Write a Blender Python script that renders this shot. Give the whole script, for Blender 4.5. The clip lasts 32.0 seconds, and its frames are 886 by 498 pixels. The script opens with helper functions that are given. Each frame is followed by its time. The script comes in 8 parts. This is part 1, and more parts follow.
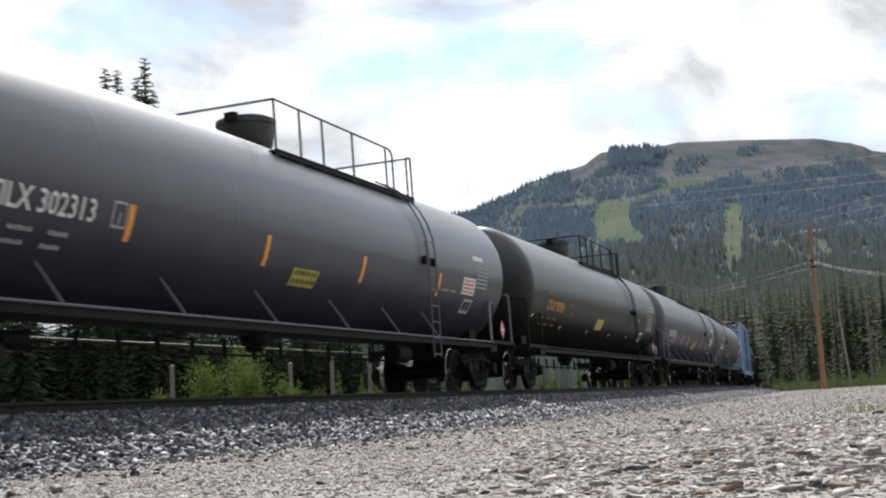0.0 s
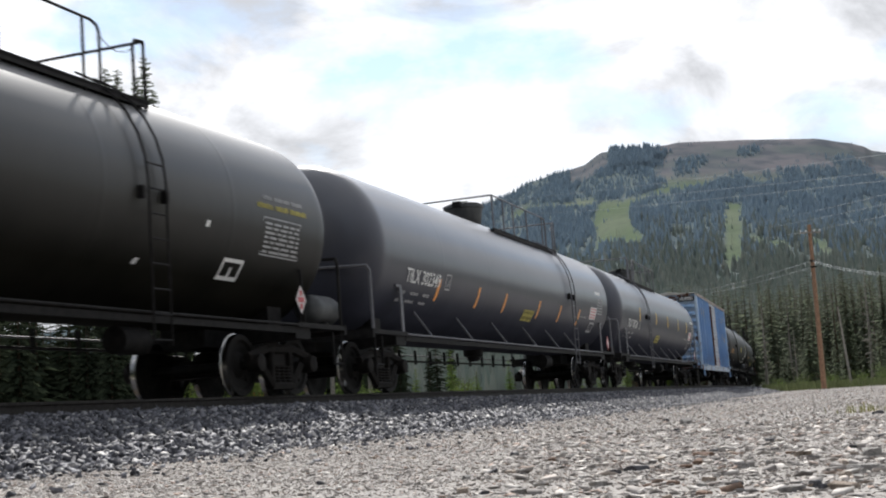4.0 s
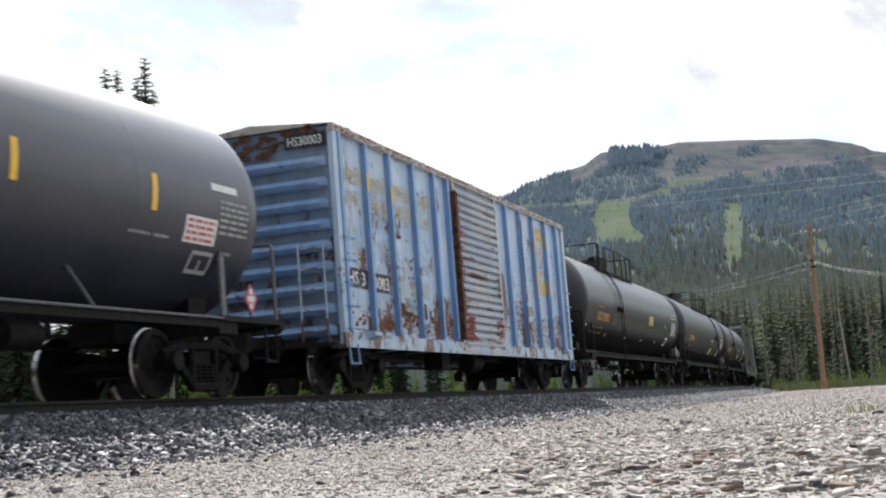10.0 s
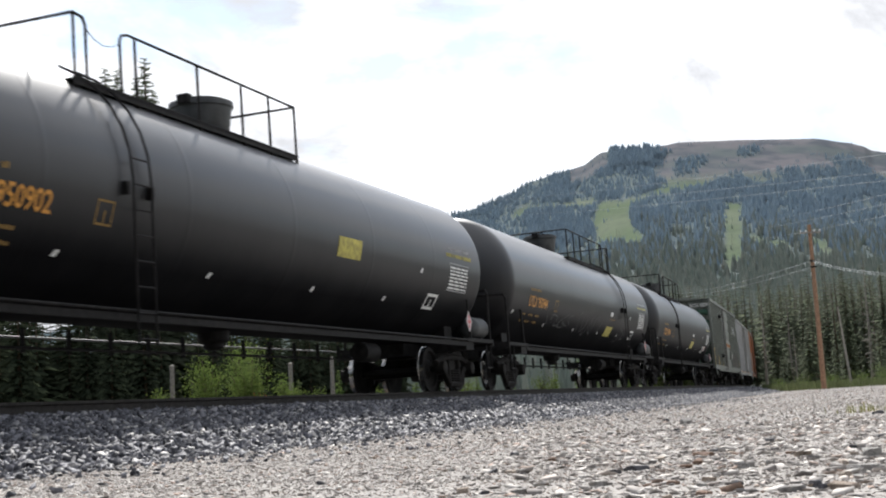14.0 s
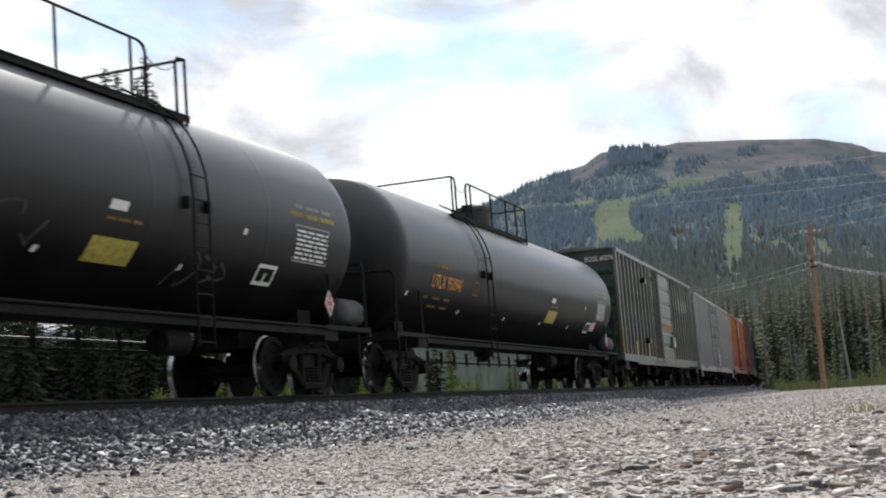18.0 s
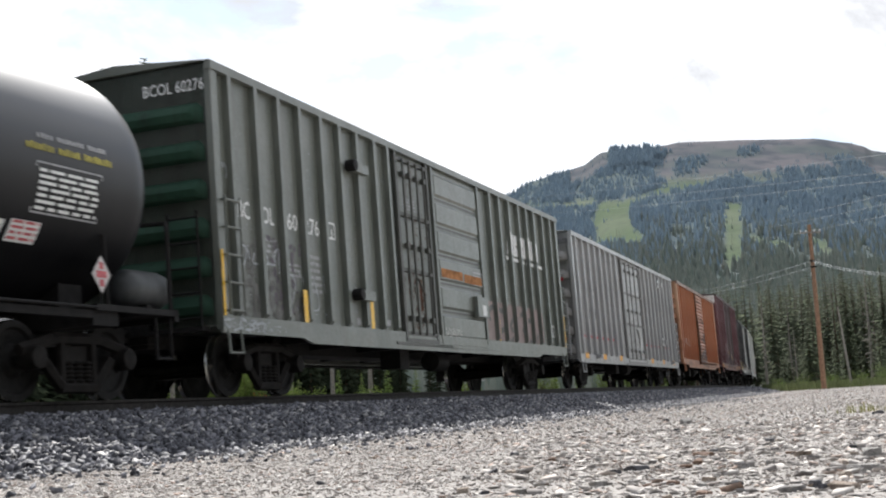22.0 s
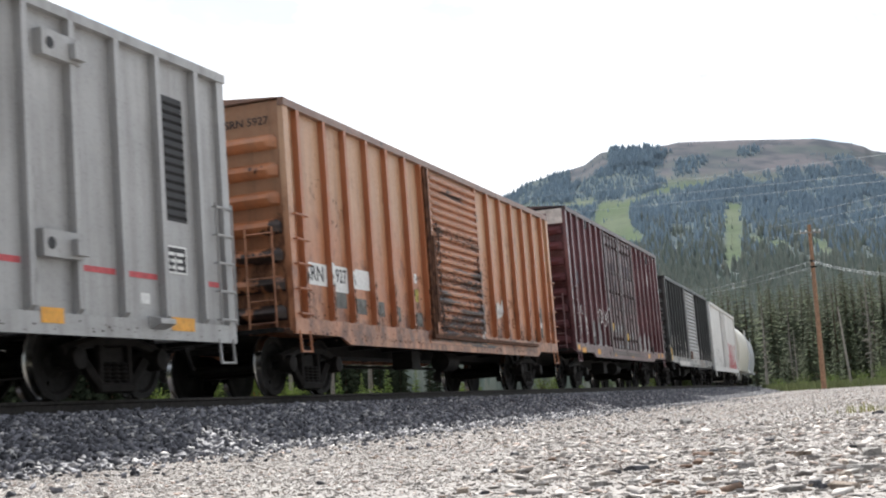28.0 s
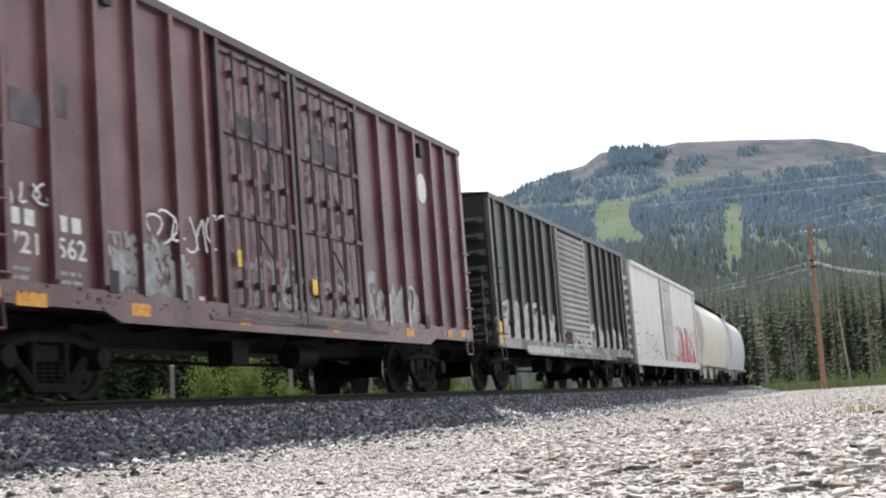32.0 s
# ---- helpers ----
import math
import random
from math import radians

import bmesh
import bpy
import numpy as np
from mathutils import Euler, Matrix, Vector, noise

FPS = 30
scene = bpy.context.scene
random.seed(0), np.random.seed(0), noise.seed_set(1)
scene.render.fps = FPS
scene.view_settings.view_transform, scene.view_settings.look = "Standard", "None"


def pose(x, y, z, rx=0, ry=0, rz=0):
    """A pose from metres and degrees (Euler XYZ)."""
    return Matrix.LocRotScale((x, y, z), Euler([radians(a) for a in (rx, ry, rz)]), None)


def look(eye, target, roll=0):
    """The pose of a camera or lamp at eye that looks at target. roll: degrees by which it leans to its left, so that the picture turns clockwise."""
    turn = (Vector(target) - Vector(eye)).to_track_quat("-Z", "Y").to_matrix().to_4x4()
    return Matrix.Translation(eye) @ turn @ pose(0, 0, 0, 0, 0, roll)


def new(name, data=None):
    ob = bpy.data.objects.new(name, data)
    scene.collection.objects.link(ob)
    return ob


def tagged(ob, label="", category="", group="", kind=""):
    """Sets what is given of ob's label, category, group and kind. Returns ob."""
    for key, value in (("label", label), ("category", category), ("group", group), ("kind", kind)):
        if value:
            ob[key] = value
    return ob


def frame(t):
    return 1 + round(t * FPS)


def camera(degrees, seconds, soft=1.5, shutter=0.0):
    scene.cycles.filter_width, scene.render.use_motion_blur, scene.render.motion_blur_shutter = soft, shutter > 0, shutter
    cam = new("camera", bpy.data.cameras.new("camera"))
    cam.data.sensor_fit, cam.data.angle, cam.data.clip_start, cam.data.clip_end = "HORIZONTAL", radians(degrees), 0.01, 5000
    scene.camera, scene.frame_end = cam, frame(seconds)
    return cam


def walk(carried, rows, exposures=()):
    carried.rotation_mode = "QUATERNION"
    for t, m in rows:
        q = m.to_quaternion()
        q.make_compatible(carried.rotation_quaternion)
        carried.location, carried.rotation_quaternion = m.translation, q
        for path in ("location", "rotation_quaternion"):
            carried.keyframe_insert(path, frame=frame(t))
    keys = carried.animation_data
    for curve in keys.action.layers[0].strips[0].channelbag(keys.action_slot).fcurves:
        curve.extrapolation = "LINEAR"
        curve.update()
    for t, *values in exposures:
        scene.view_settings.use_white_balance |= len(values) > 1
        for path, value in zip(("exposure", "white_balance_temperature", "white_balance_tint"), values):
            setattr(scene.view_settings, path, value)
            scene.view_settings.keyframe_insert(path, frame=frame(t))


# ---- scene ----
# camera: stands still, low over the gravel
cam = camera(36.85, 32.0, soft=2.0, shutter=0.3)
EYE = Vector((0.0, 0.0, 0.30))
VIEW = look(EYE, EYE + Vector((0, math.cos(0.1186), math.sin(0.1186))), -3.47)
walk(cam, [(0, VIEW), (32, VIEW)],
     exposures=[(0, 0.30), (4, 0.29), (7, 0.30), (9, 0.58), (12, 0.57), (14, 0.58), (17, 0.19), (19, 0.44), (21, 0.52), (23, 0.72), (25, 0.78), (28, 0.80), (32, 0.94)])

# world, sun
SUN_AZ, SUN_EL = radians(-4), radians(42)      # azimuth from +Y towards +X
SUN_DIR = Vector((math.sin(SUN_AZ) * math.cos(SUN_EL), math.cos(SUN_AZ) * math.cos(SUN_EL), math.sin(SUN_EL)))


def build_world():
    w = bpy.data.worlds.new("sky")
    scene.world = w
    w.use_nodes = True
    n, l = w.node_tree.nodes, w.node_tree.links
    n.clear()
    out = n.new("ShaderNodeOutputWorld")
    bg = n.new("ShaderNodeBackground")
    sky = n.new("ShaderNodeTexSky")
    sky.sky_type, sky.sun_disc = "NISHITA", False
    sky.sun_elevation, sky.sun_rotation = SUN_EL, SUN_AZ
    sky.air_density, sky.dust_density, sky.ozone_density = 1.0, 0.3, 2.0
    tc = n.new("ShaderNodeTexCoord")
    # clouds: two scales of noise on the sky's directions, flattened towards the horizon
    mp = n.new("ShaderNodeMapping")
    mp.inputs["Scale"].default_value = (1.0, 1.0, 1.9)
    mp.inputs["Location"].default_value = (0.37, 0.2, 0.0)
    l.new(tc.outputs["Generated"], mp.inputs["Vector"])
    big = n.new("ShaderNodeTexNoise")
    big.inputs["Scale"].default_value, big.inputs["Detail"].default_value = 5.5, 9
    big.inputs["Roughness"].default_value = 0.55
    l.new(mp.outputs["Vector"], big.inputs["Vector"])
    cover = n.new("ShaderNodeMapRange")
    cover.inputs["From Min"].default_value, cover.inputs["From Max"].default_value = 0.36, 0.52
    l.new(big.outputs["Fac"], cover.inputs["Value"])
    fine = n.new("ShaderNodeTexNoise")
    fine.inputs["Scale"].default_value, fine.inputs["Detail"].default_value = 8.0, 9
    fine.inputs["Roughness"].default_value, fine.inputs["Distortion"].default_value = 0.58, 0.35
    l.new(mp.outputs["Vector"], fine.inputs["Vector"])
    # cloud brightness: thin and thick parts, brighter towards the sun
    dot = n.new("ShaderNodeVectorMath")
    dot.operation = "DOT_PRODUCT"
    dot.inputs[1].default_value = SUN_DIR
    l.new(tc.outputs["Generated"], dot.inputs[0])
    near = n.new("ShaderNodeMapRange")
    near.inputs["From Min"].default_value, near.inputs["From Max"].default_value = -0.6, 0.9
    near.inputs["To Min"].default_value, near.inputs["To Max"].default_value = 0.38, 1.05
    l.new(dot.outputs["Value"], near.inputs["Value"])
    shade = n.new("ShaderNodeMapRange")
    shade.inputs["From Min"].default_value, shade.inputs["From Max"].default_value = 0.36, 0.60
    shade.inputs["To Min"].default_value, shade.inputs["To Max"].default_value = 0.54, 1.06
    l.new(fine.outputs["Fac"], shade.inputs["Value"])
    lum = n.new("ShaderNodeMath")
    lum.operation = "MULTIPLY"
    l.new(near.outputs["Result"], lum.inputs[0])
    l.new(shade.outputs["Result"], lum.inputs[1])
    cloud = n.new("ShaderNodeMixRGB")
    cloud.blend_type, cloud.inputs["Fac"].default_value = "MULTIPLY", 1.0
    cloud.inputs["Color1"].default_value = (0.96, 0.98, 1.03, 1)
    l.new(lum.outputs["Value"], cloud.inputs["Color2"])
    dim = n.new("ShaderNodeMixRGB")
    dim.blend_type, dim.inputs["Fac"].default_value = "MULTIPLY", 1.0
    dim.inputs["Color2"].default_value = (0.135, 0.130, 0.123, 1)
    l.new(sky.outputs["Color"], dim.inputs["Color1"])
    mix = n.new("ShaderNodeMixRGB")
    l.new(cover.outputs["Result"], mix.inputs["Fac"])
    l.new(dim.outputs["Color"], mix.inputs["Color1"])
    l.new(cloud.outputs["Color"], mix.inputs["Color2"])
    l.new(mix.outputs["Color"], bg.inputs["Color"])
    bg.inputs["Strength"].default_value = 1.0
    l.new(bg.outputs["Background"], out.inputs["Surface"])


build_world()
sun = new("sun", bpy.data.lights.new("sun", "SUN"))
sun.data.energy, sun.data.angle, sun.data.color = 4.5, radians(0.6), (1.0, 0.97, 0.93)
sun.matrix_world = look(SUN_DIR * 100, (0, 0, 0))

# the railway's line: an arc that bends away to the far side. s runs along it, away from the camera.
RAIL_Z, ARC_D, ARC_H, ARC_K, BANK = 0.63, 10.307, 0.35162, 0.000926, 0.0167


def line_at(s):
    h = ARC_H - ARC_K * s
    return (-ARC_D * math.cos(ARC_H) + (math.cos(h) - math.cos(ARC_H)) / ARC_K,
            ARC_D * math.sin(ARC_H) + (math.sin(ARC_H) - math.sin(h)) / ARC_K, h)


def on_line(s, y=0.0, z=0.0):
    """World place at s along the line, y beyond its middle (minus: towards the camera), z over the ground."""
    cx, cy, h = line_at(s)
    return Vector((cx - y * math.cos(h), cy + y * math.sin(h), z))


def line_pose(s):
    """A thing on the rails at s: x away along the line, y to the far side, z up from the rails' tops, leaning with the bank."""
    cx, cy, h = line_at(s)
    return pose(cx, cy, RAIL_Z, 0, 0, 90 - math.degrees(h)) @ pose(0, 0, 0, math.degrees(-BANK), 0, 0)


def travelled(t):
    return 7.854 * t - 0.0255 * t * t


# ---- mesh kit ----
class Kit:
    """Gathers vertices and faces of one part."""

    def __init__(self):
        self.v, self.f = [], []

    def add(self, verts, faces):
        n = len(self.v)
        self.v += [tuple(p) for p in verts]
        self.f += [tuple(i + n for i in q) for q in faces]
        return self

    def box(self, x0, x1, y0, y1, z0, z1):
        return self.add([(x0, y0, z0), (x1, y0, z0), (x1, y1, z0), (x0, y1, z0), (x0, y0, z1), (x1, y0, z1), (x1, y1, z1), (x0, y1, z1)],
                        [(0, 3, 2, 1), (4, 5, 6, 7), (0, 1, 5, 4), (1, 2, 6, 5), (2, 3, 7, 6), (3, 0, 4, 7)])

    def bar(self, a, b, r, n=6, r2=None, caps=True):
        """A round bar from a to b."""
        a, b = Vector(a), Vector(b)
        d = (b - a).normalized()
        u = d.orthogonal().normalized()
        w = d.cross(u)
        r2 = r if r2 is None else r2
        vs = [a + (u * math.cos(2 * math.pi * i / n) + w * math.sin(2 * math.pi * i / n)) * r for i in range(n)]
        vs += [b + (u * math.cos(2 * math.pi * i / n) + w * math.sin(2 * math.pi * i / n)) * r2 for i in range(n)]
        fs = [(i, (i + 1) % n, n + (i + 1) % n, n + i) for i in range(n)]
        if caps:
            fs += [tuple(range(n))[::-1], tuple(range(n, 2 * n))]
        return self.add(vs, fs)

    def rod(self, pts, r, n=6):
        """A bent round bar through the points, in one piece."""
        pts = [Vector(q) for q in pts]
        dirs = [(b - a).normalized() for a, b in zip(pts, pts[1:])]
        u = dirs[0].orthogonal().normalized()
        vs, m = [], len(pts)
        for i, q in enumerate(pts):
            d = dirs[0] if i == 0 else dirs[-1] if i == m - 1 else (dirs[i - 1] + dirs[i]).normalized()
            u = (u - d * u.dot(d)).normalized()
            w = d.cross(u)
            k = r / max(0.5, d.dot(dirs[min(i, m - 2)]))
            vs += [q + (u * math.cos(2 * math.pi * j / n) + w * math.sin(2 * math.pi * j / n)) * k for j in range(n)]
        fs = [(i * n + j, i * n + (j + 1) % n, (i + 1) * n + (j + 1) % n, (i + 1) * n + j) for i in range(m - 1) for j in range(n)]
        fs += [tuple(range(n))[::-1], tuple(range((m - 1) * n, m * n))]
        return self.add(vs, fs)

    def lathe(self, prof, axis="x", at=(0, 0, 0), n=32):
        """prof: (along, radius) pairs; radius 0 closes to a point."""
        vs, fs = [], []
        for a, r in prof:
            for i in range(n):
                c, s = r * math.cos(2 * math.pi * i / n), r * math.sin(2 * math.pi * i / n)
                p = {"x": (a, c, s), "y": (s, a, c), "z": (c, s, a)}[axis]
                vs.append((p[0] + at[0], p[1] + at[1], p[2] + at[2]))
        for k in range(len(prof) - 1):
            for i in range(n):
                j = (i + 1) % n
                fs.append((k * n + i, k * n + j, (k + 1) * n + j, (k + 1) * n + i))
        fs.append(tuple(range(n))[::-1])
        fs.append(tuple(range((len(prof) - 1) * n, len(prof) * n)))
        return self.add(vs, fs)

    def prism(self, outline, y0, y1):
        """An outline of (x, z) pairs, drawn out from y0 to y1."""
        n = len(outline)
        vs = [(x, y0, z) for x, z in outline] + [(x, y1, z) for x, z in outline]
        fs = [tuple(range(n)), tuple(range(n, 2 * n))[::-1]] + [(i, n + i, n + (i + 1) % n, (i + 1) % n) for i in range(n)]
        return self.add(vs, fs)

    def prism_x(self, outline, x0, x1):
        """An outline of (y, z) pairs, drawn out from x0 to x1."""
        n = len(outline)
        vs = [(x0, y, z) for y, z in outline] + [(x1, y, z) for y, z in outline]
        fs = [tuple(range(n)), tuple(range(n, 2 * n))[::-1]] + [(i, n + i, n + (i + 1) % n, (i + 1) % n) for i in range(n)]
        return self.add(vs, fs)

    def mesh(self, name, smooth=False, material=None):
        me = bpy.data.meshes.new(name)
        me.from_pydata(self.v, [], self.f)
        bm = bmesh.new()
        bm.from_mesh(me)
        bmesh.ops.recalc_face_normals(bm, faces=bm.faces)
        bm.to_mesh(me)
        bm.free()
        if smooth:
            me.polygons.foreach_set("use_smooth", [True] * len(me.polygons))
            me.set_sharp_from_angle(angle=radians(40))
        if material:
            me.materials.append(material)
        return me


def part(name, kit, material, parent=None, label="", smooth=False, bevel=0.0):
    me = kit if isinstance(kit, bpy.types.Mesh) else kit.mesh(name, smooth, material)
    ob = new(name, me)
    if material and not me.materials:
        me.materials.append(material)
    if parent:
        ob.parent = parent
    if label:
        ob["label"] = label
    if bevel:
        b = ob.modifiers.new("bevel", "BEVEL")
        b.width, b.segments, b.limit_method = bevel, 1, "ANGLE"
    return ob


# ---- materials ----
def shader(name, rough=0.6, metal=0.0):
    m = bpy.data.materials.new(name)
    m.use_nodes = True
    n, l = m.node_tree.nodes, m.node_tree.links
    b = n["Principled BSDF"]
    b.inputs["Roughness"].default_value, b.inputs["Metallic"].default_value = rough, metal
    return m, n, l, b


def grain(n, l, scale, detail=6, stretch=(1, 1, 1), coords="Object", rough=0.55):
    tc = n.new("ShaderNodeTexCoord")
    mp = n.new("ShaderNodeMapping")
    mp.inputs["Scale"].default_value = stretch
    l.new(tc.outputs[coords], mp.inputs["Vector"])
    t = n.new("ShaderNodeTexNoise")
    t.inputs["Scale"].default_value, t.inputs["Detail"].default_value, t.inputs["Roughness"].default_value = scale, detail, rough
    l.new(mp.outputs["Vector"], t.inputs["Vector"])
    return t.outputs["Fac"]


def ranged(n, l, value, a, b, c=0.0, d=1.0):
    r = n.new("ShaderNodeMapRange")
    for k, x in zip(("From Min", "From Max", "To Min", "To Max"), (a, b, c, d)):
        r.inputs[k].default_value = x
    l.new(value, r.inputs["Value"])
    return r.outputs["Result"]


def blend(n, l, fac, c1, c2, kind="MIX"):
    x = n.new("ShaderNodeMixRGB")
    x.blend_type = kind
    for k, c in (("Fac", fac), ("Color1", c1), ("Color2", c2)):
        if isinstance(c, (int, float)):
            x.inputs[k].default_value = c
        elif isinstance(c, tuple):
            x.inputs[k].default_value = (*c, 1)
        else:
            l.new(c, x.inputs[k])
    return x.outputs["Color"]


def relief(n, l, b, value, strength=0.3, distance=0.01):
    u = n.new("ShaderNodeBump")
    u.inputs["Strength"].default_value, u.inputs["Distance"].default_value = strength, distance
    l.new(value, u.inputs["Height"])
    l.new(u.outputs["Normal"], b.inputs["Normal"])


def paint(name, colour, fade=None, rust=None, rust_at=0.62, rust_scale=2.2, streak=0.25, rough=0.40, dirt=(0.10, 0.085, 0.07), seed=0.0, low=0.0, waves=0.30, patchy=0.13, gloss=0.5, bleach=None, spread=(1.3, 1.3, 0.8), belly=None, soft=0.035, coat=0.0):
    """Weathered paint on steel: faded clouds, dirt running down, rust that breaks through in patches."""
    m, n, l, b = shader(name, rough)
    fade = fade or tuple(min(1, c * 1.35 + 0.02) for c in colour)
    c = blend(n, l, ranged(n, l, grain(n, l, 0.9 + seed * 0.07, 5), 0.35, 0.7), colour, fade)
    if bleach:
        # paint paled by the sun above a wavering line
        hi = n.new("ShaderNodeTexCoord")
        hz = n.new("ShaderNodeSeparateXYZ")
        l.new(hi.outputs["Object"], hz.inputs["Vector"])
        wob = n.new("ShaderNodeMath")
        wob.operation = "MULTIPLY_ADD"
        wob.inputs[1].default_value = 1.6
        l.new(grain(n, l, 0.8, 5), wob.inputs[0])
        l.new(hz.outputs["Z"], wob.inputs[2])
        c = blend(n, l, ranged(n, l, wob.outputs["Value"], 3.0, 4.0, 0.0, 0.75), c, bleach)
    runs = grain(n, l, 1.0, 5, (5.0 + seed, 5.0, 0.35))
    c = blend(n, l, ranged(n, l, runs, 0.45, 0.8, 0.0, streak), c, dirt)
    spots = grain(n, l, 23.0, 5)
    c = blend(n, l, ranged(n, l, spots, 0.55, 0.75, 0.0, streak * 0.6), c, dirt)
    if rust:
        patches = grain(n, l, rust_scale, 9, spread, rough=0.68)
        if low:
            tc = n.new("ShaderNodeTexCoord")
            sep = n.new("ShaderNodeSeparateXYZ")
            l.new(tc.outputs["Object"], sep.inputs["Vector"])
            add = n.new("ShaderNodeMath")
            add.operation = "ADD"
            l.new(patches, add.inputs[0])
            l.new(ranged(n, l, sep.outputs["Z"], 0.9, 3.2, low, 0.0), add.inputs[1])
            patches = add.outputs["Value"]
        mask = ranged(n, l, patches, rust_at, rust_at + soft)
        deep = blend(n, l, ranged(n, l, grain(n, l, 14.0, 6), 0.35, 0.65), rust, tuple(x * 0.4 for x in rust))
        c = blend(n, l, mask, c, deep)
    b.inputs["Specular IOR Level"].default_value = gloss
    l.new(c, b.inputs["Base Color"])
    l.new(ranged(n, l, spots, 0.3, 0.7, rough - patchy * 0.5, rough + patchy), b.inputs["Roughness"])
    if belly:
        # gloss and coat cut towards the bottom, to put shade into the lower shell
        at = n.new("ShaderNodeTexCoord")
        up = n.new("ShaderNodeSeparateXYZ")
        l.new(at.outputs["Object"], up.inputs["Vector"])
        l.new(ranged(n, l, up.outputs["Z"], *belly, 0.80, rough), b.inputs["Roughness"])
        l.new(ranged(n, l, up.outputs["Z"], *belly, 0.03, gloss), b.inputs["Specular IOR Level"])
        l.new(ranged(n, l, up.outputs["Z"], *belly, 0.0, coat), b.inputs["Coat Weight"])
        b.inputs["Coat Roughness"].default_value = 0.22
    relief(n, l, b, grain(n, l, 1.7, 4), waves, 0.05)
    return m


def plain(name, colour, rough=0.6, metal=0.0, scale=20.0, vary=0.35):
    m, n, l, b = shader(name, rough, metal)
    f = grain(n, l, scale, 5)
    l.new(blend(n, l, ranged(n, l, f, 0.3, 0.7), tuple(c * (1 - vary) for c in colour), tuple(min(1, c * (1 + vary)) for c in colour)), b.inputs["Base Color"])
    relief(n, l, b, f, 0.2, 0.004)
    if rough > 0.65:
        b.inputs["Specular IOR Level"].default_value = 0.15
    return m


RUST = (0.19, 0.075, 0.035)
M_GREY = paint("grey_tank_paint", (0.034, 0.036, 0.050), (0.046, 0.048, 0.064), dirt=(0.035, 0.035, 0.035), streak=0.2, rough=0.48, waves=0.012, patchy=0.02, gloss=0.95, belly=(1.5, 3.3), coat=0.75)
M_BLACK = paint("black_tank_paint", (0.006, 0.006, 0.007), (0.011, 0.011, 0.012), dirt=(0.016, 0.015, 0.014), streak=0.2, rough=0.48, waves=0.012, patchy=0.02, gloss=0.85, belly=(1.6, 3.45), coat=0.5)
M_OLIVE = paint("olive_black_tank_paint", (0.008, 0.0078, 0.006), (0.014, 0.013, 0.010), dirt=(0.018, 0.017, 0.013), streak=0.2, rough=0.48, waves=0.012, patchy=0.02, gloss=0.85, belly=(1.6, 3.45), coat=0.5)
M_BLUE = paint("light_blue_car_paint", (0.33, 0.48, 0.67), (0.52, 0.62, 0.71), RUST, 0.61, 1.5, 0.42, low=0.10, waves=0.45)
M_BLUE_RIB = paint("strong_blue_post_paint", (0.14, 0.28, 0.54), (0.22, 0.36, 0.60), RUST, 0.70, 2.0, 0.3)
M_BLUE_END = paint("rusty_blue_end_paint", (0.18, 0.33, 0.58), (0.27, 0.40, 0.58), RUST, 0.62, 1.8, 0.5, rough=0.65, gloss=0.2)
M_ORANGE_RIB = paint("brown_orange_post_paint", (0.36, 0.12, 0.05), (0.42, 0.17, 0.08), (0.09, 0.045, 0.03), 0.62, 2.2, 0.5)
# silver and green darkened, with shadow put into the colour
M_SILVER_GRIME_SHADE = paint("grimy_shaded_silver_gear_paint", (0.16, 0.158, 0.152), (0.24, 0.235, 0.225), None, streak=0.6, rough=0.5)
M_GREEN_SHADE = paint("shade_dark_green_paint", (0.055, 0.058, 0.050), (0.085, 0.086, 0.075), RUST, 0.66, 3.0, 0.6, rough=0.5)
M_MAROON_DARK = paint("dark_maroon_roof_and_shade_paint", (0.055, 0.03, 0.03), (0.08, 0.05, 0.05), None, streak=0.3)
M_DARK_RIB = paint("black_post_paint", (0.022, 0.022, 0.023), (0.035, 0.035, 0.035), None, streak=0.2)
M_GREEN = paint("dull_green_car_paint", (0.112, 0.124, 0.104), (0.172, 0.182, 0.158), RUST, 0.74, 2.0, 0.5, rough=0.34, waves=0.42)
M_GREEN_END = paint("dark_green_end_paint", (0.020, 0.056, 0.036), (0.032, 0.070, 0.048), None, streak=0.5, rough=0.7, gloss=0.15, dirt=(0.02, 0.02, 0.018))
M_SILVER = paint("silver_grey_car_paint", (0.315, 0.312, 0.306), (0.41, 0.407, 0.40), None, streak=0.5, rough=0.32, waves=0.42)
# darker copy of the silver: the end wall's shade is in the colour
M_SILVER_END = paint("shade_dark_silver_paint", (0.22, 0.215, 0.205), (0.28, 0.275, 0.265), None, streak=0.7, rough=0.6, gloss=0.2)
M_ORANGE = paint("faded_orange_car_paint", (0.45, 0.18, 0.085), (0.50, 0.24, 0.13), (0.21, 0.075, 0.036), 0.57, 1.6, 0.45, low=0.15, soft=0.16, dirt=(0.10, 0.055, 0.035), bleach=(0.50, 0.32, 0.20))
M_ORANGE_END = paint("sooty_orange_end_paint", (0.42, 0.15, 0.06), (0.50, 0.22, 0.11), (0.05, 0.03, 0.024), 0.64, 1.6, 0.6, low=0.26)
M_MAROON = paint("maroon_car_paint", (0.094, 0.031, 0.036), (0.195, 0.098, 0.106), (0.30, 0.26, 0.25), 0.72, 2.2, 0.4, rough=0.30, waves=0.40)
# maroon darkened for the end wall, which stands in shade
M_MAROON_END = paint("shade_dark_maroon_end_paint", (0.070, 0.020, 0.022), (0.125, 0.045, 0.048), None, streak=0.5, rough=0.65, gloss=0.2, dirt=(0.03, 0.02, 0.02))
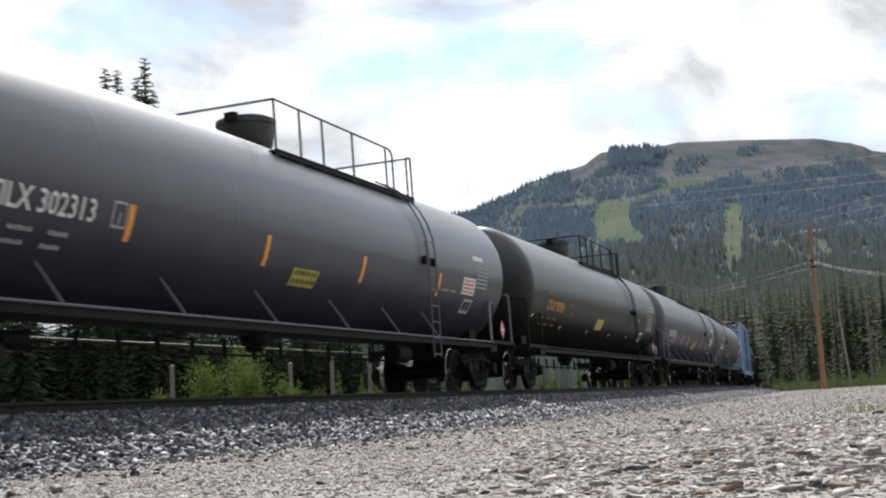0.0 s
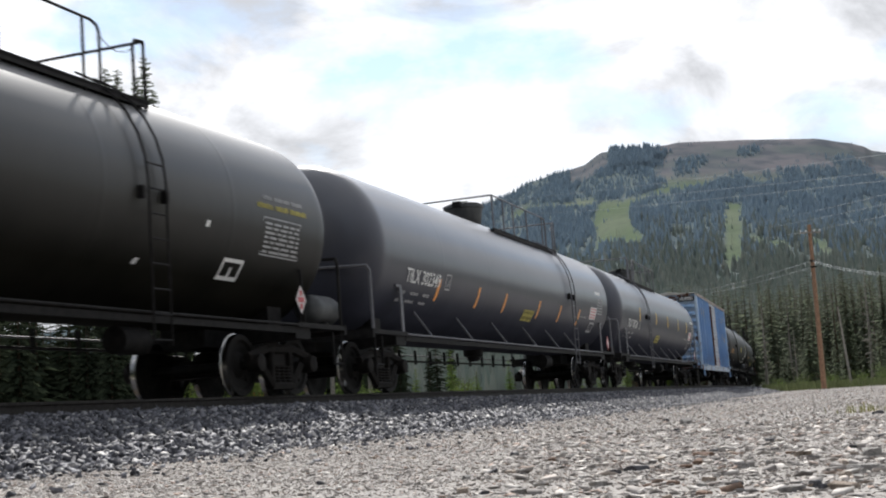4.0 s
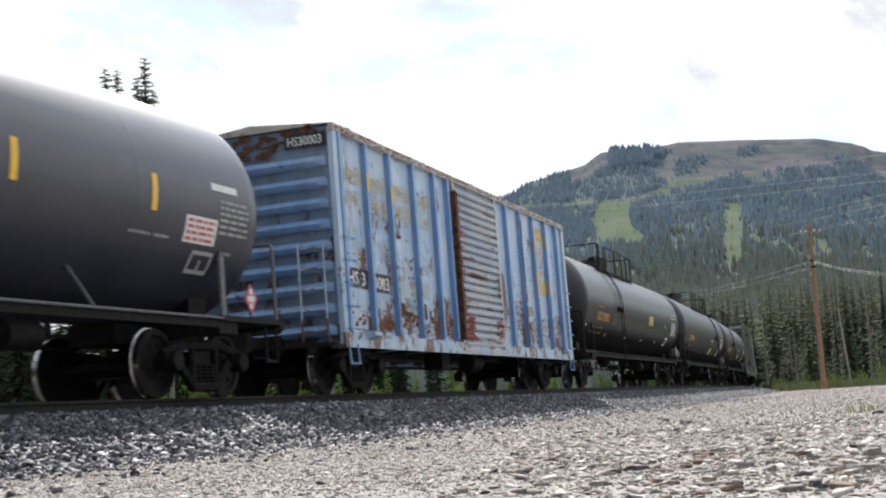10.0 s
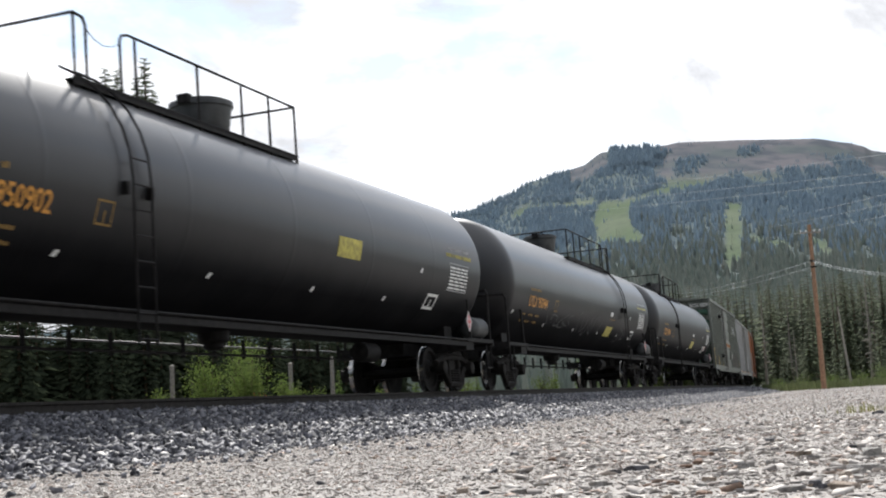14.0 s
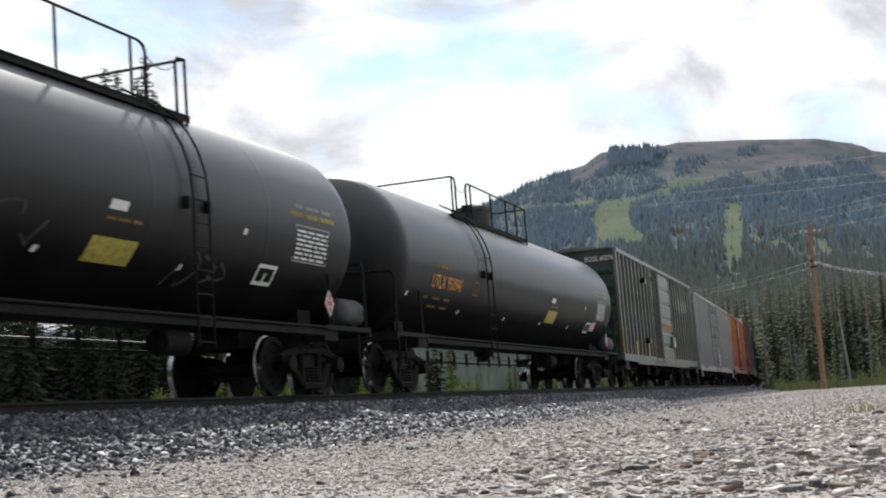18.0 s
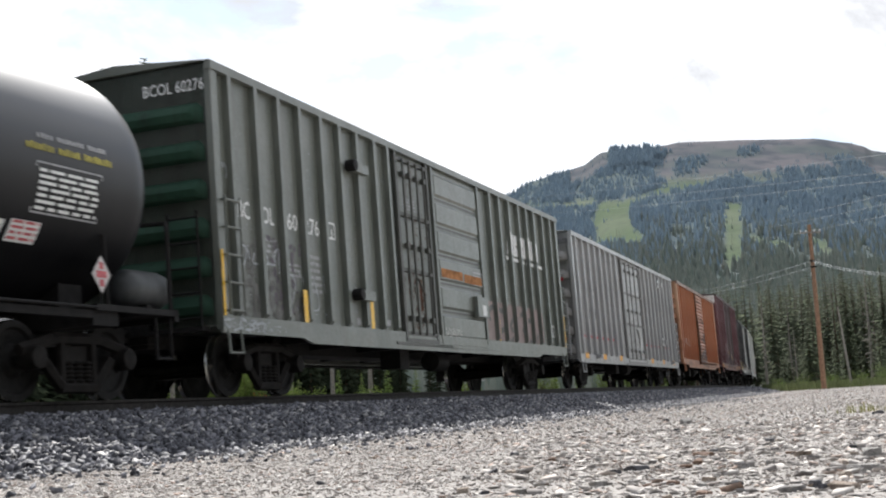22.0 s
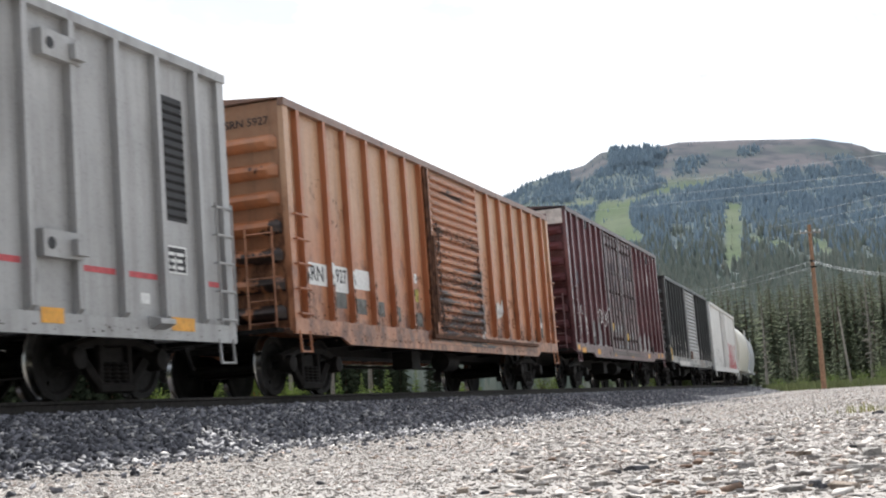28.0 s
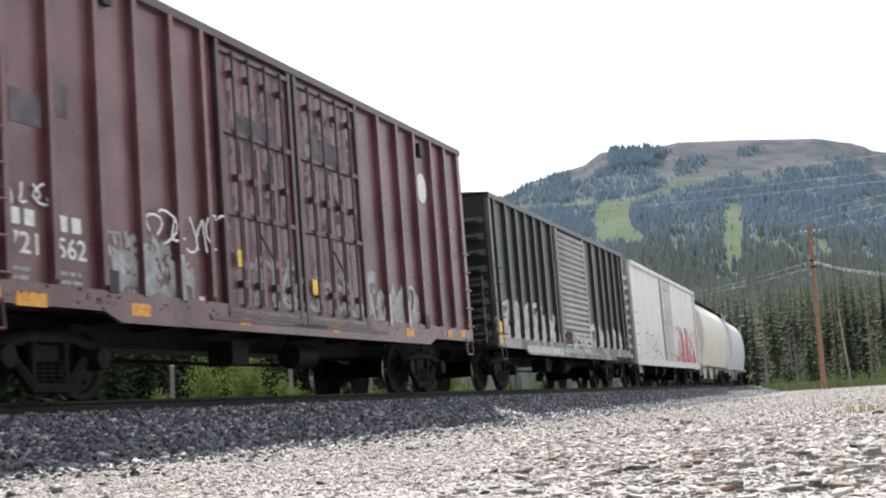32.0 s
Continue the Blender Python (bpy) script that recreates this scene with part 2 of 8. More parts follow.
M_DARK = paint("charcoal_car_paint", (0.06, 0.062, 0.06), (0.095, 0.095, 0.093), (0.42, 0.40, 0.37), 0.68, 1.9, 0.3, low=0.20)
M_WHITE = paint("dirty_white_car_paint", (0.62, 0.60, 0.57), (0.70, 0.69, 0.67), (0.30, 0.20, 0.14), 0.74, 2.0, 0.35)
M_CREAM = paint("cream_hopper_paint", (0.58, 0.55, 0.47), (0.66, 0.63, 0.56), None, streak=0.3)
M_PALE = paint("pale_grey_hopper_paint", (0.52, 0.53, 0.56), (0.60, 0.60, 0.62), None, streak=0.3)
M_IRON = plain("grimy_black_iron", (0.014, 0.013, 0.0125), 0.7, 0.0, 9.0, 0.5)
M_FRAME = plain("brown_black_cast_steel", (0.016, 0.014, 0.0125), 0.75, 0.0, 7.0, 0.5)
M_WHEEL = plain("worn_wheel_steel", (0.015, 0.014, 0.013), 0.7, 0.0, 12.0, 0.4)
M_TREAD = plain("bright_wheel_tread", (0.45, 0.44, 0.42), 0.25, 1.0, 30.0, 0.2)
M_RAIL = plain("brown_rail_steel", (0.034, 0.030, 0.027), 0.7, 0.1, 15.0, 0.4)
M_RAILTOP = plain("polished_rail_head", (0.5, 0.5, 0.5), 0.25, 1.0, 15.0, 0.1)
M_TIE = plain("weathered_sleeper_wood", (0.085, 0.07, 0.055), 0.9, 0.0, 12.0, 0.5)
M_YELLOW = plain("yellow_reflector", (0.85, 0.50, 0.03), 0.4, 0.0, 20, 0.15)
M_ORANGE_MARK = plain("orange_reflector", (0.80, 0.30, 0.03), 0.4, 0.0, 20, 0.15)
M_WHITEMARK = plain("white_marking", (0.70, 0.70, 0.68), 0.6, 0.0, 20, 0.15)
M_GOLD = plain("golden_yellow_lettering", (0.56, 0.25, 0.03), 0.6, 0.0, 20, 0.15)
M_BLACKMARK = plain("black_panel_paint", (0.015, 0.015, 0.017), 0.6, 0.0, 20, 0.2)
M_RED = plain("red_marking", (0.40, 0.03, 0.045), 0.5, 0.0, 20, 0.2)
M_PINK = plain("faded_red_placard", (0.48, 0.10, 0.11), 0.6, 0.0, 20, 0.3)
M_HAZ = plain("yellow_notice", (0.36, 0.31, 0.05), 0.6, 0.0, 11, 0.45)
M_FADEDPRINT = plain("faded_notice_print", (0.16, 0.14, 0.04), 0.7, 0.0, 14, 0.5)

# ---- lettering: flat meshes of the built-in font ----
LETTERS = {}


def letters(body, size):
    """A flat mesh of the words, its lower left corner at the origin, in the x-y plane, capitals 'size' high."""
    key = (body, size)
    if key not in LETTERS:
        cu = bpy.data.curves.new("lettering", "FONT")
        cu.body, cu.size = body, size / 0.69
        cu.resolution_u = 2
        cu.offset = size * 0.018
        ob = new("lettering", cu)
        LETTERS[key] = bpy.data.meshes.new_from_object(ob.evaluated_get(bpy.context.evaluated_depsgraph_get()))
        bpy.data.objects.remove(ob)
    return LETTERS[key]


def lettered(parent, body, size, x, z, material, y=-1.424, width=None, shell=None, slope=0.0, end=False, label=""):
    """Words on a car's near side (flat at y, or wrapped round a shell (radius, middle height)), or on its front end."""
    me = letters(body, size).copy()
    lo, hi = min(v.co.x for v in me.vertices), max(v.co.x for v in me.vertices)
    for v in me.vertices:
        v.co.x -= lo
    squeeze = width / (hi - lo) if width else 1.0
    for v in me.vertices:
        u, w = v.co.x * squeeze, v.co.y
        if shell:
            r, zc = shell
            a = math.asin(max(-1, min(1, (z - zc) / r))) + w / r
            v.co = (x + u + slope * w, -(r + 0.016) * math.cos(a), zc + (r + 0.016) * math.sin(a))
        elif end:
            v.co = (y, x - u, z + w)
        else:
            v.co = (x + u + slope * w, y, z + w)
    me.materials.clear()
    me.materials.append(material)
    return part("lettering", me, material, parent, label)


def mark(name, parent, material, x0, x1, z0, z1, y=-1.424, shell=None, lean=0.0, label="", lift=0.006):
    """A painted or glued rectangle, 3 mm thick, flat or round the shell."""
    k = Kit()
    if shell:
        r, zc = shell
        rows = max(2, int(abs(z1 - z0) / 0.08) + 1)
        vs = []
        for i in range(rows):
            f = i / (rows - 1)
            a = math.asin(max(-1, min(1, (z0 - zc) / r))) + (z1 - z0) * f / r
            for x in (x0, x1):
                vs.append((x + lean * f, -(r + lift) * math.cos(a), zc + (r + lift) * math.sin(a)))
        k.add(vs, [(2 * i, 2 * i + 1, 2 * i + 3, 2 * i + 2) for i in range(rows - 1)])
    else:
        k.box(x0, x1, y - 0.003, y, z0, z1)
    return part(name, k, material, parent, label)


def bars(parent, material, x, z, widths, height=0.06, gap=0.05, shell=None, y=-1.424):
    """Small writing that nobody could read: rows of short plain bars, one for each word."""
    for j, w in enumerate(widths):
        k = Kit()
        n = max(1, round(w / 0.07))
        for i in range(n):
            a, b = x + w * i / n, x + w * (i + 0.62 + 0.1 * ((i * 3 + j) % 3)) / n
            h = height * (0.72 + 0.09 * ((i * 2 + j) % 3))
            if shell:
                r, zc = shell
                a0 = math.asin((z - zc) / r)
                vs = [(xx, -(r + 0.007) * math.cos(t), zc + (r + 0.007) * math.sin(t)) for t in (a0, a0 + h / r) for xx in (a, b)]
                k.add(vs, [(0, 1, 3, 2)])
            else:
                k.box(a, b, y - 0.002, y, z, z + h)
        part("small_print", k, material, parent)
        x += w + gap


# ---- trucks and couplers, shared by all cars ----
def truck_meshes():
    d = {}
    k = Kit()
    k.box(-0.22, 0.22, -0.98, 0.98, 0.36, 0.62)
    k.box(-0.30, 0.30, -0.35, 0.35, 0.62, 0.72)
    d["bolster"] = k.mesh("truck", False, M_FRAME)
    # side frame: the arched casting over two axles, with its window for the springs
    k = Kit()
    for y in (0.0,):
        # ribs of the truss and the two columns
        for a, b, r in (((-1.05, 0, 0.56), (-0.40, 0, 0.70), 0.07), ((1.05, 0, 0.56), (0.40, 0, 0.70), 0.07), ((-0.45, 0, 0.70), (0.45, 0, 0.70), 0.075),
                        ((-0.66, 0, 0.46), (-0.33, 0, 0.16), 0.075), ((0.66, 0, 0.46), (0.33, 0, 0.16), 0.075), ((-0.36, 0, 0.14), (0.36, 0, 0.14), 0.075),
                        ((-0.30, 0, 0.16), (-0.30, 0, 0.68), 0.055), ((0.30, 0, 0.16), (0.30, 0, 0.68), 0.055)):
            k.bar(a, b, r, 6)
        for x in (-0.875, 0.875):
            k.lathe([(-0.16, 0.09), (-0.15, 0.13), (0.05, 0.14), (0.06, 0.10)], "y", (x, 0, 0.47), 14)
    d["side"] = k.mesh("side_frame", True, M_FRAME)
    prof = []
    for i in range(5):
        prof += [(0.19 + i * 0.05, 0.055), (0.215 + i * 0.05, 0.078)]
    prof.append((0.44, 0.055))
    k = Kit().lathe(prof, "z", (0, 0, 0), 10)
    d["spring"] = k.mesh("spring", True, M_FRAME)
    k = Kit()
    k.bar((0, -1.0, 0), (0, 1.0, 0), 0.075, 10)
    for sgn in (-1, 1):
        prof = [(0.70, 0.09), (0.695, 0.16), (0.73, 0.22), (0.71, 0.36), (0.685, 0.395), (0.685, 0.48), (0.715, 0.485), (0.725, 0.462), (0.815, 0.455), (0.82, 0.38), (0.78, 0.35), (0.765, 0.20), (0.83, 0.14), (0.83, 0.09)]
        k.lathe([(a * sgn, r) for a, r in prof], "y", (0, 0, 0), 28)
    # two bolt heads and a chalk-worn mark let the turning show
    for a in (0.4, 2.5):
        k.bar((math.cos(a) * 0.27, -0.80, math.sin(a) * 0.27), (math.cos(a) * 0.27, -0.765, math.sin(a) * 0.27), 0.03, 6)
    me = k.mesh("wheelset", True, M_WHEEL)
    me.materials.append(M_TREAD)
    for p in me.polygons:
        r = math.hypot(p.center.x, p.center.z)
        if 0.44 < r < 0.475 and 0.70 < abs(p.center.y) < 0.80:
            p.material_index = 1
    d["wheelset"] = me
    k = Kit()
    k.box(-0.05, 0.05, -0.75, 0.75, 0.30, 0.36)
    for y in (-0.76, 0.76):
        k.box(-0.07, 0.07, y - 0.06, y + 0.06, 0.28, 0.56)
    d["brake"] = k.mesh("brake_beam", False, M_FRAME)
    # coupler, its shank and the air hose
    k = Kit()
    k.box(-0.72, 0.0, -0.11, 0.11, 0.80, 0.98)
    k.prism_x([(-0.16, 0.74), (0.18, 0.74), (0.20, 0.90), (0.18, 1.06), (-0.16, 1.06), (-0.18, 0.90)], -0.05, 0.16)
    k.bar((0.10, 0.12, 0.70), (0.10, 0.12, 1.08), 0.07, 8)
    k.rod([(-0.35, -0.35, 0.85), (-0.2, -0.36, 0.62), (0.0, -0.30, 0.46), (0.2, -0.22, 0.44)], 0.028, 6)
    d["coupler"] = k.mesh("coupler", True, M_IRON)
    return d


TRUCK = truck_meshes()
WHEELSETS = []


def truck(car, x):
    """A four-wheeled truck under a car, with its side frames, springs and wheelsets."""
    b = part("truck", TRUCK["bolster"], None, car, "grimy four-wheel truck with cast side frames")
    b.location = (x, 0, 0)
    for y in (-1.0, 1.0):
        f = part("side_frame", TRUCK["side"], None, b)
        f.location = (0, y, 0)
        if y > 0:
            f.rotation_euler = (0, 0, math.pi)
        for dx in (-0.17, 0.0, 0.17):
            part("spring", TRUCK["spring"], None, b).location = (dx, y, 0)
    for dx in (-0.875, 0.875):
        w = part("wheelset", TRUCK["wheelset"], None, b, "steel wheels with bright worn treads on one axle")
        w.location = (dx, 0, 0.457)
        WHEELSETS.append((w, dx))
        br = part("brake_beam", TRUCK["brake"], None, b)
        br.location = (dx * 0.42, 0, 0.1)


def couplers(car, half, reach):
    for sgn in (-1, 1):
        c = part("coupler", TRUCK["coupler"], None, car)
        c.location = (sgn * (half + reach), 0, 0)
        if sgn < 0:
            c.rotation_euler = (0, 0, math.pi)


TRAIN = []          # (car, s of its middle at the clip's start, distance of its trucks)


def car_base(name, label, category, mid, trucks):
    ob = new(name)
    tagged(ob, label, category, "cars of the freight train")
    TRAIN.append((ob, mid, trucks))
    truck(ob, -trucks)
    truck(ob, trucks)
    return ob


# ---- tank cars ----
SHELL_R, SHELL_Z = 1.57, 2.60
SHELL = (SHELL_R, SHELL_Z)
M_DOME = plain("sooty_dome_steel", (0.045, 0.048, 0.049), 0.55, 0.0, 6.0, 0.4)
M_GREYRAIL = plain("grey_painted_rail", (0.12, 0.12, 0.13), 0.6, 0.0, 14, 0.3)


def tank_shell(half, material, dark):
    """A long cylinder with dished heads and welded seams."""
    knuckle, tip = half - 0.62, half - 0.05
    rear_knuckle, rear_tip = half - 0.90, half - (0.16 if dark else 0.08)
    prof = [(-tip, 0.03)]
    for i in range(1, 10):
        a = math.pi / 2 * i / 10
        prof.append((-knuckle - (tip - knuckle) * math.cos(a), SHELL_R * math.sin(a) ** 0.55))
    rear = [(rear_tip, 0.03)]
    for i in range(1, 10):
        a = math.pi / 2 * i / 10
        rear.append((rear_knuckle + (rear_tip - rear_knuckle) * math.cos(a), SHELL_R * math.sin(a) ** 0.72))
    seams = 6
    prof += [(-knuckle, SHELL_R), (-knuckle + 0.12, SHELL_R)]
    for i in range(1, seams):
        x = -knuckle + 2 * knuckle * i / seams
        prof += [(x - 0.10, SHELL_R), (x - 0.03, SHELL_R), (x - 0.012, SHELL_R + 0.0018), (x + 0.012, SHELL_R + 0.0018), (x + 0.03, SHELL_R), (x + 0.10, SHELL_R)]
    prof += [(rear_knuckle - 0.12, SHELL_R), (rear_knuckle, SHELL_R)]
    prof += rear[::-1]
    return Kit().lathe(prof, "x", (0, 0, SHELL_Z), 72).mesh("shell", True, material)


def tank_car(label, front, rear, material, flip, dark):
    mid, half = (front + rear) / 2, (rear - front) / 2
    car = car_base("tank_car", label, "tank car", mid, half - 1.47)
    gear = M_IRON if dark else M_GREYRAIL
    part("shell", tank_shell(half, material, dark), material, car)
    # running pipes along both sides, with slanted struts
    # far pipe grey on black cars too: its sunlit line is put into the colour
    for y, r, m in ((-1.47, 0.02, gear), (1.47, 0.016, M_GREYRAIL)):
        part("side_sill", Kit().bar((-half + 1.7, y, 1.02), (half - 1.7, y, 1.02), r, 8), m, car, smooth=True)
    part("side_beam", Kit().box(-half + 1.7, half - 1.7, -1.43, -1.37, 0.90, 0.99), M_IRON, car)
    if not dark:
        sm = Kit().bar((0, -1.47, 1.03), (-0.03, -1.14, 1.53), 0.022, 6).mesh("strut", True, gear)
        for x in (3.05, 5.65, 8.25, 10.9, 13.2, 15.3):
            part("strut", sm, None, car).location = (-half + x, 0, 0)
    # the platforms over the trucks
    for sgn in (-1, 1):
        def B(kit, a, b, y0, y1, z0, z1):
            kit.box(min(a * sgn, b * sgn), max(a * sgn, b * sgn), y0, y1, z0, z1)
        k = Kit()
        B(k, half - 0.55, half, -1.45, 1.45, 0.99, 1.06)
        B(k, half - 0.06, half + 0.02, -1.48, 1.48, 0.92, 1.07)
        B(k, half - 1.72, half, -1.48, -1.41, 0.985, 1.06)
        B(k, half - 1.72, half, 1.41, 1.48, 0.985, 1.06)
        part("end_platform", k, M_IRON, car)
        k = Kit()
        B(k, half - 2.6, half, -0.36, 0.36, 0.76, 1.02)
        B(k, half - 1.72, half - 1.22, -1.42, 1.42, 0.82, 1.04)
        part("stub_sill", k, M_IRON, car)
        k = Kit()
        B(k, half - 1.70, half - 1.25, -0.95, 0.95, 1.04, 1.60)
        part("saddle", k, M_IRON, car)
        for y in (-1.44, 1.44):
            if dark:
                part("grab_post", Kit().rod([((half - 1.45) * sgn, y, 1.05), ((half - 1.45) * sgn, y * 0.985, 1.88)], 0.028), gear, car)
            else:
                k = Kit()
                B(k, half - 1.66, half - 1.54, min(y, y * 0.98), max(y, y * 0.98), 1.05, 1.92)
                B(k, half - 1.66, half - 1.35, min(y, y * 0.95), max(y, y * 0.95), 1.88, 1.93)
                part("grab_post", k, gear, car)
            part("end_handrail", Kit().rod([((half - 0.10) * sgn, y, 1.05), ((half - 0.10) * sgn, y, 2.08), ((half - 0.06) * sgn, y * 0.97, 2.17), ((half - 0.04) * sgn, y * 0.22, 2.22)], 0.028), gear, car)
            part("corner_step", Kit().rod([((half - 0.45) * sgn, y, 0.95), ((half - 0.45) * sgn, y, 0.45), ((half - 0.12) * sgn, y, 0.45), ((half - 0.12) * sgn, y, 0.95)], 0.02), M_IRON, car)
    # brake rigging and pipes on the far side of the belly
    part("brake_pipe", Kit().bar((-half + 2.2, 1.10, 0.83), (half - 2.2, 1.10, 0.83), 0.022, 8), M_IRON, car, "dark brake pipe under the shell", smooth=True)
    part("brake_rod", Kit().bar((-half + 2.4, 0.35, 0.74), (half - 2.4, 0.35, 0.74), 0.022, 6), M_IRON, car)
    hm = Kit().box(-0.02, 0.02, 1.07, 1.13, 0.76, 1.10).mesh("pipe_hanger", False, M_IRON)
    for i in range(15):
        part("pipe_hanger", hm, None, car).location = (-half + 2.6 + i * (2 * half - 5.2) / 14, 0, 0)
    k = Kit().lathe([(-0.36, 0.05), (-0.32, 0.19), (0.32, 0.19), (0.36, 0.05)], "x", (half - 4.6, -0.35, 0.80), 16)
    part("air_tank", k, M_IRON, car, smooth=True)
    part("brake_cylinder", Kit().lathe([(-0.3, 0.03), (-0.28, 0.11), (0.2, 0.13), (0.22, 0.02), (0.8, 0.02)], "x", (-half + 4.2, 0.1, 0.80), 14), M_IRON, car, smooth=True)
    part("bottom_outlet", Kit().lathe([(0.76, 0.10), (0.80, 0.16), (0.86, 0.16), (0.90, 0.24), (1.06, 0.26)], "z", (0.1, 0, 0), 16), M_IRON, car, smooth=True)
    if dark:
        part("end_air_tank", Kit().lathe([(-0.50, 0.04), (-0.47, 0.15), (-0.40, 0.22), (-0.30, 0.24), (0.30, 0.24), (0.40, 0.22), (0.47, 0.15), (0.50, 0.04)], "x", (half - 0.36, -1.16, 1.33), 20), M_DOME, car, "sooty grey air tank on the end platform", smooth=True)
        part("tank_bracket", Kit().box(half - 0.50, half - 0.40, -1.36, -0.96, 1.05, 1.12), M_IRON, car)
    couplers(car, half, 0.62)
    tank_top(car, flip, gear, half - 9.9)
    return car, half


def tank_top(car, flip, gear, extra):
    """Walkway, rails, hatch dome and ladder on the shell's top. flip: they lie the other way round."""
    q = -1 if flip else 1

    def X(x):
        return q * (x - extra)

    zt, h = 3.79, 4.67
    for y0, y1, e in ((-1.10, -0.72, -1.10), (0.72, 1.10, 1.08)):
        k = Kit().box(min(X(-4.9), X(1.25)), max(X(-4.9), X(1.25)), y0, y1, zt + 0.03, zt + 0.06)
        k.box(min(X(-4.9), X(1.25)), max(X(-4.9), X(1.25)), e, e + 0.02, zt - 0.02, zt + 0.08)
        part("walkway", k, M_IRON, car, "dark steel walkway beside the hatch")
    bm = Kit().bar((0, -0.98, 3.70), (0, -0.80, 3.92), 0.03, 5).mesh("walkway_bracket", False, M_IRON)
    for x in (-4.8, -3.0, -1.2, 0.6, 1.1):
        for y in (0, math.pi):
            o = part("walkway_bracket", bm, None, car)
            o.location, o.rotation_euler = (X(x), 0, 0), (0, 0, y)
    y = -1.08
    part("top_rail", Kit().rod([(X(-3.85), y, zt), (X(-3.85), y, h - 0.12), (X(-3.80), y, h - 0.04), (X(-3.68), y, h), (X(1.22), y, h)], 0.021), gear, car, smooth=True)
    pm = Kit().bar((0, y, zt - 0.08), (0, y, h), 0.021, 6).mesh("rail_post", True, gear)
    for x in (-3.5, -1.9, -0.6, 0.3, 1.22, -4.85):
        part("rail_post", pm, None, car).location = (X(x), 0, 0)
    part("gate_rail", Kit().rod([(X(-4.60), y, zt), (X(-4.60), y, h - 0.10), (X(-4.66), y, h - 0.02), (X(-4.85), y, h)], 0.021), gear, car, smooth=True)
    part("gate_chain", Kit().rod([(X(-4.60), y, h - 0.14), (X(-4.42), y, h - 0.24), (X(-4.22), y, h - 0.28), (X(-4.02), y, h - 0.24), (X(-3.85), y, h - 0.16)], 0.007, 4), gear, car)
    for x in (-4.85, 1.22):
        part("cross_rail", Kit().rod([(X(x), y, h), (X(x), 0.95, h), (X(x), 1.08, h - 0.12), (X(x), 1.08, zt)], 0.021), gear, car, smooth=True)
    part("far_rail", Kit().rod([(X(-4.85), 1.08, 4.36), (X(1.22), 1.08, 4.36)], 0.018), gear, car)
    dome = part("hatch_dome", Kit().lathe([(4.05, 0.38), (4.16, 0.39), (4.20, 0.43), (4.56, 0.48), (4.58, 0.51), (4.66, 0.51), (4.665, 0.46)], "z", (X(0.1), 0, 0), 28), M_DOME, car, "black round hatch dome", True)
    k = Kit().lathe([(4.665, 0.45), (4.70, 0.42), (4.72, 0.10)], "z", (X(0.1), 0, 0), 28)
    k.box(X(0.1) - 0.58, X(0.1) - 0.44, -0.1, 0.1, 4.58, 4.72)
    k.rod([(X(0.1) + 0.1, -0.08, 4.70), (X(0.1) + 0.1, -0.08, 4.80), (X(0.1) + 0.1, 0.08, 4.80), (X(0.1) + 0.1, 0.08, 4.70)], 0.012, 5)
    part("lid", k, M_IRON, dome, smooth=True)
    # ladder down the near side
    lx = -4.1 if flip else -4.4
    k = Kit()
    for dx in (-0.2, 0.2):
        pts = [(X(lx) + dx, -1.64, 0.60), (X(lx) + dx, -1.66, 2.6)]
        for i in range(1, 7):
            a = math.radians(i * 11)
            pts.append((X(lx) + dx, -(SHELL_R + 0.09) * math.cos(a), SHELL_Z + (SHELL_R + 0.09) * math.sin(a)))
        k.rod(pts, 0.017, 5)
    for i in range(8):
        k.bar((X(lx) - 0.2, -1.65, 0.66 + i * 0.31), (X(lx) + 0.2, -1.65, 0.66 + i * 0.31), 0.013, 5)
    part("ladder", k, gear, car, "steel side ladder")
    for dx in (-0.27, 0.27):
        part("ladder_pad", Kit().box(X(lx) + dx - 0.03, X(lx) + dx + 0.03, -1.64, -1.50, 2.38, 2.54), M_IRON, car)


TANKS = {
    "a": tank_car("dark grey tank car with white lettering and orange reflectors", 9.1, 29.6, M_GREY, True, False),
    "b": tank_car("olive-black tank car with golden lettering", 30.95, 50.75, M_OLIVE, True, True),
    "c": tank_car("dark grey tank car with white lettering and orange reflector strips", 51.9, 72.3, M_GREY, True, False),
    "d": tank_car("dark grey tank car with white lettering and yellow reflector strips", 73.45, 93.4, M_GREY, False, False),
    "e": tank_car("glossy black tank car with golden lettering", 113.05, 132.85, M_BLACK, False, True),
    "f": tank_car("black tank car with golden lettering and faint graffiti", 134.1, 153.9, M_BLACK, True, True),
    "g": tank_car("black tank car with golden lettering and a yellow notice", 155.15, 174.95, M_BLACK, False, True),
}


def outline(parent, material, x0, x1, z0, z1, shell=None, w=0.03, y=-1.424, name="stencil_box"):
    """A painted empty rectangle: four strips joined."""
    k = Kit()
    for a, b, c, d in ((x0, x1, z0, z0 + w), (x0, x1, z1 - w, z1), (x0, x0 + w, z0 + w, z1 - w), (x1 - w, x1, z0 + w, z1 - w), ((x0 + x1) / 2 - w / 2, (x0 + x1) / 2 + w / 2, z0 + w, z0 + (z1 - z0) * 0.6)):
        if shell:
            r, zc = shell
            vs = [(x, -(r + 0.006) * math.cos(math.asin((z - zc) / r)), zc + (r + 0.006) * (z - zc) / r) for x, z in ((a, c), (b, c), (b, d), (a, d))]
            k.add(vs, [(0, 1, 2, 3)])
        else:
            k.box(a, b, y - 0.002, y, c, d)
    return part(name, k, material, parent)


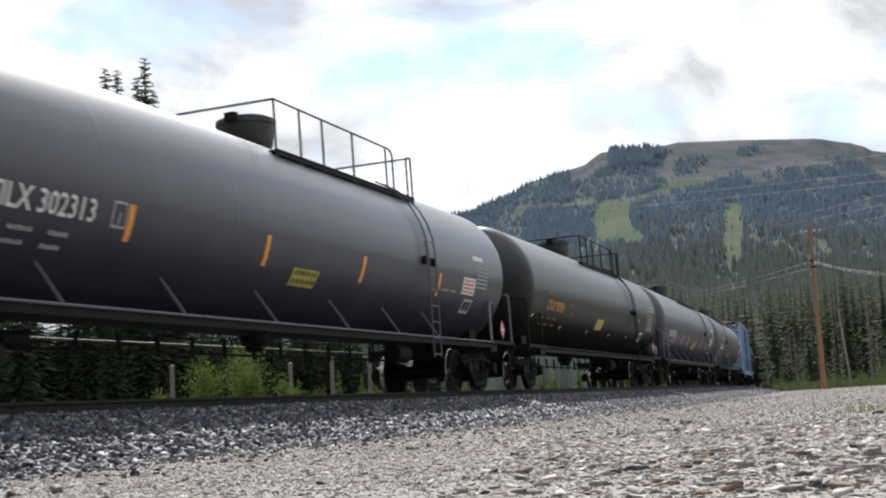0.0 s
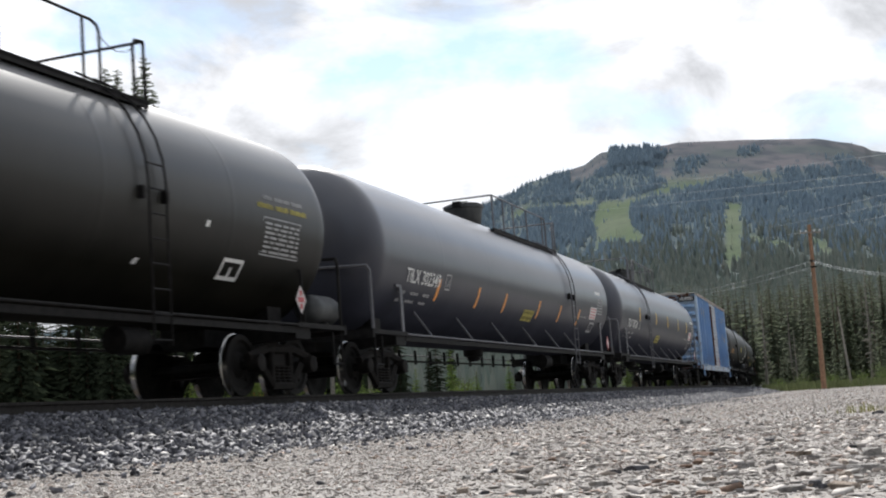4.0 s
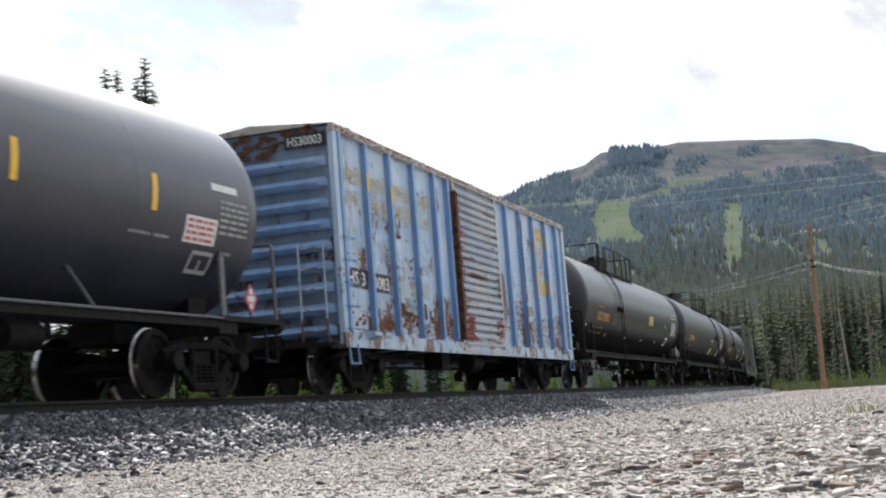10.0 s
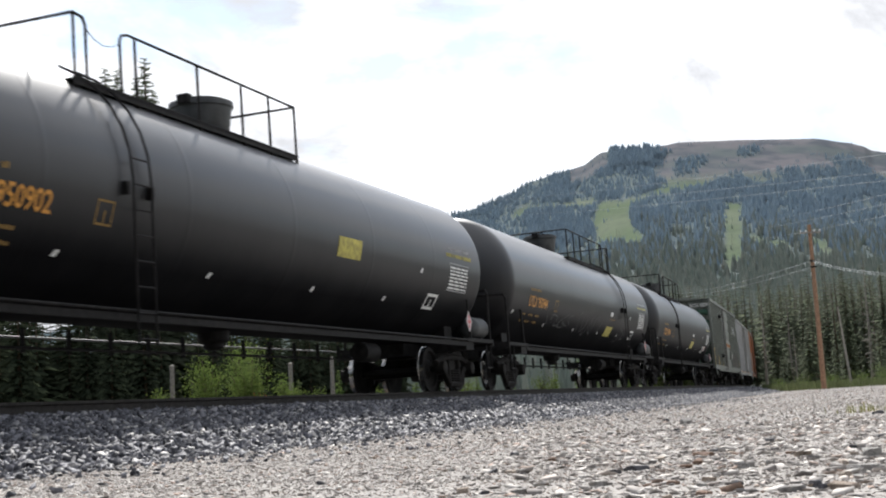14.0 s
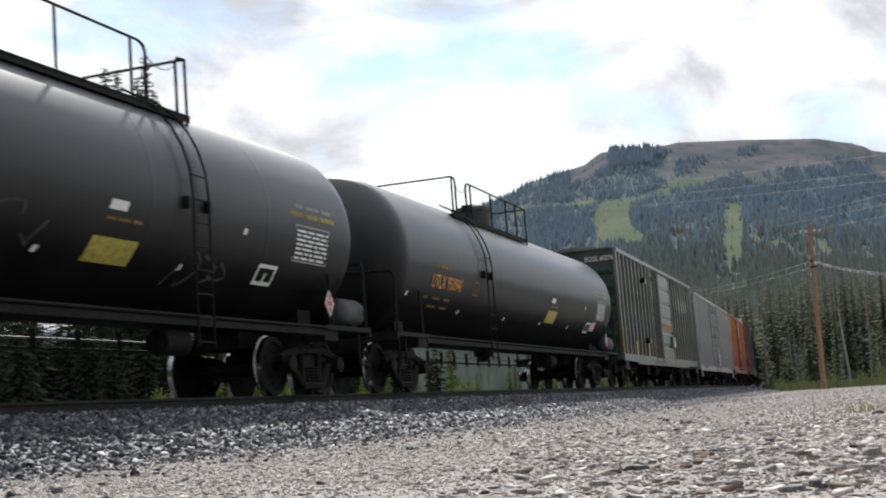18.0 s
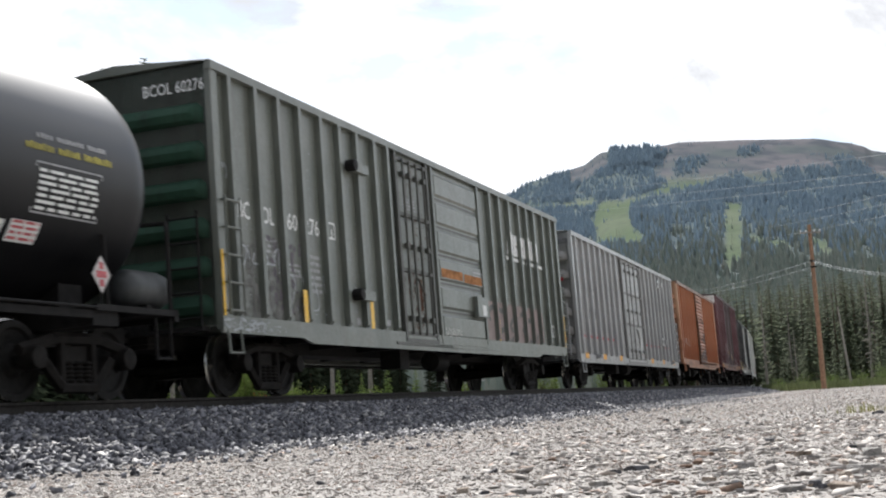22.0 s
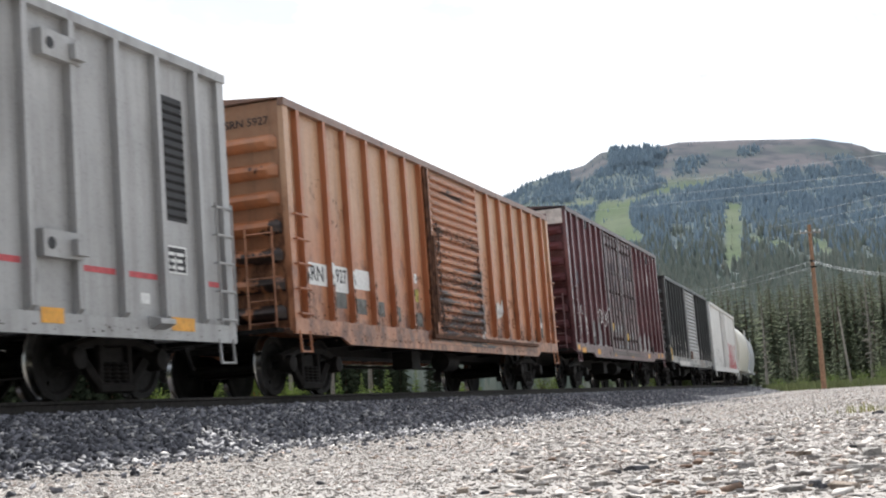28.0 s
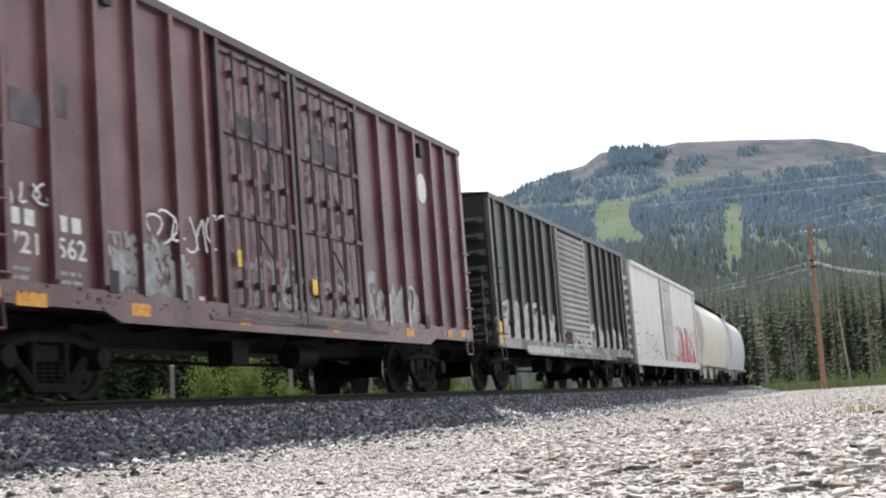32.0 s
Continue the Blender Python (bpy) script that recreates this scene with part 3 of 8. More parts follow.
def data_block(parent, material, x0, x1, z0, z1, rows, cols, seed, shell=None, y=-1.424, lift=0.006):
    """A stencilled table of small print: short plain bars in rows."""
    rnd = random.Random(seed)
    rh = (z1 - z0) / rows
    for i in range(rows):
        x = x0
        while x < x1 - 0.02:
            w = min(rnd.uniform(0.5, 1.6) * (x1 - x0) / cols, x1 - x)
            a, b = z0 + rh * i, z0 + rh * (i + 0.5)
            k = Kit()
            if shell:
                r, zc = shell
                vs = [(xx, -math.sqrt(max(0.01, (r + lift) ** 2 - (z - zc) ** 2)), z) for xx, z in ((x, a), (x + w, a), (x + w, b), (x, b))]
                k.add(vs, [(0, 1, 2, 3)])
            else:
                k.box(x, x + w, y - 0.002, y, a, b)
            part("small_print", k, material, parent)
            x += w + 0.25 * (x1 - x0) / cols


def scrawl(parent, material, x0, x1, z0, z1, strokes, seed, shell=None, y=-1.424, w=0.035, name="graffiti"):
    """Spray-can strokes: looping bands of paint that nobody could read."""
    rnd = random.Random(seed)
    for i in range(strokes):
        k = Kit()
        cx = x0 + (x1 - x0) * (i + 0.5) / strokes
        rx, rz = (x1 - x0) / strokes * rnd.uniform(0.35, 0.75), (z1 - z0) * rnd.uniform(0.25, 0.5)
        cz = (z0 + z1) / 2 + (z1 - z0) * rnd.uniform(-0.15, 0.15)
        a0, span, n = rnd.random() * 6.3, rnd.uniform(2.2, 5.2), 9
        pts = []
        for j in range(n):
            a = a0 + span * j / (n - 1)
            pts.append((cx + rx * math.cos(a) + rx * 0.5 * math.sin(2 * a + i), cz + rz * math.sin(a)))
        band = []
        for j, (xa, za) in enumerate(pts):
            (xp, zp), (xn, zn) = pts[max(0, j - 1)], pts[min(n - 1, j + 1)]
            dx, dz = xn - xp, zn - zp
            ln = math.hypot(dx, dz) or 1
            nx, nz = -dz / ln * w / 2, dx / ln * w / 2
            band += [(xa + nx, za + nz), (xa - nx, za - nz)]
        off = 0.006 + 0.0004 * i
        if shell:
            r, zc = shell
            vs = [(xx, -math.sqrt(max(0.01, (r + off) ** 2 - (z - zc) ** 2)), z) for xx, z in band]
        else:
            vs = [(xx, y - off, z) for xx, z in band]
        k.add(vs, [(2 * j, 2 * j + 2, 2 * j + 3, 2 * j + 1) for j in range(n - 1)])
        part(name, k, material, parent)


def stain(parent, material, x0, x1, z0, z1, count, seed, y=-1.424, wide=1.0, size=0.07, name="stain", label=""):
    """Ragged flakes of rust, soot, spray or painted-in shade crowded towards the middle of a patch. wide over 1: drawn
    out sideways, under 1: downwards.
    """
    rnd = random.Random(seed)
    k = Kit()
    count, size = int(count * 2.4), size * 0.68
    for i in range(count):
        q = 0.5 + max(-0.5, min(0.5, rnd.gauss(0, 0.24)))
        x, z = x0 + (x1 - x0) * q, z0 + (z1 - z0) * (rnd.random() if wide <= 1.5 else 0.5 + max(-0.5, min(0.5, rnd.gauss(0, 0.25))))
        if wide > 1.5:
            x = rnd.uniform(x0, x1)
        r = size * rnd.uniform(0.3, 1.0)
        rx, rz = min(r * wide ** 0.5, (x1 - x0) / 2), r / wide ** 0.5
        x = min(max(x, x0 + rx), x1 - rx)
        n = 6
        a0 = rnd.random() * 6
        yy = y - 0.003 - 0.0001 * (i % 10)
        k.add([(x + rx * rnd.uniform(0.4, 1.0) * math.cos(a0 + 6.283 * j / n), yy, z + rz * rnd.uniform(0.4, 1.0) * math.sin(a0 + 6.283 * j / n)) for j in range(n)], [tuple(range(n))])
    return tagged(part(name, k, material, parent, label), kind="stuff")


M_OFFCARD = plain("faded_white_placard", (0.52, 0.48, 0.46), 0.6, 0.0, 20, 0.2)
M_DIM = plain("worn_white_stencil", (0.36, 0.36, 0.36), 0.7, 0.0, 25, 0.3)
M_DIMGOLD = plain("worn_gold_stencil", (0.24, 0.15, 0.05), 0.7, 0.0, 25, 0.3)


def grey_tank_marks(key, words, text_x, strips, strip_z, strip_m, notice, rear_x):
    car, half = TANKS[key]
    o = -half
    text_x += 0.16
    notice += 0.45
    lettered(car, words, 0.26, o + text_x, 2.01, M_WHITEMARK, width=1.92, shell=SHELL)
    bars(car, M_DIM, o + text_x - 0.12, 1.80, (0.34, 0.42, 0.36), 0.07, 0.28, SHELL)
    bars(car, M_DIM, o + text_x - 0.10, 1.66, (0.20, 0.45, 0.36), 0.07, 0.30, SHELL)
    outline(car, M_DIM, o + text_x + 2.28, o + text_x + 2.58, 1.99, 2.30, SHELL)
    for x in strips:
        mark("reflector_strip", car, strip_m, o + x + 0.24, o + x + 0.36, strip_z, strip_z + 0.46, shell=SHELL)
    mark("end_reflector", car, strip_m, half - 1.04, half - 0.92, 1.95, 2.75, shell=(SHELL_R * 0.995, SHELL_Z))
    mark("end_reflector", car, strip_m, o + 0.66, o + 0.78, 1.95, 2.75, shell=(SHELL_R * 0.995, SHELL_Z))
    n = mark("notice", car, M_HAZ, o + notice, o + notice + 0.92, 1.66, 1.96, shell=SHELL, label="yellow notice with unreadable print")
    data_block(n, M_FADEDPRINT, o + notice + 0.06, o + notice + 0.86, 1.70, 1.94, 2, 6, 3, SHELL, lift=0.009)
    p = mark("placard", car, M_WHITEMARK, o + rear_x + 0.22, o + rear_x + 1.02, 1.98, 2.34, shell=SHELL, label="white and red placard")
    data_block(p, M_PINK, o + rear_x + 0.27, o + rear_x + 0.97, 2.01, 2.32, 4, 5, 9, SHELL, lift=0.009)
    data_block(car, M_DIM, o + rear_x + 1.08, o + rear_x + 1.85, 2.15, 2.65, 6, 5, 5, SHELL)
    mark("white_panel", car, M_WHITEMARK, o + rear_x + 0.85, o + rear_x + 1.55, 2.72, 2.82, shell=SHELL)
    outline(car, M_DIM, o + rear_x + 0.55, o + rear_x + 1.10, 1.62, 1.90, SHELL, 0.05)
    bars(car, M_DIM, o + rear_x - 1.0, 1.98, (0.5, 0.35), 0.05, 0.06, SHELL)
    hazard_diamonds(car, half - 0.92, 1.32, M_PINK, M_WHITEMARK, "faded red diamond placard with white print")


def hazard_diamonds(car, x, z, ground, print_m, label):
    k = Kit()
    for y, order in ((-1.49, (0, 1, 2, 3)), (-1.485, (3, 2, 1, 0))):
        k.add([(x, y, z - 0.22), (x + 0.18, y, z), (x, y, z + 0.22), (x - 0.18, y, z)], [order])
    d = part("hazard_diamond", k, ground, car, label)
    k = Kit().box(x - 0.10, x + 0.10, -1.495, -1.491, z - 0.04, z + 0.04)
    k.box(x - 0.04, x + 0.04, -1.495, -1.491, z - 0.14, z - 0.06)
    k.box(x - 0.04, x + 0.04, -1.495, -1.491, z + 0.06, z + 0.14)
    part("print", k, print_m, d)
    part("placard_post", Kit().bar((x, -1.47, 1.0), (x, -1.47, z + 0.23), 0.014, 5), M_IRON, car)


def black_tank_marks(key, words, notice, notice_z, seed, dull=False):
    car, half = TANKS[key]
    o = -half
    lettered(car, words, 0.255, o + 2.06, 2.01, M_GOLD, width=1.83, shell=SHELL)
    bars(car, M_DIMGOLD, o + 2.12, 2.38, (0.30, 0.22, 0.20, 0.14), 0.08, 0.05, SHELL)
    bars(car, M_DIMGOLD, o + 1.85, 1.79, (0.28, 0.45, 0.36), 0.06, 0.24, SHELL)
    bars(car, M_DIMGOLD, o + 1.80, 1.64, (0.20, 0.45, 0.40), 0.06, 0.30, SHELL)
    outline(car, M_DIMGOLD, o + 4.74, o + 5.08, 1.99, 2.28, SHELL, 0.025)
    n = mark("notice", car, M_HAZ, o + notice, o + notice + 0.95, notice_z, notice_z + 0.34, shell=SHELL, lean=0.06, label="yellow notice with unreadable print")
    for x, z in ((0.55, 1.78), (3.92, 1.60), (7.38, 1.60), (10.65, 1.62), (13.65, 1.64), (15.05, 2.22)):
        mark("white_dab", car, M_WHITEMARK, o + x + 0.3, o + x + 0.39, z, z + 0.09, shell=SHELL, lean=0.03)
    b = data_block(car, M_WHITEMARK if not dull else M_DIM, o + 17.02, o + 18.12, 2.03, 2.50, 7, 5, seed, SHELL)
    outline(car, M_DIM, o + 16.96, o + 18.17, 1.99, 2.54, SHELL, 0.02)
    bars(car, M_HAZ, o + 16.8, 2.66, (0.5, 0.4, 0.55), 0.09, 0.06, SHELL)
    bars(car, M_DIM, o + 17.0, 2.80, (0.3, 0.5, 0.35), 0.07, 0.06, SHELL)
    outline(car, M_WHITEMARK, o + 16.05, o + 16.62, 1.60, 1.88, SHELL, 0.05)
    hazard_diamonds(car, half - 1.62, 1.40, M_OFFCARD, M_PINK, "faded white diamond placard with red print")


grey_tank_marks("a", "TILX 302313", 1.62, (4.15, 7.75, 11.35, 15.2), 1.86, M_ORANGE_MARK, 8.62, 16.7)
grey_tank_marks("c", "TILX 302349", 1.62, (3.4, 6.05, 8.15, 11.2, 13.4, 15.6), 1.76, M_ORANGE_MARK, 9.80, 17.0)
grey_tank_marks("d", "TILX 302321", 1.58, (3.72, 7.48, 10.55, 13.55, 16.25), 2.28, M_YELLOW, 7.98, 17.1)
black_tank_marks("b", "UTLX 950924", 8.46, 1.73, 1, True)
black_tank_marks("e", "UTLX 950902", 11.47, 2.20, 2)
black_tank_marks("f", "UTLX 950944", 11.88, 1.60, 3)
black_tank_marks("g", "UTLX 950941", 11.30, 1.70, 4)
_p = mark("placard", TANKS["g"][0], M_WHITEMARK, -9.9 + 16.72, -9.9 + 17.22, 1.68, 1.94, shell=SHELL, label="white and red placard")
data_block(_p, M_PINK, -9.9 + 16.75, -9.9 + 17.19, 1.70, 1.92, 4, 3, 12, SHELL, lift=0.009)
for _c, _x in (("f", 12.1), ("g", 11.5)):
    mark("white_dab", TANKS[_c][0], M_WHITEMARK, -9.9 + _x, -9.9 + _x + 0.36, 2.20, 2.32, shell=SHELL, lean=0.05)
    bars(TANKS[_c][0], M_DIMGOLD, -9.9 + _x, 2.08, (0.2, 0.25, 0.2), 0.05, 0.05, SHELL)
M_CHALK = plain("faint_chalk_grey", (0.060, 0.060, 0.060), 0.8, 0.0, 6, 0.5)
scrawl(TANKS["f"][0], M_CHALK, -9.9 + 4.3, -9.9 + 7.2, 1.55, 2.05, 6, 5, SHELL)
scrawl(TANKS["f"][0], M_CHALK, -9.9 + 8.0, -9.9 + 11.0, 1.45, 2.15, 7, 6, SHELL)
scrawl(TANKS["f"][0], M_CHALK, -9.9 + 13.6, -9.9 + 15.2, 1.5, 1.95, 4, 8, SHELL)


# ---- box cars ----
def boxcar(label, x0, x1, zb, ze, mats, posts, doors, ribs, trucks, notch=1.9, drop=0.0, roof_lift=0.16, category="boxcar", name="boxcar"):
    """x0..x1: the body along the line. zb, ze: its lower edge and eaves. posts: their places from the front end.
    doors: (from, to, kind). ribs: corrugations of the ends. notch: length over the trucks where the sill is cut up by 'drop'."""
    side, rib, endm, roofm = mats
    mid, half = (x0 + x1) / 2, (x1 - x0) / 2
    car = car_base(name, label, category, mid, half - trucks)
    y = 1.42
    k = Kit()
    zs = zb + drop + 0.10
    k.box(-half + 0.03, half - 0.03, -y, y, zs, ze)
    part("body", k, side, car)
    for sgn in (-1, 1):
        yy = sgn * (y + 0.055)
        k = Kit().prism([(-half, zb + drop), (-half + notch, zb + drop), (-half + notch + 0.35, zb), (half - notch - 0.35, zb), (half - notch, zb + drop), (half, zb + drop), (half, zb + drop + 0.24), (-half, zb + drop + 0.24)],
                        yy - 0.025, yy + 0.025)
        part("side_sill", k, side, car)
        k = Kit().box(-half - 0.02, half + 0.02, sgn * y, sgn * y, ze - 0.10, ze + 0.0)
        k = Kit().box(-half - 0.02, half + 0.02, min(sgn * y, sgn * (y + 0.10)), max(sgn * y, sgn * (y + 0.10)), ze - 0.10, ze + 0.02)
        part("eave_rail", k, roofm, car)
    # roof
    k = Kit().prism_x([(-y - 0.10, ze + 0.02), (y + 0.10, ze + 0.02), (0.0, ze + roof_lift)], -half - 0.03, half + 0.03)
    for i in range(int(half * 2 / 1.1)):
        x = -half + 0.5 + i * 1.1
        k.prism_x([(-y + 0.12, ze + 0.035), (0, ze + roof_lift + 0.0), (y - 0.12, ze + 0.035), (y - 0.12, ze + 0.06), (0, ze + roof_lift + 0.05), (-y + 0.12, ze + 0.06)], x - 0.05, x + 0.05)
    part("roof", k, roofm, car)
    # posts
    dz0, dz1 = zb + drop + 0.20, ze - 0.08
    pm = Kit().prism_x([(0.0, dz0), (-0.10, dz0 + 0.10), (-0.10, dz1 - 0.02), (0.0, dz1)], -0.05, 0.05).mesh("side_post", False, rib)
    for p in posts:
        for sgn in (-1, 1):
            o = part("side_post", pm, None, car)
            o.location = (-half + p, sgn * (y - 0.0), 0)
            if sgn > 0:
                o.rotation_euler = (0, 0, math.pi)
    # corner posts
    cm = Kit().box(-0.09, 0.09, -0.075, 0.02, zb + drop + 0.05, ze - 0.04).mesh("corner_post", False, side)
    for sx in (-1, 1):
        for sy in (-1, 1):
            o = part("corner_post", cm, None, car)
            o.location = (sx * (half - 0.09), sy * y, 0)
            if sy > 0:
                o.rotation_euler = (0, 0, math.pi)
    # ends with rounded corrugations
    for sx in (-1, 1):
        k = Kit()
        z_a, z_b = zb + drop + 0.12, ze - 0.42
        step = (z_b - z_a) / ribs
        prof = [(0.0, z_a)]
        for i in range(ribs):
            z = z_a + i * step
            prof += [(0.0, z + step * 0.22), (0.11, z + step * 0.30), (0.16, z + step * 0.48), (0.13, z + step * 0.62), (0.0, z + step * 0.78)]
        prof += [(0.0, z_b), (0.0, ze), (-0.04, ze), (-0.04, z_a)]
        # the corrugations run out before the corners
        vs = []
        rows = ((-y + 0.02, 0.0), (-y + 0.07, 0.0), (-y + 0.16, 0.75), (-y + 0.24, 1.0), (y - 0.24, 1.0), (y - 0.16, 0.75), (y - 0.07, 0.0), (y - 0.02, 0.0))
        for yy, deep in rows:
            vs += [(sx * (half - 0.03 + a * (deep if a > 0 else 1.0)), yy, z) for a, z in prof]
        n = len(prof)
        k.add(vs, [(r * n + i, r * n + i + 1, (r + 1) * n + i + 1, (r + 1) * n + i) for r in range(len(rows) - 1) for i in range(n - 1)])
        part("end_wall", k, endm, car, smooth=True)
        # end ladder, brake gear and crossover step
        k = Kit()
        for yy in (-1.25, -0.80):
            k.bar((sx * (half + 0.13), yy, zb + 0.15), (sx * (half + 0.13), yy, zb + 1.75), 0.018, 5)
        for i in range(5):
            k.bar((sx * (half + 0.13), -1.25, zb + 0.3 + i * 0.34), (sx * (half + 0.13), -0.80, zb + 0.3 + i * 0.34), 0.014, 5)
        part("end_ladder", k, side if side is not M_GREEN else M_IRON, car)
        k = Kit().box(sx * half - 0.12, sx * half + 0.12, -0.4, 0.4, zb + 0.02, zb + 0.40)
        k.box(min(sx * half, sx * (half + 0.22)), max(sx * half, sx * (half + 0.22)), -1.3, 1.3, zb + drop + 0.04, zb + drop + 0.10)
        part("end_platform", k, M_IRON, car)
    # side ladders at both ends of the near and far side
    rung = Kit().rod([(-0.21, 0, 0), (-0.21, -0.07, 0), (0.21, -0.07, 0), (0.21, 0, 0)], 0.012, 5).mesh("rung", False, rib)
    stirrup = Kit().rod([(-0.18, 0, 0.0), (-0.18, -0.02, -0.32), (0.18, -0.02, -0.32), (0.18, 0, 0.0)], 0.017, 5).mesh("stirrup", False, rib)
    for sx in (-1, 1):
        for sy in (-1, 1):
            for i in range(5):
                o = part("rung", rung, None, car)
                o.location = (sx * (half - 0.30), sy * (y + 0.08), zb + drop + 0.30 + i * 0.38)
                if sy > 0:
                    o.rotation_euler = (0, 0, math.pi)
            if side in (M_GREEN, M_SILVER):
                for dx in (-0.21, 0.21):
                    yy = sy * (y + 0.15)
                    part("ladder_stile", Kit().bar((sx * (half - 0.30) + dx, yy, zb + drop + 0.24), (sx * (half - 0.30) + dx, yy, zb + drop + 1.88), 0.016, 5), rib, car)
            o = part("stirrup", stirrup, None, car)
            o.location = (sx * (half - 0.30), sy * (y + 0.08), zb + drop + 0.05)
            if sy > 0:
                o.rotation_euler = (0, 0, math.pi)
    # underframe: centre sill, cross bearers, brake gear
    part("centre_sill", Kit().box(-half, half, -0.32, 0.32, 0.70, 1.05), M_IRON, car)
    bm = Kit().box(-0.08, 0.08, -1.4, 1.4, zb + 0.05, 1.05).mesh("cross_bearer", False, M_IRON)
    for i in range(7):
        part("cross_bearer", bm, None, car).location = (-half + 3.2 + i * (2 * half - 6.4) / 6, 0, 0)
    part("brake_rod", Kit().bar((-half + 3, 0.7, 0.62), (half - 3, 0.7, 0.62), 0.03, 6), M_IRON, car)
    part("air_tank", Kit().lathe([(-0.4, 0.05), (-0.36, 0.2), (0.36, 0.2), (0.4, 0.05)], "x", (1.0, -0.75, 0.62), 14), M_IRON, car, smooth=True)
    part("brake_valve", Kit().box(-1.6, -1.1, -0.95, -0.55, 0.45, 0.8), M_IRON, car)
    couplers(car, half, 0.80)
    for d in doors:
        door(car, -half + d[0], -half + d[1], zb + drop + 0.16, ze - 0.16, d[2], d[3], y)
    return car


# door gear in darker paint, which paints in the shadow round rods and rails
GEAR = {M_SILVER: M_SILVER_GRIME_SHADE, M_GREEN: M_GREEN_SHADE, M_MAROON: M_MAROON_DARK}


def door(car, x0, x1, z0, z1, kind, material, y):
    """A door on both long sides: 'ribbed' (pressed horizontal ribs), 'panel' (a few wide pressings), 'plug' (flush, with rods and cranks)."""
    gear = GEAR.get(material, material)
    for sgn in (-1, 1):
        k = Kit()
        if kind == "ribbed":
            n = 20
            prof = [(0.0, z0)]
            st = (z1 - z0) / n
            for i in range(n):
                prof += [(0.0, z0 + st * (i + 0.06)), (0.075, z0 + st * (i + 0.16)), (0.085, z0 + st * (i + 0.40)), (0.02, z0 + st * (i + 0.92))]
            prof += [(0.0, z1)]
            vs = []
            for x in (x0, x1):
                vs += [(x, sgn * (y + 0.03 + a), z) for a, z in prof]
            m = len(prof)
            k.add(vs, [(i, i + 1, m + i + 1, m + i) for i in range(m - 1)])
        else:
            k.box(x0, x1, sgn * (y + 0.02) - 0.02, sgn * (y + 0.02) + 0.02, z0, z1)
        dr = part("door", k, material, car)
        if kind == "panel":
            n = 6
            for i in range(n):
                za, zc = z0 + (z1 - z0) * (i + 0.09) / n, z0 + (z1 - z0) * (i + 0.91) / n
                yo, yi = sgn * (y + 0.078), sgn * (y + 0.038)
                q = Kit().add([(x0 + 0.06, yi, za), (x1 - 0.06, yi, za), (x1 - 0.06, yi, zc), (x0 + 0.06, yi, zc), (x0 + 0.12, yo, za + 0.05), (x1 - 0.12, yo, za + 0.05), (x1 - 0.12, yo, zc - 0.05), (x0 + 0.12, yo, zc - 0.05)],
                              [(4, 5, 6, 7), (0, 1, 5, 4), (1, 2, 6, 5), (2, 3, 7, 6), (3, 0, 4, 7)])
                part("door_panel", q, material, dr)
        if kind == "plug":
            for f in (0.0, 0.36, 0.68, 1.0):
                z = z0 + 0.06 + (z1 - z0 - 0.12) * f
                part("door_rail", Kit().box(x0, x1, sgn * (y + 0.062) - 0.022, sgn * (y + 0.062) + 0.022, z - 0.035, z + 0.035), gear, dr)
            for f in (0.27, 0.5, 0.74):
                x = x0 + (x1 - x0) * f
                part("door_rib", Kit().box(x - 0.05, x + 0.05, sgn * (y + 0.05) - 0.01, sgn * (y + 0.05) + 0.012, z0 + 0.08, z0 + (z1 - z0) * 0.64), material, dr)
        # frame and bars
        k = Kit()
        for x in (x0 - 0.05, x1 + 0.05):
            k.box(x - 0.05, x + 0.05, sgn * (y + 0.055) - 0.035, sgn * (y + 0.055) + 0.035, z0 - 0.05, z1 + 0.05)
        k.box(x0 - 0.1, x1 + 0.1, sgn * (y + 0.06) - 0.03, sgn * (y + 0.06) + 0.03, z0 - 0.10, z0 - 0.03)
        k.box(x0 - 0.6, x1 + 0.9, sgn * (y + 0.075) - 0.02, sgn * (y + 0.075) + 0.02, z0 - 0.16, z0 - 0.11)
        part("door_frame", k, gear if kind == "plug" else material, dr)
        if kind == "plug":
            for f in (0.16, 0.38, 0.62, 0.86):
                x = x0 + (x1 - x0) * f
                k = Kit().bar((x, sgn * (y + 0.105), z0 + 0.05), (x, sgn * (y + 0.105), z1 - 0.05), 0.022, 6)
                for g in (0.1, 0.5, 0.9):
                    k.box(x - 0.05, x + 0.05, sgn * (y + 0.095) - 0.04, sgn * (y + 0.095) + 0.04, z0 + (z1 - z0) * g - 0.05, z0 + (z1 - z0) * g + 0.05)
                part("locking_rod", k, gear, dr)
            part("crank", Kit().bar(((x0 + x1) / 2 - 0.2, sgn * (y + 0.14), z0 + 1.1), ((x0 + x1) / 2 + 0.15, sgn * (y + 0.14), z0 + 0.8), 0.02, 6), gear, dr)


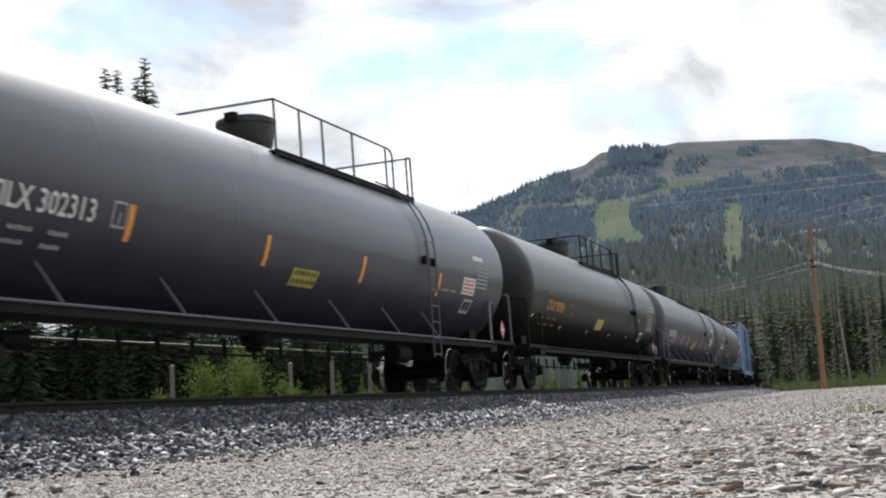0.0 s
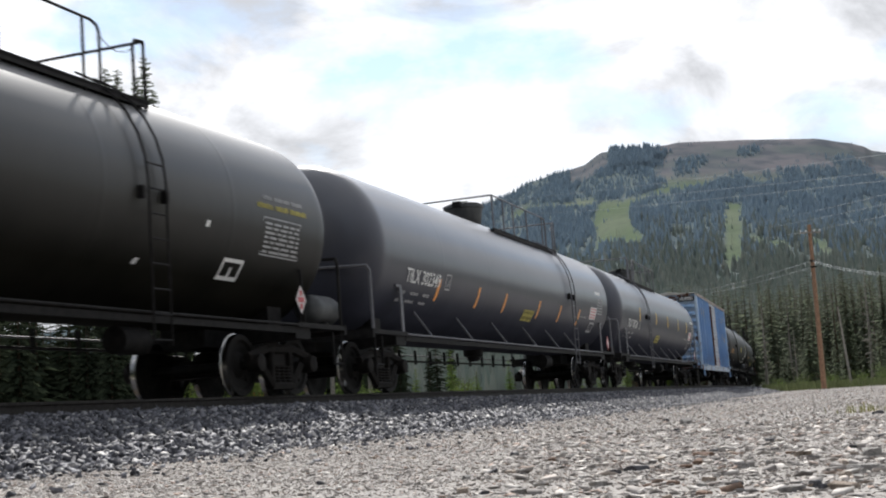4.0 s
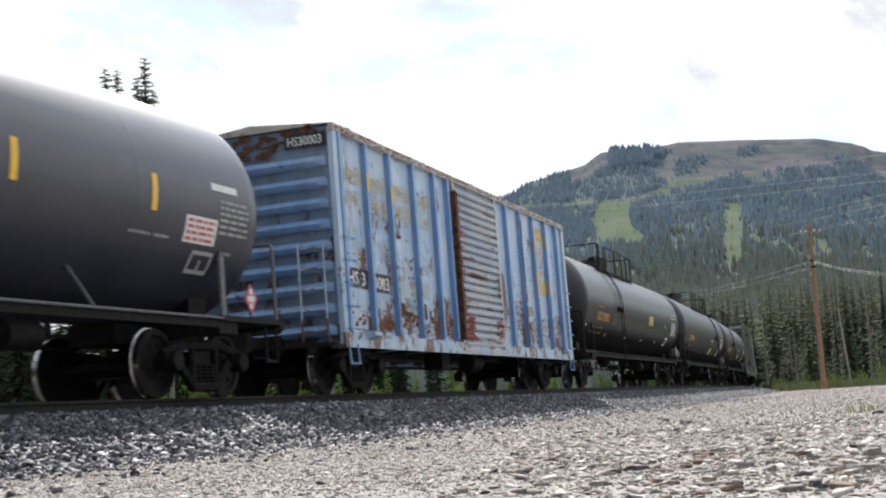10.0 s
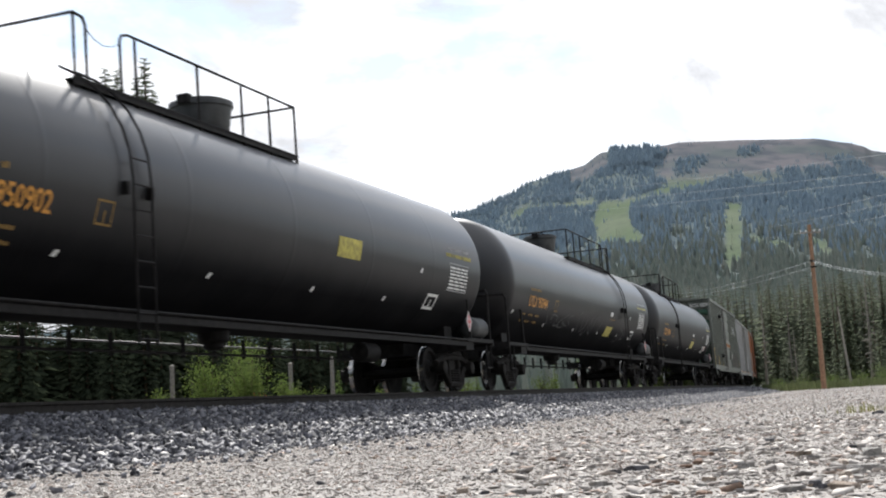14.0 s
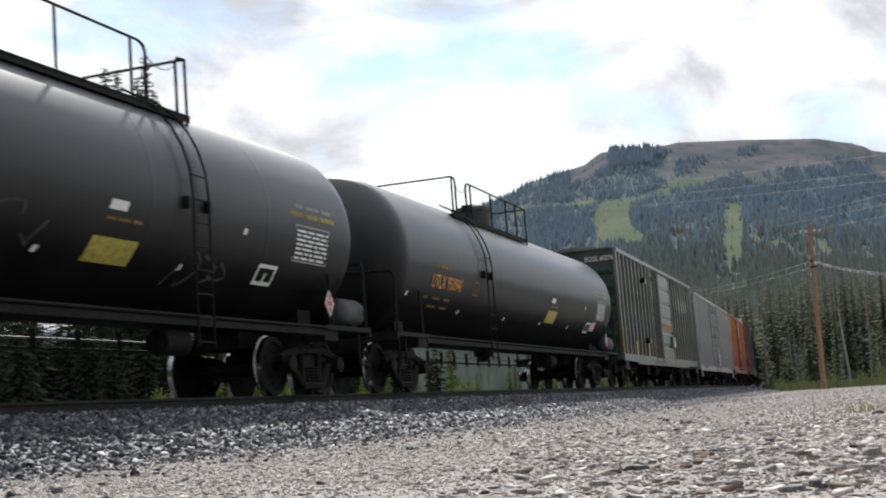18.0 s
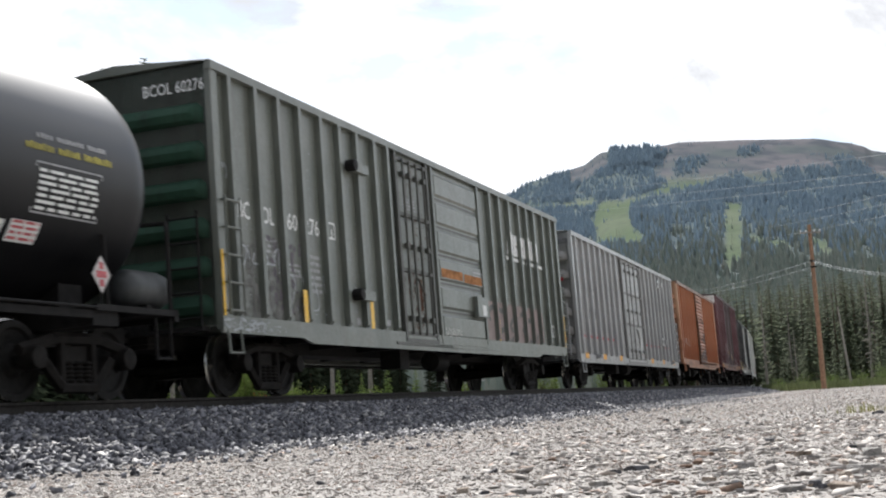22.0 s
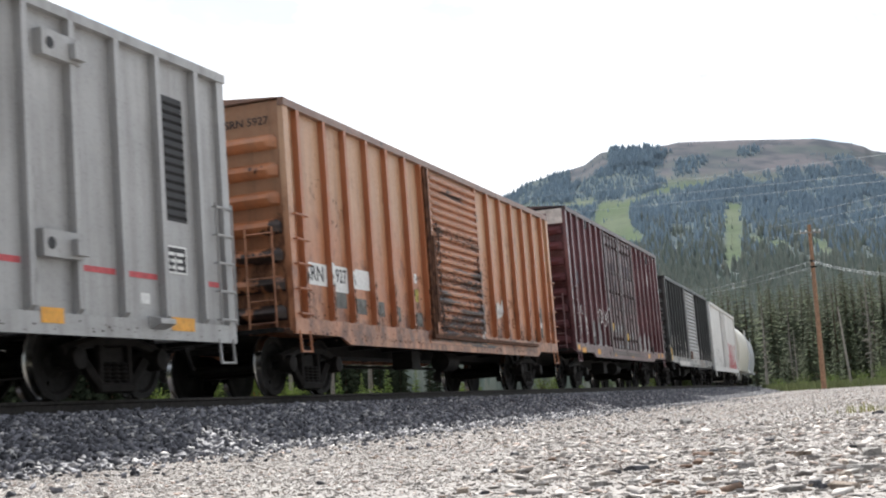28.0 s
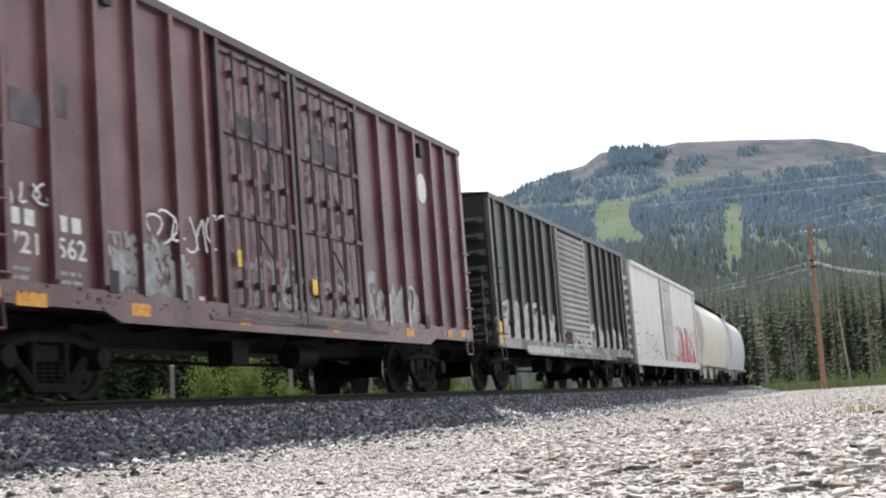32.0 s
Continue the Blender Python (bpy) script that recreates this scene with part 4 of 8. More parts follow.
M_DOORGREY = paint("rusty_pale_door_paint", (0.34, 0.42, 0.53), (0.50, 0.50, 0.49), RUST, 0.575, 1.6, 0.5, spread=(0.5, 1.0, 4.0))
M_ROOF = paint("galvanised_roof", (0.42, 0.40, 0.37), (0.50, 0.46, 0.41), RUST, 0.56, 2.0, 0.6)
M_ORANGE_ROOF = paint("dirty_brown_orange_roof", (0.17, 0.085, 0.055), (0.27, 0.16, 0.115), (0.06, 0.04, 0.03), 0.60, 2.5, 0.6)
M_ORANGE_DOOR = paint("scorched_orange_door", (0.42, 0.17, 0.08), (0.48, 0.22, 0.12), (0.05, 0.03, 0.025), 0.585, 1.0, 0.6, low=0.13, spread=(0.4, 1.0, 3.2), bleach=(0.46, 0.22, 0.13))
blue = boxcar("weathered light blue boxcar with rust patches and a sliding ribbed door", 95.65, 111.4, 0.72, 4.42, (M_BLUE, M_BLUE_RIB, M_BLUE_END, M_ROOF),
              [0.24, 1.39, 2.54, 3.79, 4.99, 5.84, 10.1, 11.3, 12.5, 13.72, 14.9], [(6.25, 9.15, "ribbed", M_DOORGREY)], 9, 1.5, notch=0.05)
green = boxcar("dull green boxcar with outside posts and a panelled door", 176.05, 195.1, 0.74, 4.55, (M_GREEN, M_GREEN, M_GREEN_END, M_GREEN),
               [0.51, 1.31, 2.06, 2.81, 3.61, 4.36, 5.11, 5.91, 6.56, 12.84, 13.59, 14.39, 15.24, 15.94, 16.64, 17.49, 18.24], [(7.0, 8.6, "plug", M_GREEN), (9.0, 11.9, "panel", M_GREEN)], 6, 2.2, notch=2.5, drop=0.08)
silver = boxcar("silver-grey refrigerated boxcar with a plug door", 196.75, 215.9, 0.68, 4.40, (M_SILVER, M_SILVER, M_SILVER_END, M_SILVER),
                [0.52, 1.42, 2.27, 3.12, 3.97, 4.82, 5.67, 6.57, 12.13, 13.03, 13.88, 14.78, 15.63, 16.53, 17.43, 18.38], [(7.65, 11.2, "plug", M_SILVER)], 6, 2.2, notch=0.1, name="refrigerator_car", category="refrigerator car")
orange = boxcar("faded orange boxcar with grime and a ribbed sliding door", 217.75, 233.6, 0.76, 4.48, (M_ORANGE, M_ORANGE_RIB, M_ORANGE_END, M_ORANGE_ROOF),
                [0.48, 1.48, 2.33, 3.28, 4.23, 5.18, 6.05, 10.43, 11.4, 12.33, 13.28, 14.18, 15.13], [(6.55, 9.5, "ribbed", M_ORANGE_DOOR)], 7, 1.45, notch=1.7, drop=0.12)
maroon = boxcar("tall maroon boxcar with graffiti and twin plug doors", 235.8, 251.6, 0.86, 5.05, (M_MAROON, M_MAROON, M_MAROON_END, M_MAROON_DARK),
                [0.6, 1.42, 2.35, 3.2, 4.07, 4.87, 11.17, 12.1, 13.0, 13.95, 14.77], [(5.35, 7.5, "plug", M_MAROON), (7.82, 10.1, "plug", M_MAROON)], 8, 1.9, notch=2.3, drop=0.12)
dark = boxcar("charcoal boxcar with pale graffiti along its lower side", 253.5, 269.2, 0.80, 4.42, (M_DARK, M_DARK_RIB, M_DARK_RIB, M_DARK_RIB),
              [0.39, 1.34, 2.24, 3.09, 3.94, 4.74, 5.74, 10.84, 11.95, 12.9, 13.9, 14.85], [(6.4, 9.6, "ribbed", M_SILVER)], 8, 1.6, notch=2.3, drop=0.12)
white = boxcar("dirty white refrigerated boxcar with red graffiti", 270.6, 288.6, 0.72, 4.34, (M_WHITE, M_WHITE, M_WHITE, M_WHITE),
               [], [(7.4, 9.6, "plug", M_WHITE)], 9, 2.2, notch=0.1, name="refrigerator_car", category="refrigerator car")


def rect(car, half, name, material, x0, x1, z0, z1, y=-1.424, label=""):
    return mark(name, car, material, -half + x0, -half + x1, z0, z1, y=y, label=label)


def on_posts(car, half, xs, z0, z1, material):
    """Paint that runs on over the posts' faces."""
    for i, x in enumerate(xs):
        rect(car, half, "paint_patch", material, x - 0.048, x + 0.048, z0, z1 - 0.07 * (i % 2), y=-1.5215)


def blue_marks():
    h = (111.4 - 95.65) / 2
    rect(blue, h, "number_panel", M_BLACKMARK, 0.34, 1.30, 1.74, 2.08)
    rect(blue, h, "number_panel", M_BLACKMARK, 1.48, 2.42, 1.72, 2.06)
    lettered(blue, "HS 3", 0.22, -h + 0.44, 1.80, M_WHITEMARK, y=-1.430, width=0.74)
    lettered(blue, "0003", 0.22, -h + 1.56, 1.78, M_WHITEMARK, y=-1.430, width=0.74)
    # number panel high on the front end
    part("number_panel", Kit().box(-h - 0.012, -h - 0.004, -1.38, -0.62, 4.08, 4.32), M_BLACKMARK, blue)
    lettered(blue, "HS30003", 0.15, -0.68, 4.13, M_WHITEMARK, y=-h - 0.016, width=0.62, end=True)
    # a worn yellow ring emblem
    k = Kit()
    n = 40
    vs = []
    for i in range(n):
        a = 0.35 + 5.6 * i / (n - 1)
        for r in (0.62, 0.88):
            vs.append((-h + 13.2 + r * 0.9 * math.cos(a), -1.427, 3.22 + r * math.sin(a)))
    k.add(vs, [(2 * i, 2 * i + 1, 2 * i + 3, 2 * i + 2) for i in range(n - 1)])
    part("emblem", k, M_YELLOWPAINT, blue, "worn yellow ring emblem")
    for x, z in ((12.5, 3.6), (12.5, 2.75), (13.72, 3.75), (13.72, 2.55), (2.54, 3.55), (1.39, 3.62)):
        rect(blue, h, "paint_patch", M_YELLOWPAINT, x - 0.058, x + 0.058, z - 0.16, z + 0.16, y=-1.5215)
    outline(blue, M_WHITEMARK, -h + 14.06, -h + 14.44, 1.30, 1.62)
    lettered(blue, "CU", 0.24, -h + 10.55, 1.74, M_GREYPAINT, width=0.34)
    lettered(blue, "HION", 0.24, -h + 11.5, 1.76, M_FADED, width=0.66)
    lettered(blue, "SE", 0.24, -h + 10.55, 1.38, M_GREYPAINT, width=0.34)
    lettered(blue, "VICE", 0.24, -h + 11.5, 1.38, M_FADED, width=0.66)
    for x, w in ((2.75, 0.32), (3.95, 0.28), (3.0, 0.5), (4.4, 0.3)):
        rect(blue, h, "patch_plate", M_RUSTPLATE, x, x + w, 1.25 + 0.1 * (x % 1), 1.45 + 0.2 * (x % 1))
    outline(blue, M_RUSTPLATE, -h + 2.85, -h + 3.10, 2.80, 3.25, w=0.05)
    for x in (0.9, 14.5):
        part("jack_pad", Kit().prism_x([(-1.50, 0.86), (-1.66, 0.92), (-1.66, 0.98), (-1.50, 1.02)], -h + x, -h + x + 0.35), M_BLUE, blue)
    part("door_latch", Kit().box(-h + 6.02, -h + 6.14, -1.60, -1.50, 1.0, 4.1), M_RUSTPLATE, blue, "rusty door post")
    # rust along the lower panels, down the posts and round the emblem
    ps = [0.24, 1.39, 2.54, 3.79, 4.99, 5.84]
    for i, (a, b) in enumerate(zip(ps, ps[1:])):
        stain(blue, M_RUSTPAINT, -h + a + 0.06, -h + b - 0.06, 0.98, 1.42, (16, 38, 26, 34, 24)[i], 200 + i, wide=2.2, size=0.085)
        stain(blue, M_RUSTPLATE, -h + a + 0.06, -h + b - 0.06, 0.98, 1.30, (6, 16, 10, 16, 8)[i], 210 + i, y=-1.425, wide=2.5, size=0.07)
    for i, (a, b, z0, z1, c, wd) in enumerate(((2.22, 2.48, 1.0, 3.4, 60, 0.4), (2.62, 2.95, 1.35, 2.9, 34, 0.5), (3.35, 3.72, 1.2, 2.5, 40, 1.0), (0.40, 1.32, 2.10, 2.40, 16, 4.0), (5.05, 5.75, 1.4, 1.75, 24, 3.0),
                                               (1.5, 1.8, 2.2, 3.7, 9, 2.0), (10.2, 11.2, 1.0, 2.5, 70, 1.6), (10.85, 11.23, 1.0, 2.2, 50, 0.5), (11.4, 12.42, 1.0, 1.7, 50, 2.0), (11.5, 12.4, 2.2, 3.2, 16, 3.0),
                                               (12.6, 13.62, 1.0, 1.75, 46, 1.5), (13.8, 14.8, 1.0, 1.9, 50, 1.2), (14.3, 14.8, 2.3, 3.6, 20, 0.6), (9.3, 10.0, 1.0, 1.9, 26, 1.5))):
        stain(blue, M_RUSTPAINT, -h + a, -h + b, z0, z1, int(c * 0.75), 220 + i, wide=wd, size=0.07)
    stain(blue, M_RUSTPLATE, -h + 11.25, -h + 11.35, 1.0, 4.1, 110, 240, y=-1.5215, wide=0.3, size=0.09)
    for i, x in enumerate((2.54, 3.79, 12.5, 13.72)):
        stain(blue, M_RUSTPAINT, -h + x - 0.054, -h + x + 0.054, 0.98, 2.3, 12, 250 + i, y=-1.5215, wide=0.4, size=0.06)
    for i, (a, b) in enumerate(((0.4, 1.32), (1.48, 2.42), (2.64, 3.70), (3.9, 4.85))):
        stain(blue, M_YELLOWFADE, -h + a, -h + b, 3.52 - 0.02 * i, 3.84, 90, 260 + i, wide=1.7, size=0.055)
        stain(blue, M_YELLOWFADE, -h + a, -h + b, 3.12, 3.44, 80 if i % 3 else 50, 270 + i, wide=1.7, size=0.055)
        stain(blue, M_PALEBLUE, -h + a, -h + b, 1.2, 3.4, 40, 340 + i, wide=0.5, size=0.10)
        stain(blue, M_RUSTPAINT, -h + a, -h + b, 2.3, 4.2, 5, 350 + i, wide=0.2, size=0.08)
    for i, (a, b) in enumerate(((12.58, 13.62), (13.80, 14.05))):
        stain(blue, M_YELLOWPAINT, -h + a, -h + b, 2.45, 3.95, 60, 360 + i, y=-1.4245, wide=0.6, size=0.09)
        stain(blue, M_RUSTPAINT, -h + a, -h + b, 2.2, 4.2, 14, 364 + i, wide=0.25, size=0.10)
    stain(blue, M_RUSTPAINT, -h, h, 4.31, 4.44, 260, 370, y=-1.522, wide=5.0, size=0.06, name="stain", label="rust along the eave")
    k = Kit()
    rnd = random.Random(372)
    for i in range(120):
        yy, z, r = rnd.uniform(-1.35, 1.35), rnd.uniform(4.02, 4.40) - 0.02 * (i % 3), rnd.uniform(0.02, 0.07)
        if -1.40 < yy < -0.60 and z < 4.34:
            continue
        k.add([(-h - 0.006 - 0.0002 * (i % 9), yy + r * 2 * math.cos(1.05 * j), z + r * math.sin(1.05 * j) * rnd.uniform(0.5, 1.1)) for j in range(6)], [tuple(range(6))])
    tagged(part("end_rust", k, M_RUSTPLATE, blue, "rusted band over the end wall"), kind="stuff")
    rect(blue, h, "paint_patch", M_PALEBLUE, 2.64, 3.70, 1.70, 2.02)
    rect(blue, h, "paint_patch", M_PALEBLUE, 3.90, 4.50, 1.74, 2.04)
    # the door's rust lines, red primer corners and pale lower edge
    stain(blue, M_DULLRED, -h + 6.30, -h + 7.05, 1.02, 1.52, 40, 280, y=-1.532, wide=1.5, size=0.12)
    stain(blue, M_DULLRED, -h + 8.55, -h + 9.1, 1.05, 1.50, 26, 281, y=-1.532, wide=1.5, size=0.10)
    stain(blue, M_OFFWHITE, -h + 7.0, -h + 9.1, 0.98, 1.12, 20, 282, y=-1.533, wide=3.0, size=0.10)
    for i in range(19):
        z = 0.90 + (4.26 - 0.90) * (i + 1.0) / 20
        stain(blue, M_RUSTPAINT, -h + 6.28, -h + 9.1, z - 0.03, z + 0.03, 16 + 10 * (i % 3 == 0), 290 + i, y=-1.46, wide=9.0, size=0.06)
    stain(blue, M_RUSTPAINT, -h + 6.25, -h + 6.5, 1.5, 4.1, 50, 320, y=-1.534, wide=0.8, size=0.08)
    stain(blue, M_RUSTPLATE, -h + 8.75, -h + 9.1, 2.0, 2.5, 20, 321, y=-1.534, wide=1.0, size=0.07)


def green_marks():
    h = (195.1 - 176.05) / 2
    for w, x, n in (("BC", 0.74, 0.36), ("OL", 1.50, 0.36), ("60", 2.32, 0.36), ("276", 2.94, 0.54)):
        lettered(green, w, 0.25, -h + x, 2.48, M_WHITEMARK, width=n)
    lettered(green, "BCOL 60276", 0.16, -0.45, 4.18, M_WHITEMARK, y=-h - 0.012, width=0.95, end=True)
    for x, z in ((2.60, 1.06), (5.28, 1.06)):
        rect(green, h, "reflector_strip", M_YELLOW, x - 0.02, x + 0.12, z, z + 0.50, y=-1.50)
    rect(green, h, "reflector_strip", M_YELLOW, 13.10, 13.24, 1.02, 1.55)
    rect(green, h, "reflector_strip", M_YELLOW, 0.02, 0.09, 1.05, 1.95, y=-1.506)
    rect(green, h, "reflector_strip", M_YELLOW, 18.96, 19.03, 1.05, 1.90, y=-1.506)
    outline(green, M_WHITEMARK, -h + 3.84, -h + 4.12, 2.48, 2.76)
    data_block(green, M_DIM, -h + 1.48, -h + 1.95, 2.05, 2.3, 3, 4, 2)
    data_block(green, M_DIM, -h + 2.95, -h + 3.45, 1.55, 2.2, 6, 4, 5)
    data_block(green, M_DIM, -h + 2.25, -h + 2.70, 1.75, 2.0, 3, 3, 6)
    # the emblem: slanted white blocks over a double bar
    e = new("emblem")
    e.parent = green
    x = 14.25
    for i, w in enumerate((0.16, 0.40, 0.46, 0.42, 0.20, 0.46, 0.14, 0.34)):
        a, b, sl = -h + x, -h + x + w * 0.92, 0.10
        z0, z1 = 3.16 + 0.004 * i, 3.68
        part("emblem_block", Kit().add([(a, -1.43, z0), (b, -1.43, z0), (b + sl, -1.43, z1), (a + sl, -1.43, z1)], [(0, 1, 2, 3)]), M_WHITEMARK, e)
        x += w
    part("emblem_bar", Kit().box(-h + 14.15, -h + 15.7, -1.432, -1.43, 3.03, 3.11), M_WHITEMARK, e)
    part("emblem_bar", Kit().box(-h + 15.85, -h + 17.4, -1.432, -1.43, 3.03, 3.11), M_WHITEMARK, e)
    for cx, w in ((14.62, 0.16), (15.05, 0.22), (15.5, 0.16), (16.1, 0.16)):
        part("emblem_gap", Kit().box(-h + cx, -h + cx + w, -1.434, -1.432, 3.38, 3.44), M_GREEN, e)
    on_posts(green, h, (14.39, 15.24, 15.94, 16.64), 3.16, 3.70, M_WHITEMARK)
    on_posts(green, h, (12.84, 13.59, 14.39, 15.24, 15.94, 16.64), 1.10, 1.92, M_PINKGREY)
    # painted-over graffiti and chalk
    rect(green, h, "paint_patch", M_PINKGREY, 12.12, 16.85, 1.02, 1.95, label="dull pink patch of painted-over graffiti")
    scrawl(green, M_GREYPAINT, -h + 12.5, -h + 16.6, 1.08, 1.85, 7, 12, y=-1.427, w=0.12)
    scrawl(green, M_CHALK2, -h + 0.7, -h + 2.0, 1.75, 2.15, 6, 3, w=0.03)
    scrawl(green, M_CHALK2, -h + 0.1, -h + 0.45, 2.9, 3.3, 3, 7, w=0.025)
    scrawl(green, M_CHALK2, -h + 2.1, -h + 3.6, 1.2, 2.0, 5, 9, w=0.02)
    scrawl(green, M_CHALK2, -h + 0.05, -h + 1.2, 0.86, 1.02, 6, 10, y=-1.50, w=0.03)
    scrawl(green, M_GREYPAINT, -h + 0.8, -h + 2.8, 1.0, 1.6, 6, 14, w=0.10)
    # door boards, brackets and boxes
    rect(green, h, "bare_board", M_BOARD, 9.15, 10.5, 2.24, 2.42, y=-1.500, label="bare orange-brown board")
    rect(green, h, "bare_board", M_BOARD, 10.6, 11.8, 2.22, 2.40, y=-1.500, label="bare orange-brown board")
    part("door_box", Kit().box(-h + 11.1, -h + 11.85, -1.60, -1.495, 1.52, 1.95), M_GREEN, green)
    rect(green, h, "paper_tag", M_WHITEMARK, 11.42, 11.68, 1.55, 1.78, y=-1.603)
    for x, z in ((4.60, 3.72), (4.55, 1.52)):
        part("bracket", Kit().box(-h + x, -h + x + 0.75, -1.60, -1.49, z, z + 0.16), M_GREEN, green)
        part("bracket_end", Kit().lathe([(-1.66, 0.10), (-1.49, 0.10)], "y", (-h + x + 0.05, 0, z + 0.08), 12), M_IRON, green)
    for x, z in ((4.8, 1.12), (6.2, 1.15), (7.2, 1.2), (3.9, 0.95), (8.1, 1.05)):
        rect(green, h, "white_label", M_DIM, x, x + 0.16, z, z + 0.11)
    rect(green, h, "red_rust_patch", M_RUSTPLATE, 7.75, 8.05, 1.5, 2.1, y=-1.462)
    data_block(green, M_DIM, -h + 7.3, -h + 8.0, 3.4, 3.65, 4, 3, 21, y=-1.462)
    data_block(green, M_DIM, -h + 11.2, -h + 11.85, 2.2, 2.55, 4, 3, 22, y=-1.499)
    outline(green, M_WHITEMARK, -h + 17.9, -h + 18.2, 1.3, 1.6)
    stain(green, M_GREYPAINT, -h + 0.62, -h + 1.96, 0.98, 2.2, 90, 600, wide=0.8, size=0.13)
    stain(green, M_BLUEGREY, -h + 1.36, -h + 2.75, 1.2, 2.3, 46, 601, wide=0.8, size=0.12)
    stain(green, M_CHALK2, -h + 0.1, -h + 1.9, 0.84, 1.02, 40, 602, y=-1.503, wide=1.5, size=0.04)
    # dark strips that paint the shadow lines between the door panels
    for i in range(1, 6):
        z = 0.98 + (4.39 - 0.98) * i / 6
        rect(green, h, "groove", M_GREEN_SHADE, 9.1, 11.8, z - 0.022, z + 0.022, y=-1.463)
    stain(green, M_RUSTPLATE, -h + 7.3, -h + 8.3, 1.1, 2.3, 44, 603, y=-1.463, wide=0.6, size=0.08)
    stain(green, M_OFFWHITE, -h + 9.15, -h + 10.2, 1.05, 1.22, 30, 604, y=-1.498, wide=1.0, size=0.05)
    stain(green, M_SOOT, -h + 8.5, -h + 9.0, 1.0, 4.3, 40, 605, y=-1.425, wide=0.4, size=0.08)
    # a flat black strip draws the shadow between the doors
    part("door_gap", Kit().box(-h + 8.70, -h + 8.86, -1.428, -1.422, 0.98, 4.40), M_BLACKMARK, green, "black strip standing in for the shadowed gap between the two doors")
    stain(green, M_RUSTPLATE, -h + 7.1, -h + 8.5, 0.98, 4.3, 70, 606, y=-1.4625, wide=0.35, size=0.05)
    # dark flecks right of each post paint the shade in its corner
    for i, x in enumerate((0.51, 1.31, 2.06, 2.81, 3.61, 4.36, 5.11, 5.91, 6.56, 12.84, 13.59, 14.39, 15.24, 15.94, 16.64, 17.49, 18.24)):
        stain(green, M_GREEN_SHADE, -h + x + 0.055, -h + x + 0.22, 1.0, 4.4, 34, 610 + i, wide=0.18, size=0.10)
    for i, (a, b) in enumerate(((0.6, 1.2), (2.9, 3.5), (4.45, 5.0), (6.0, 6.5), (17.6, 18.2), (13.7, 14.3))):
        stain(green, M_CHALK2, -h + a, -h + b, 1.0, 3.9, 9, 640 + i, wide=1.2, size=0.03)


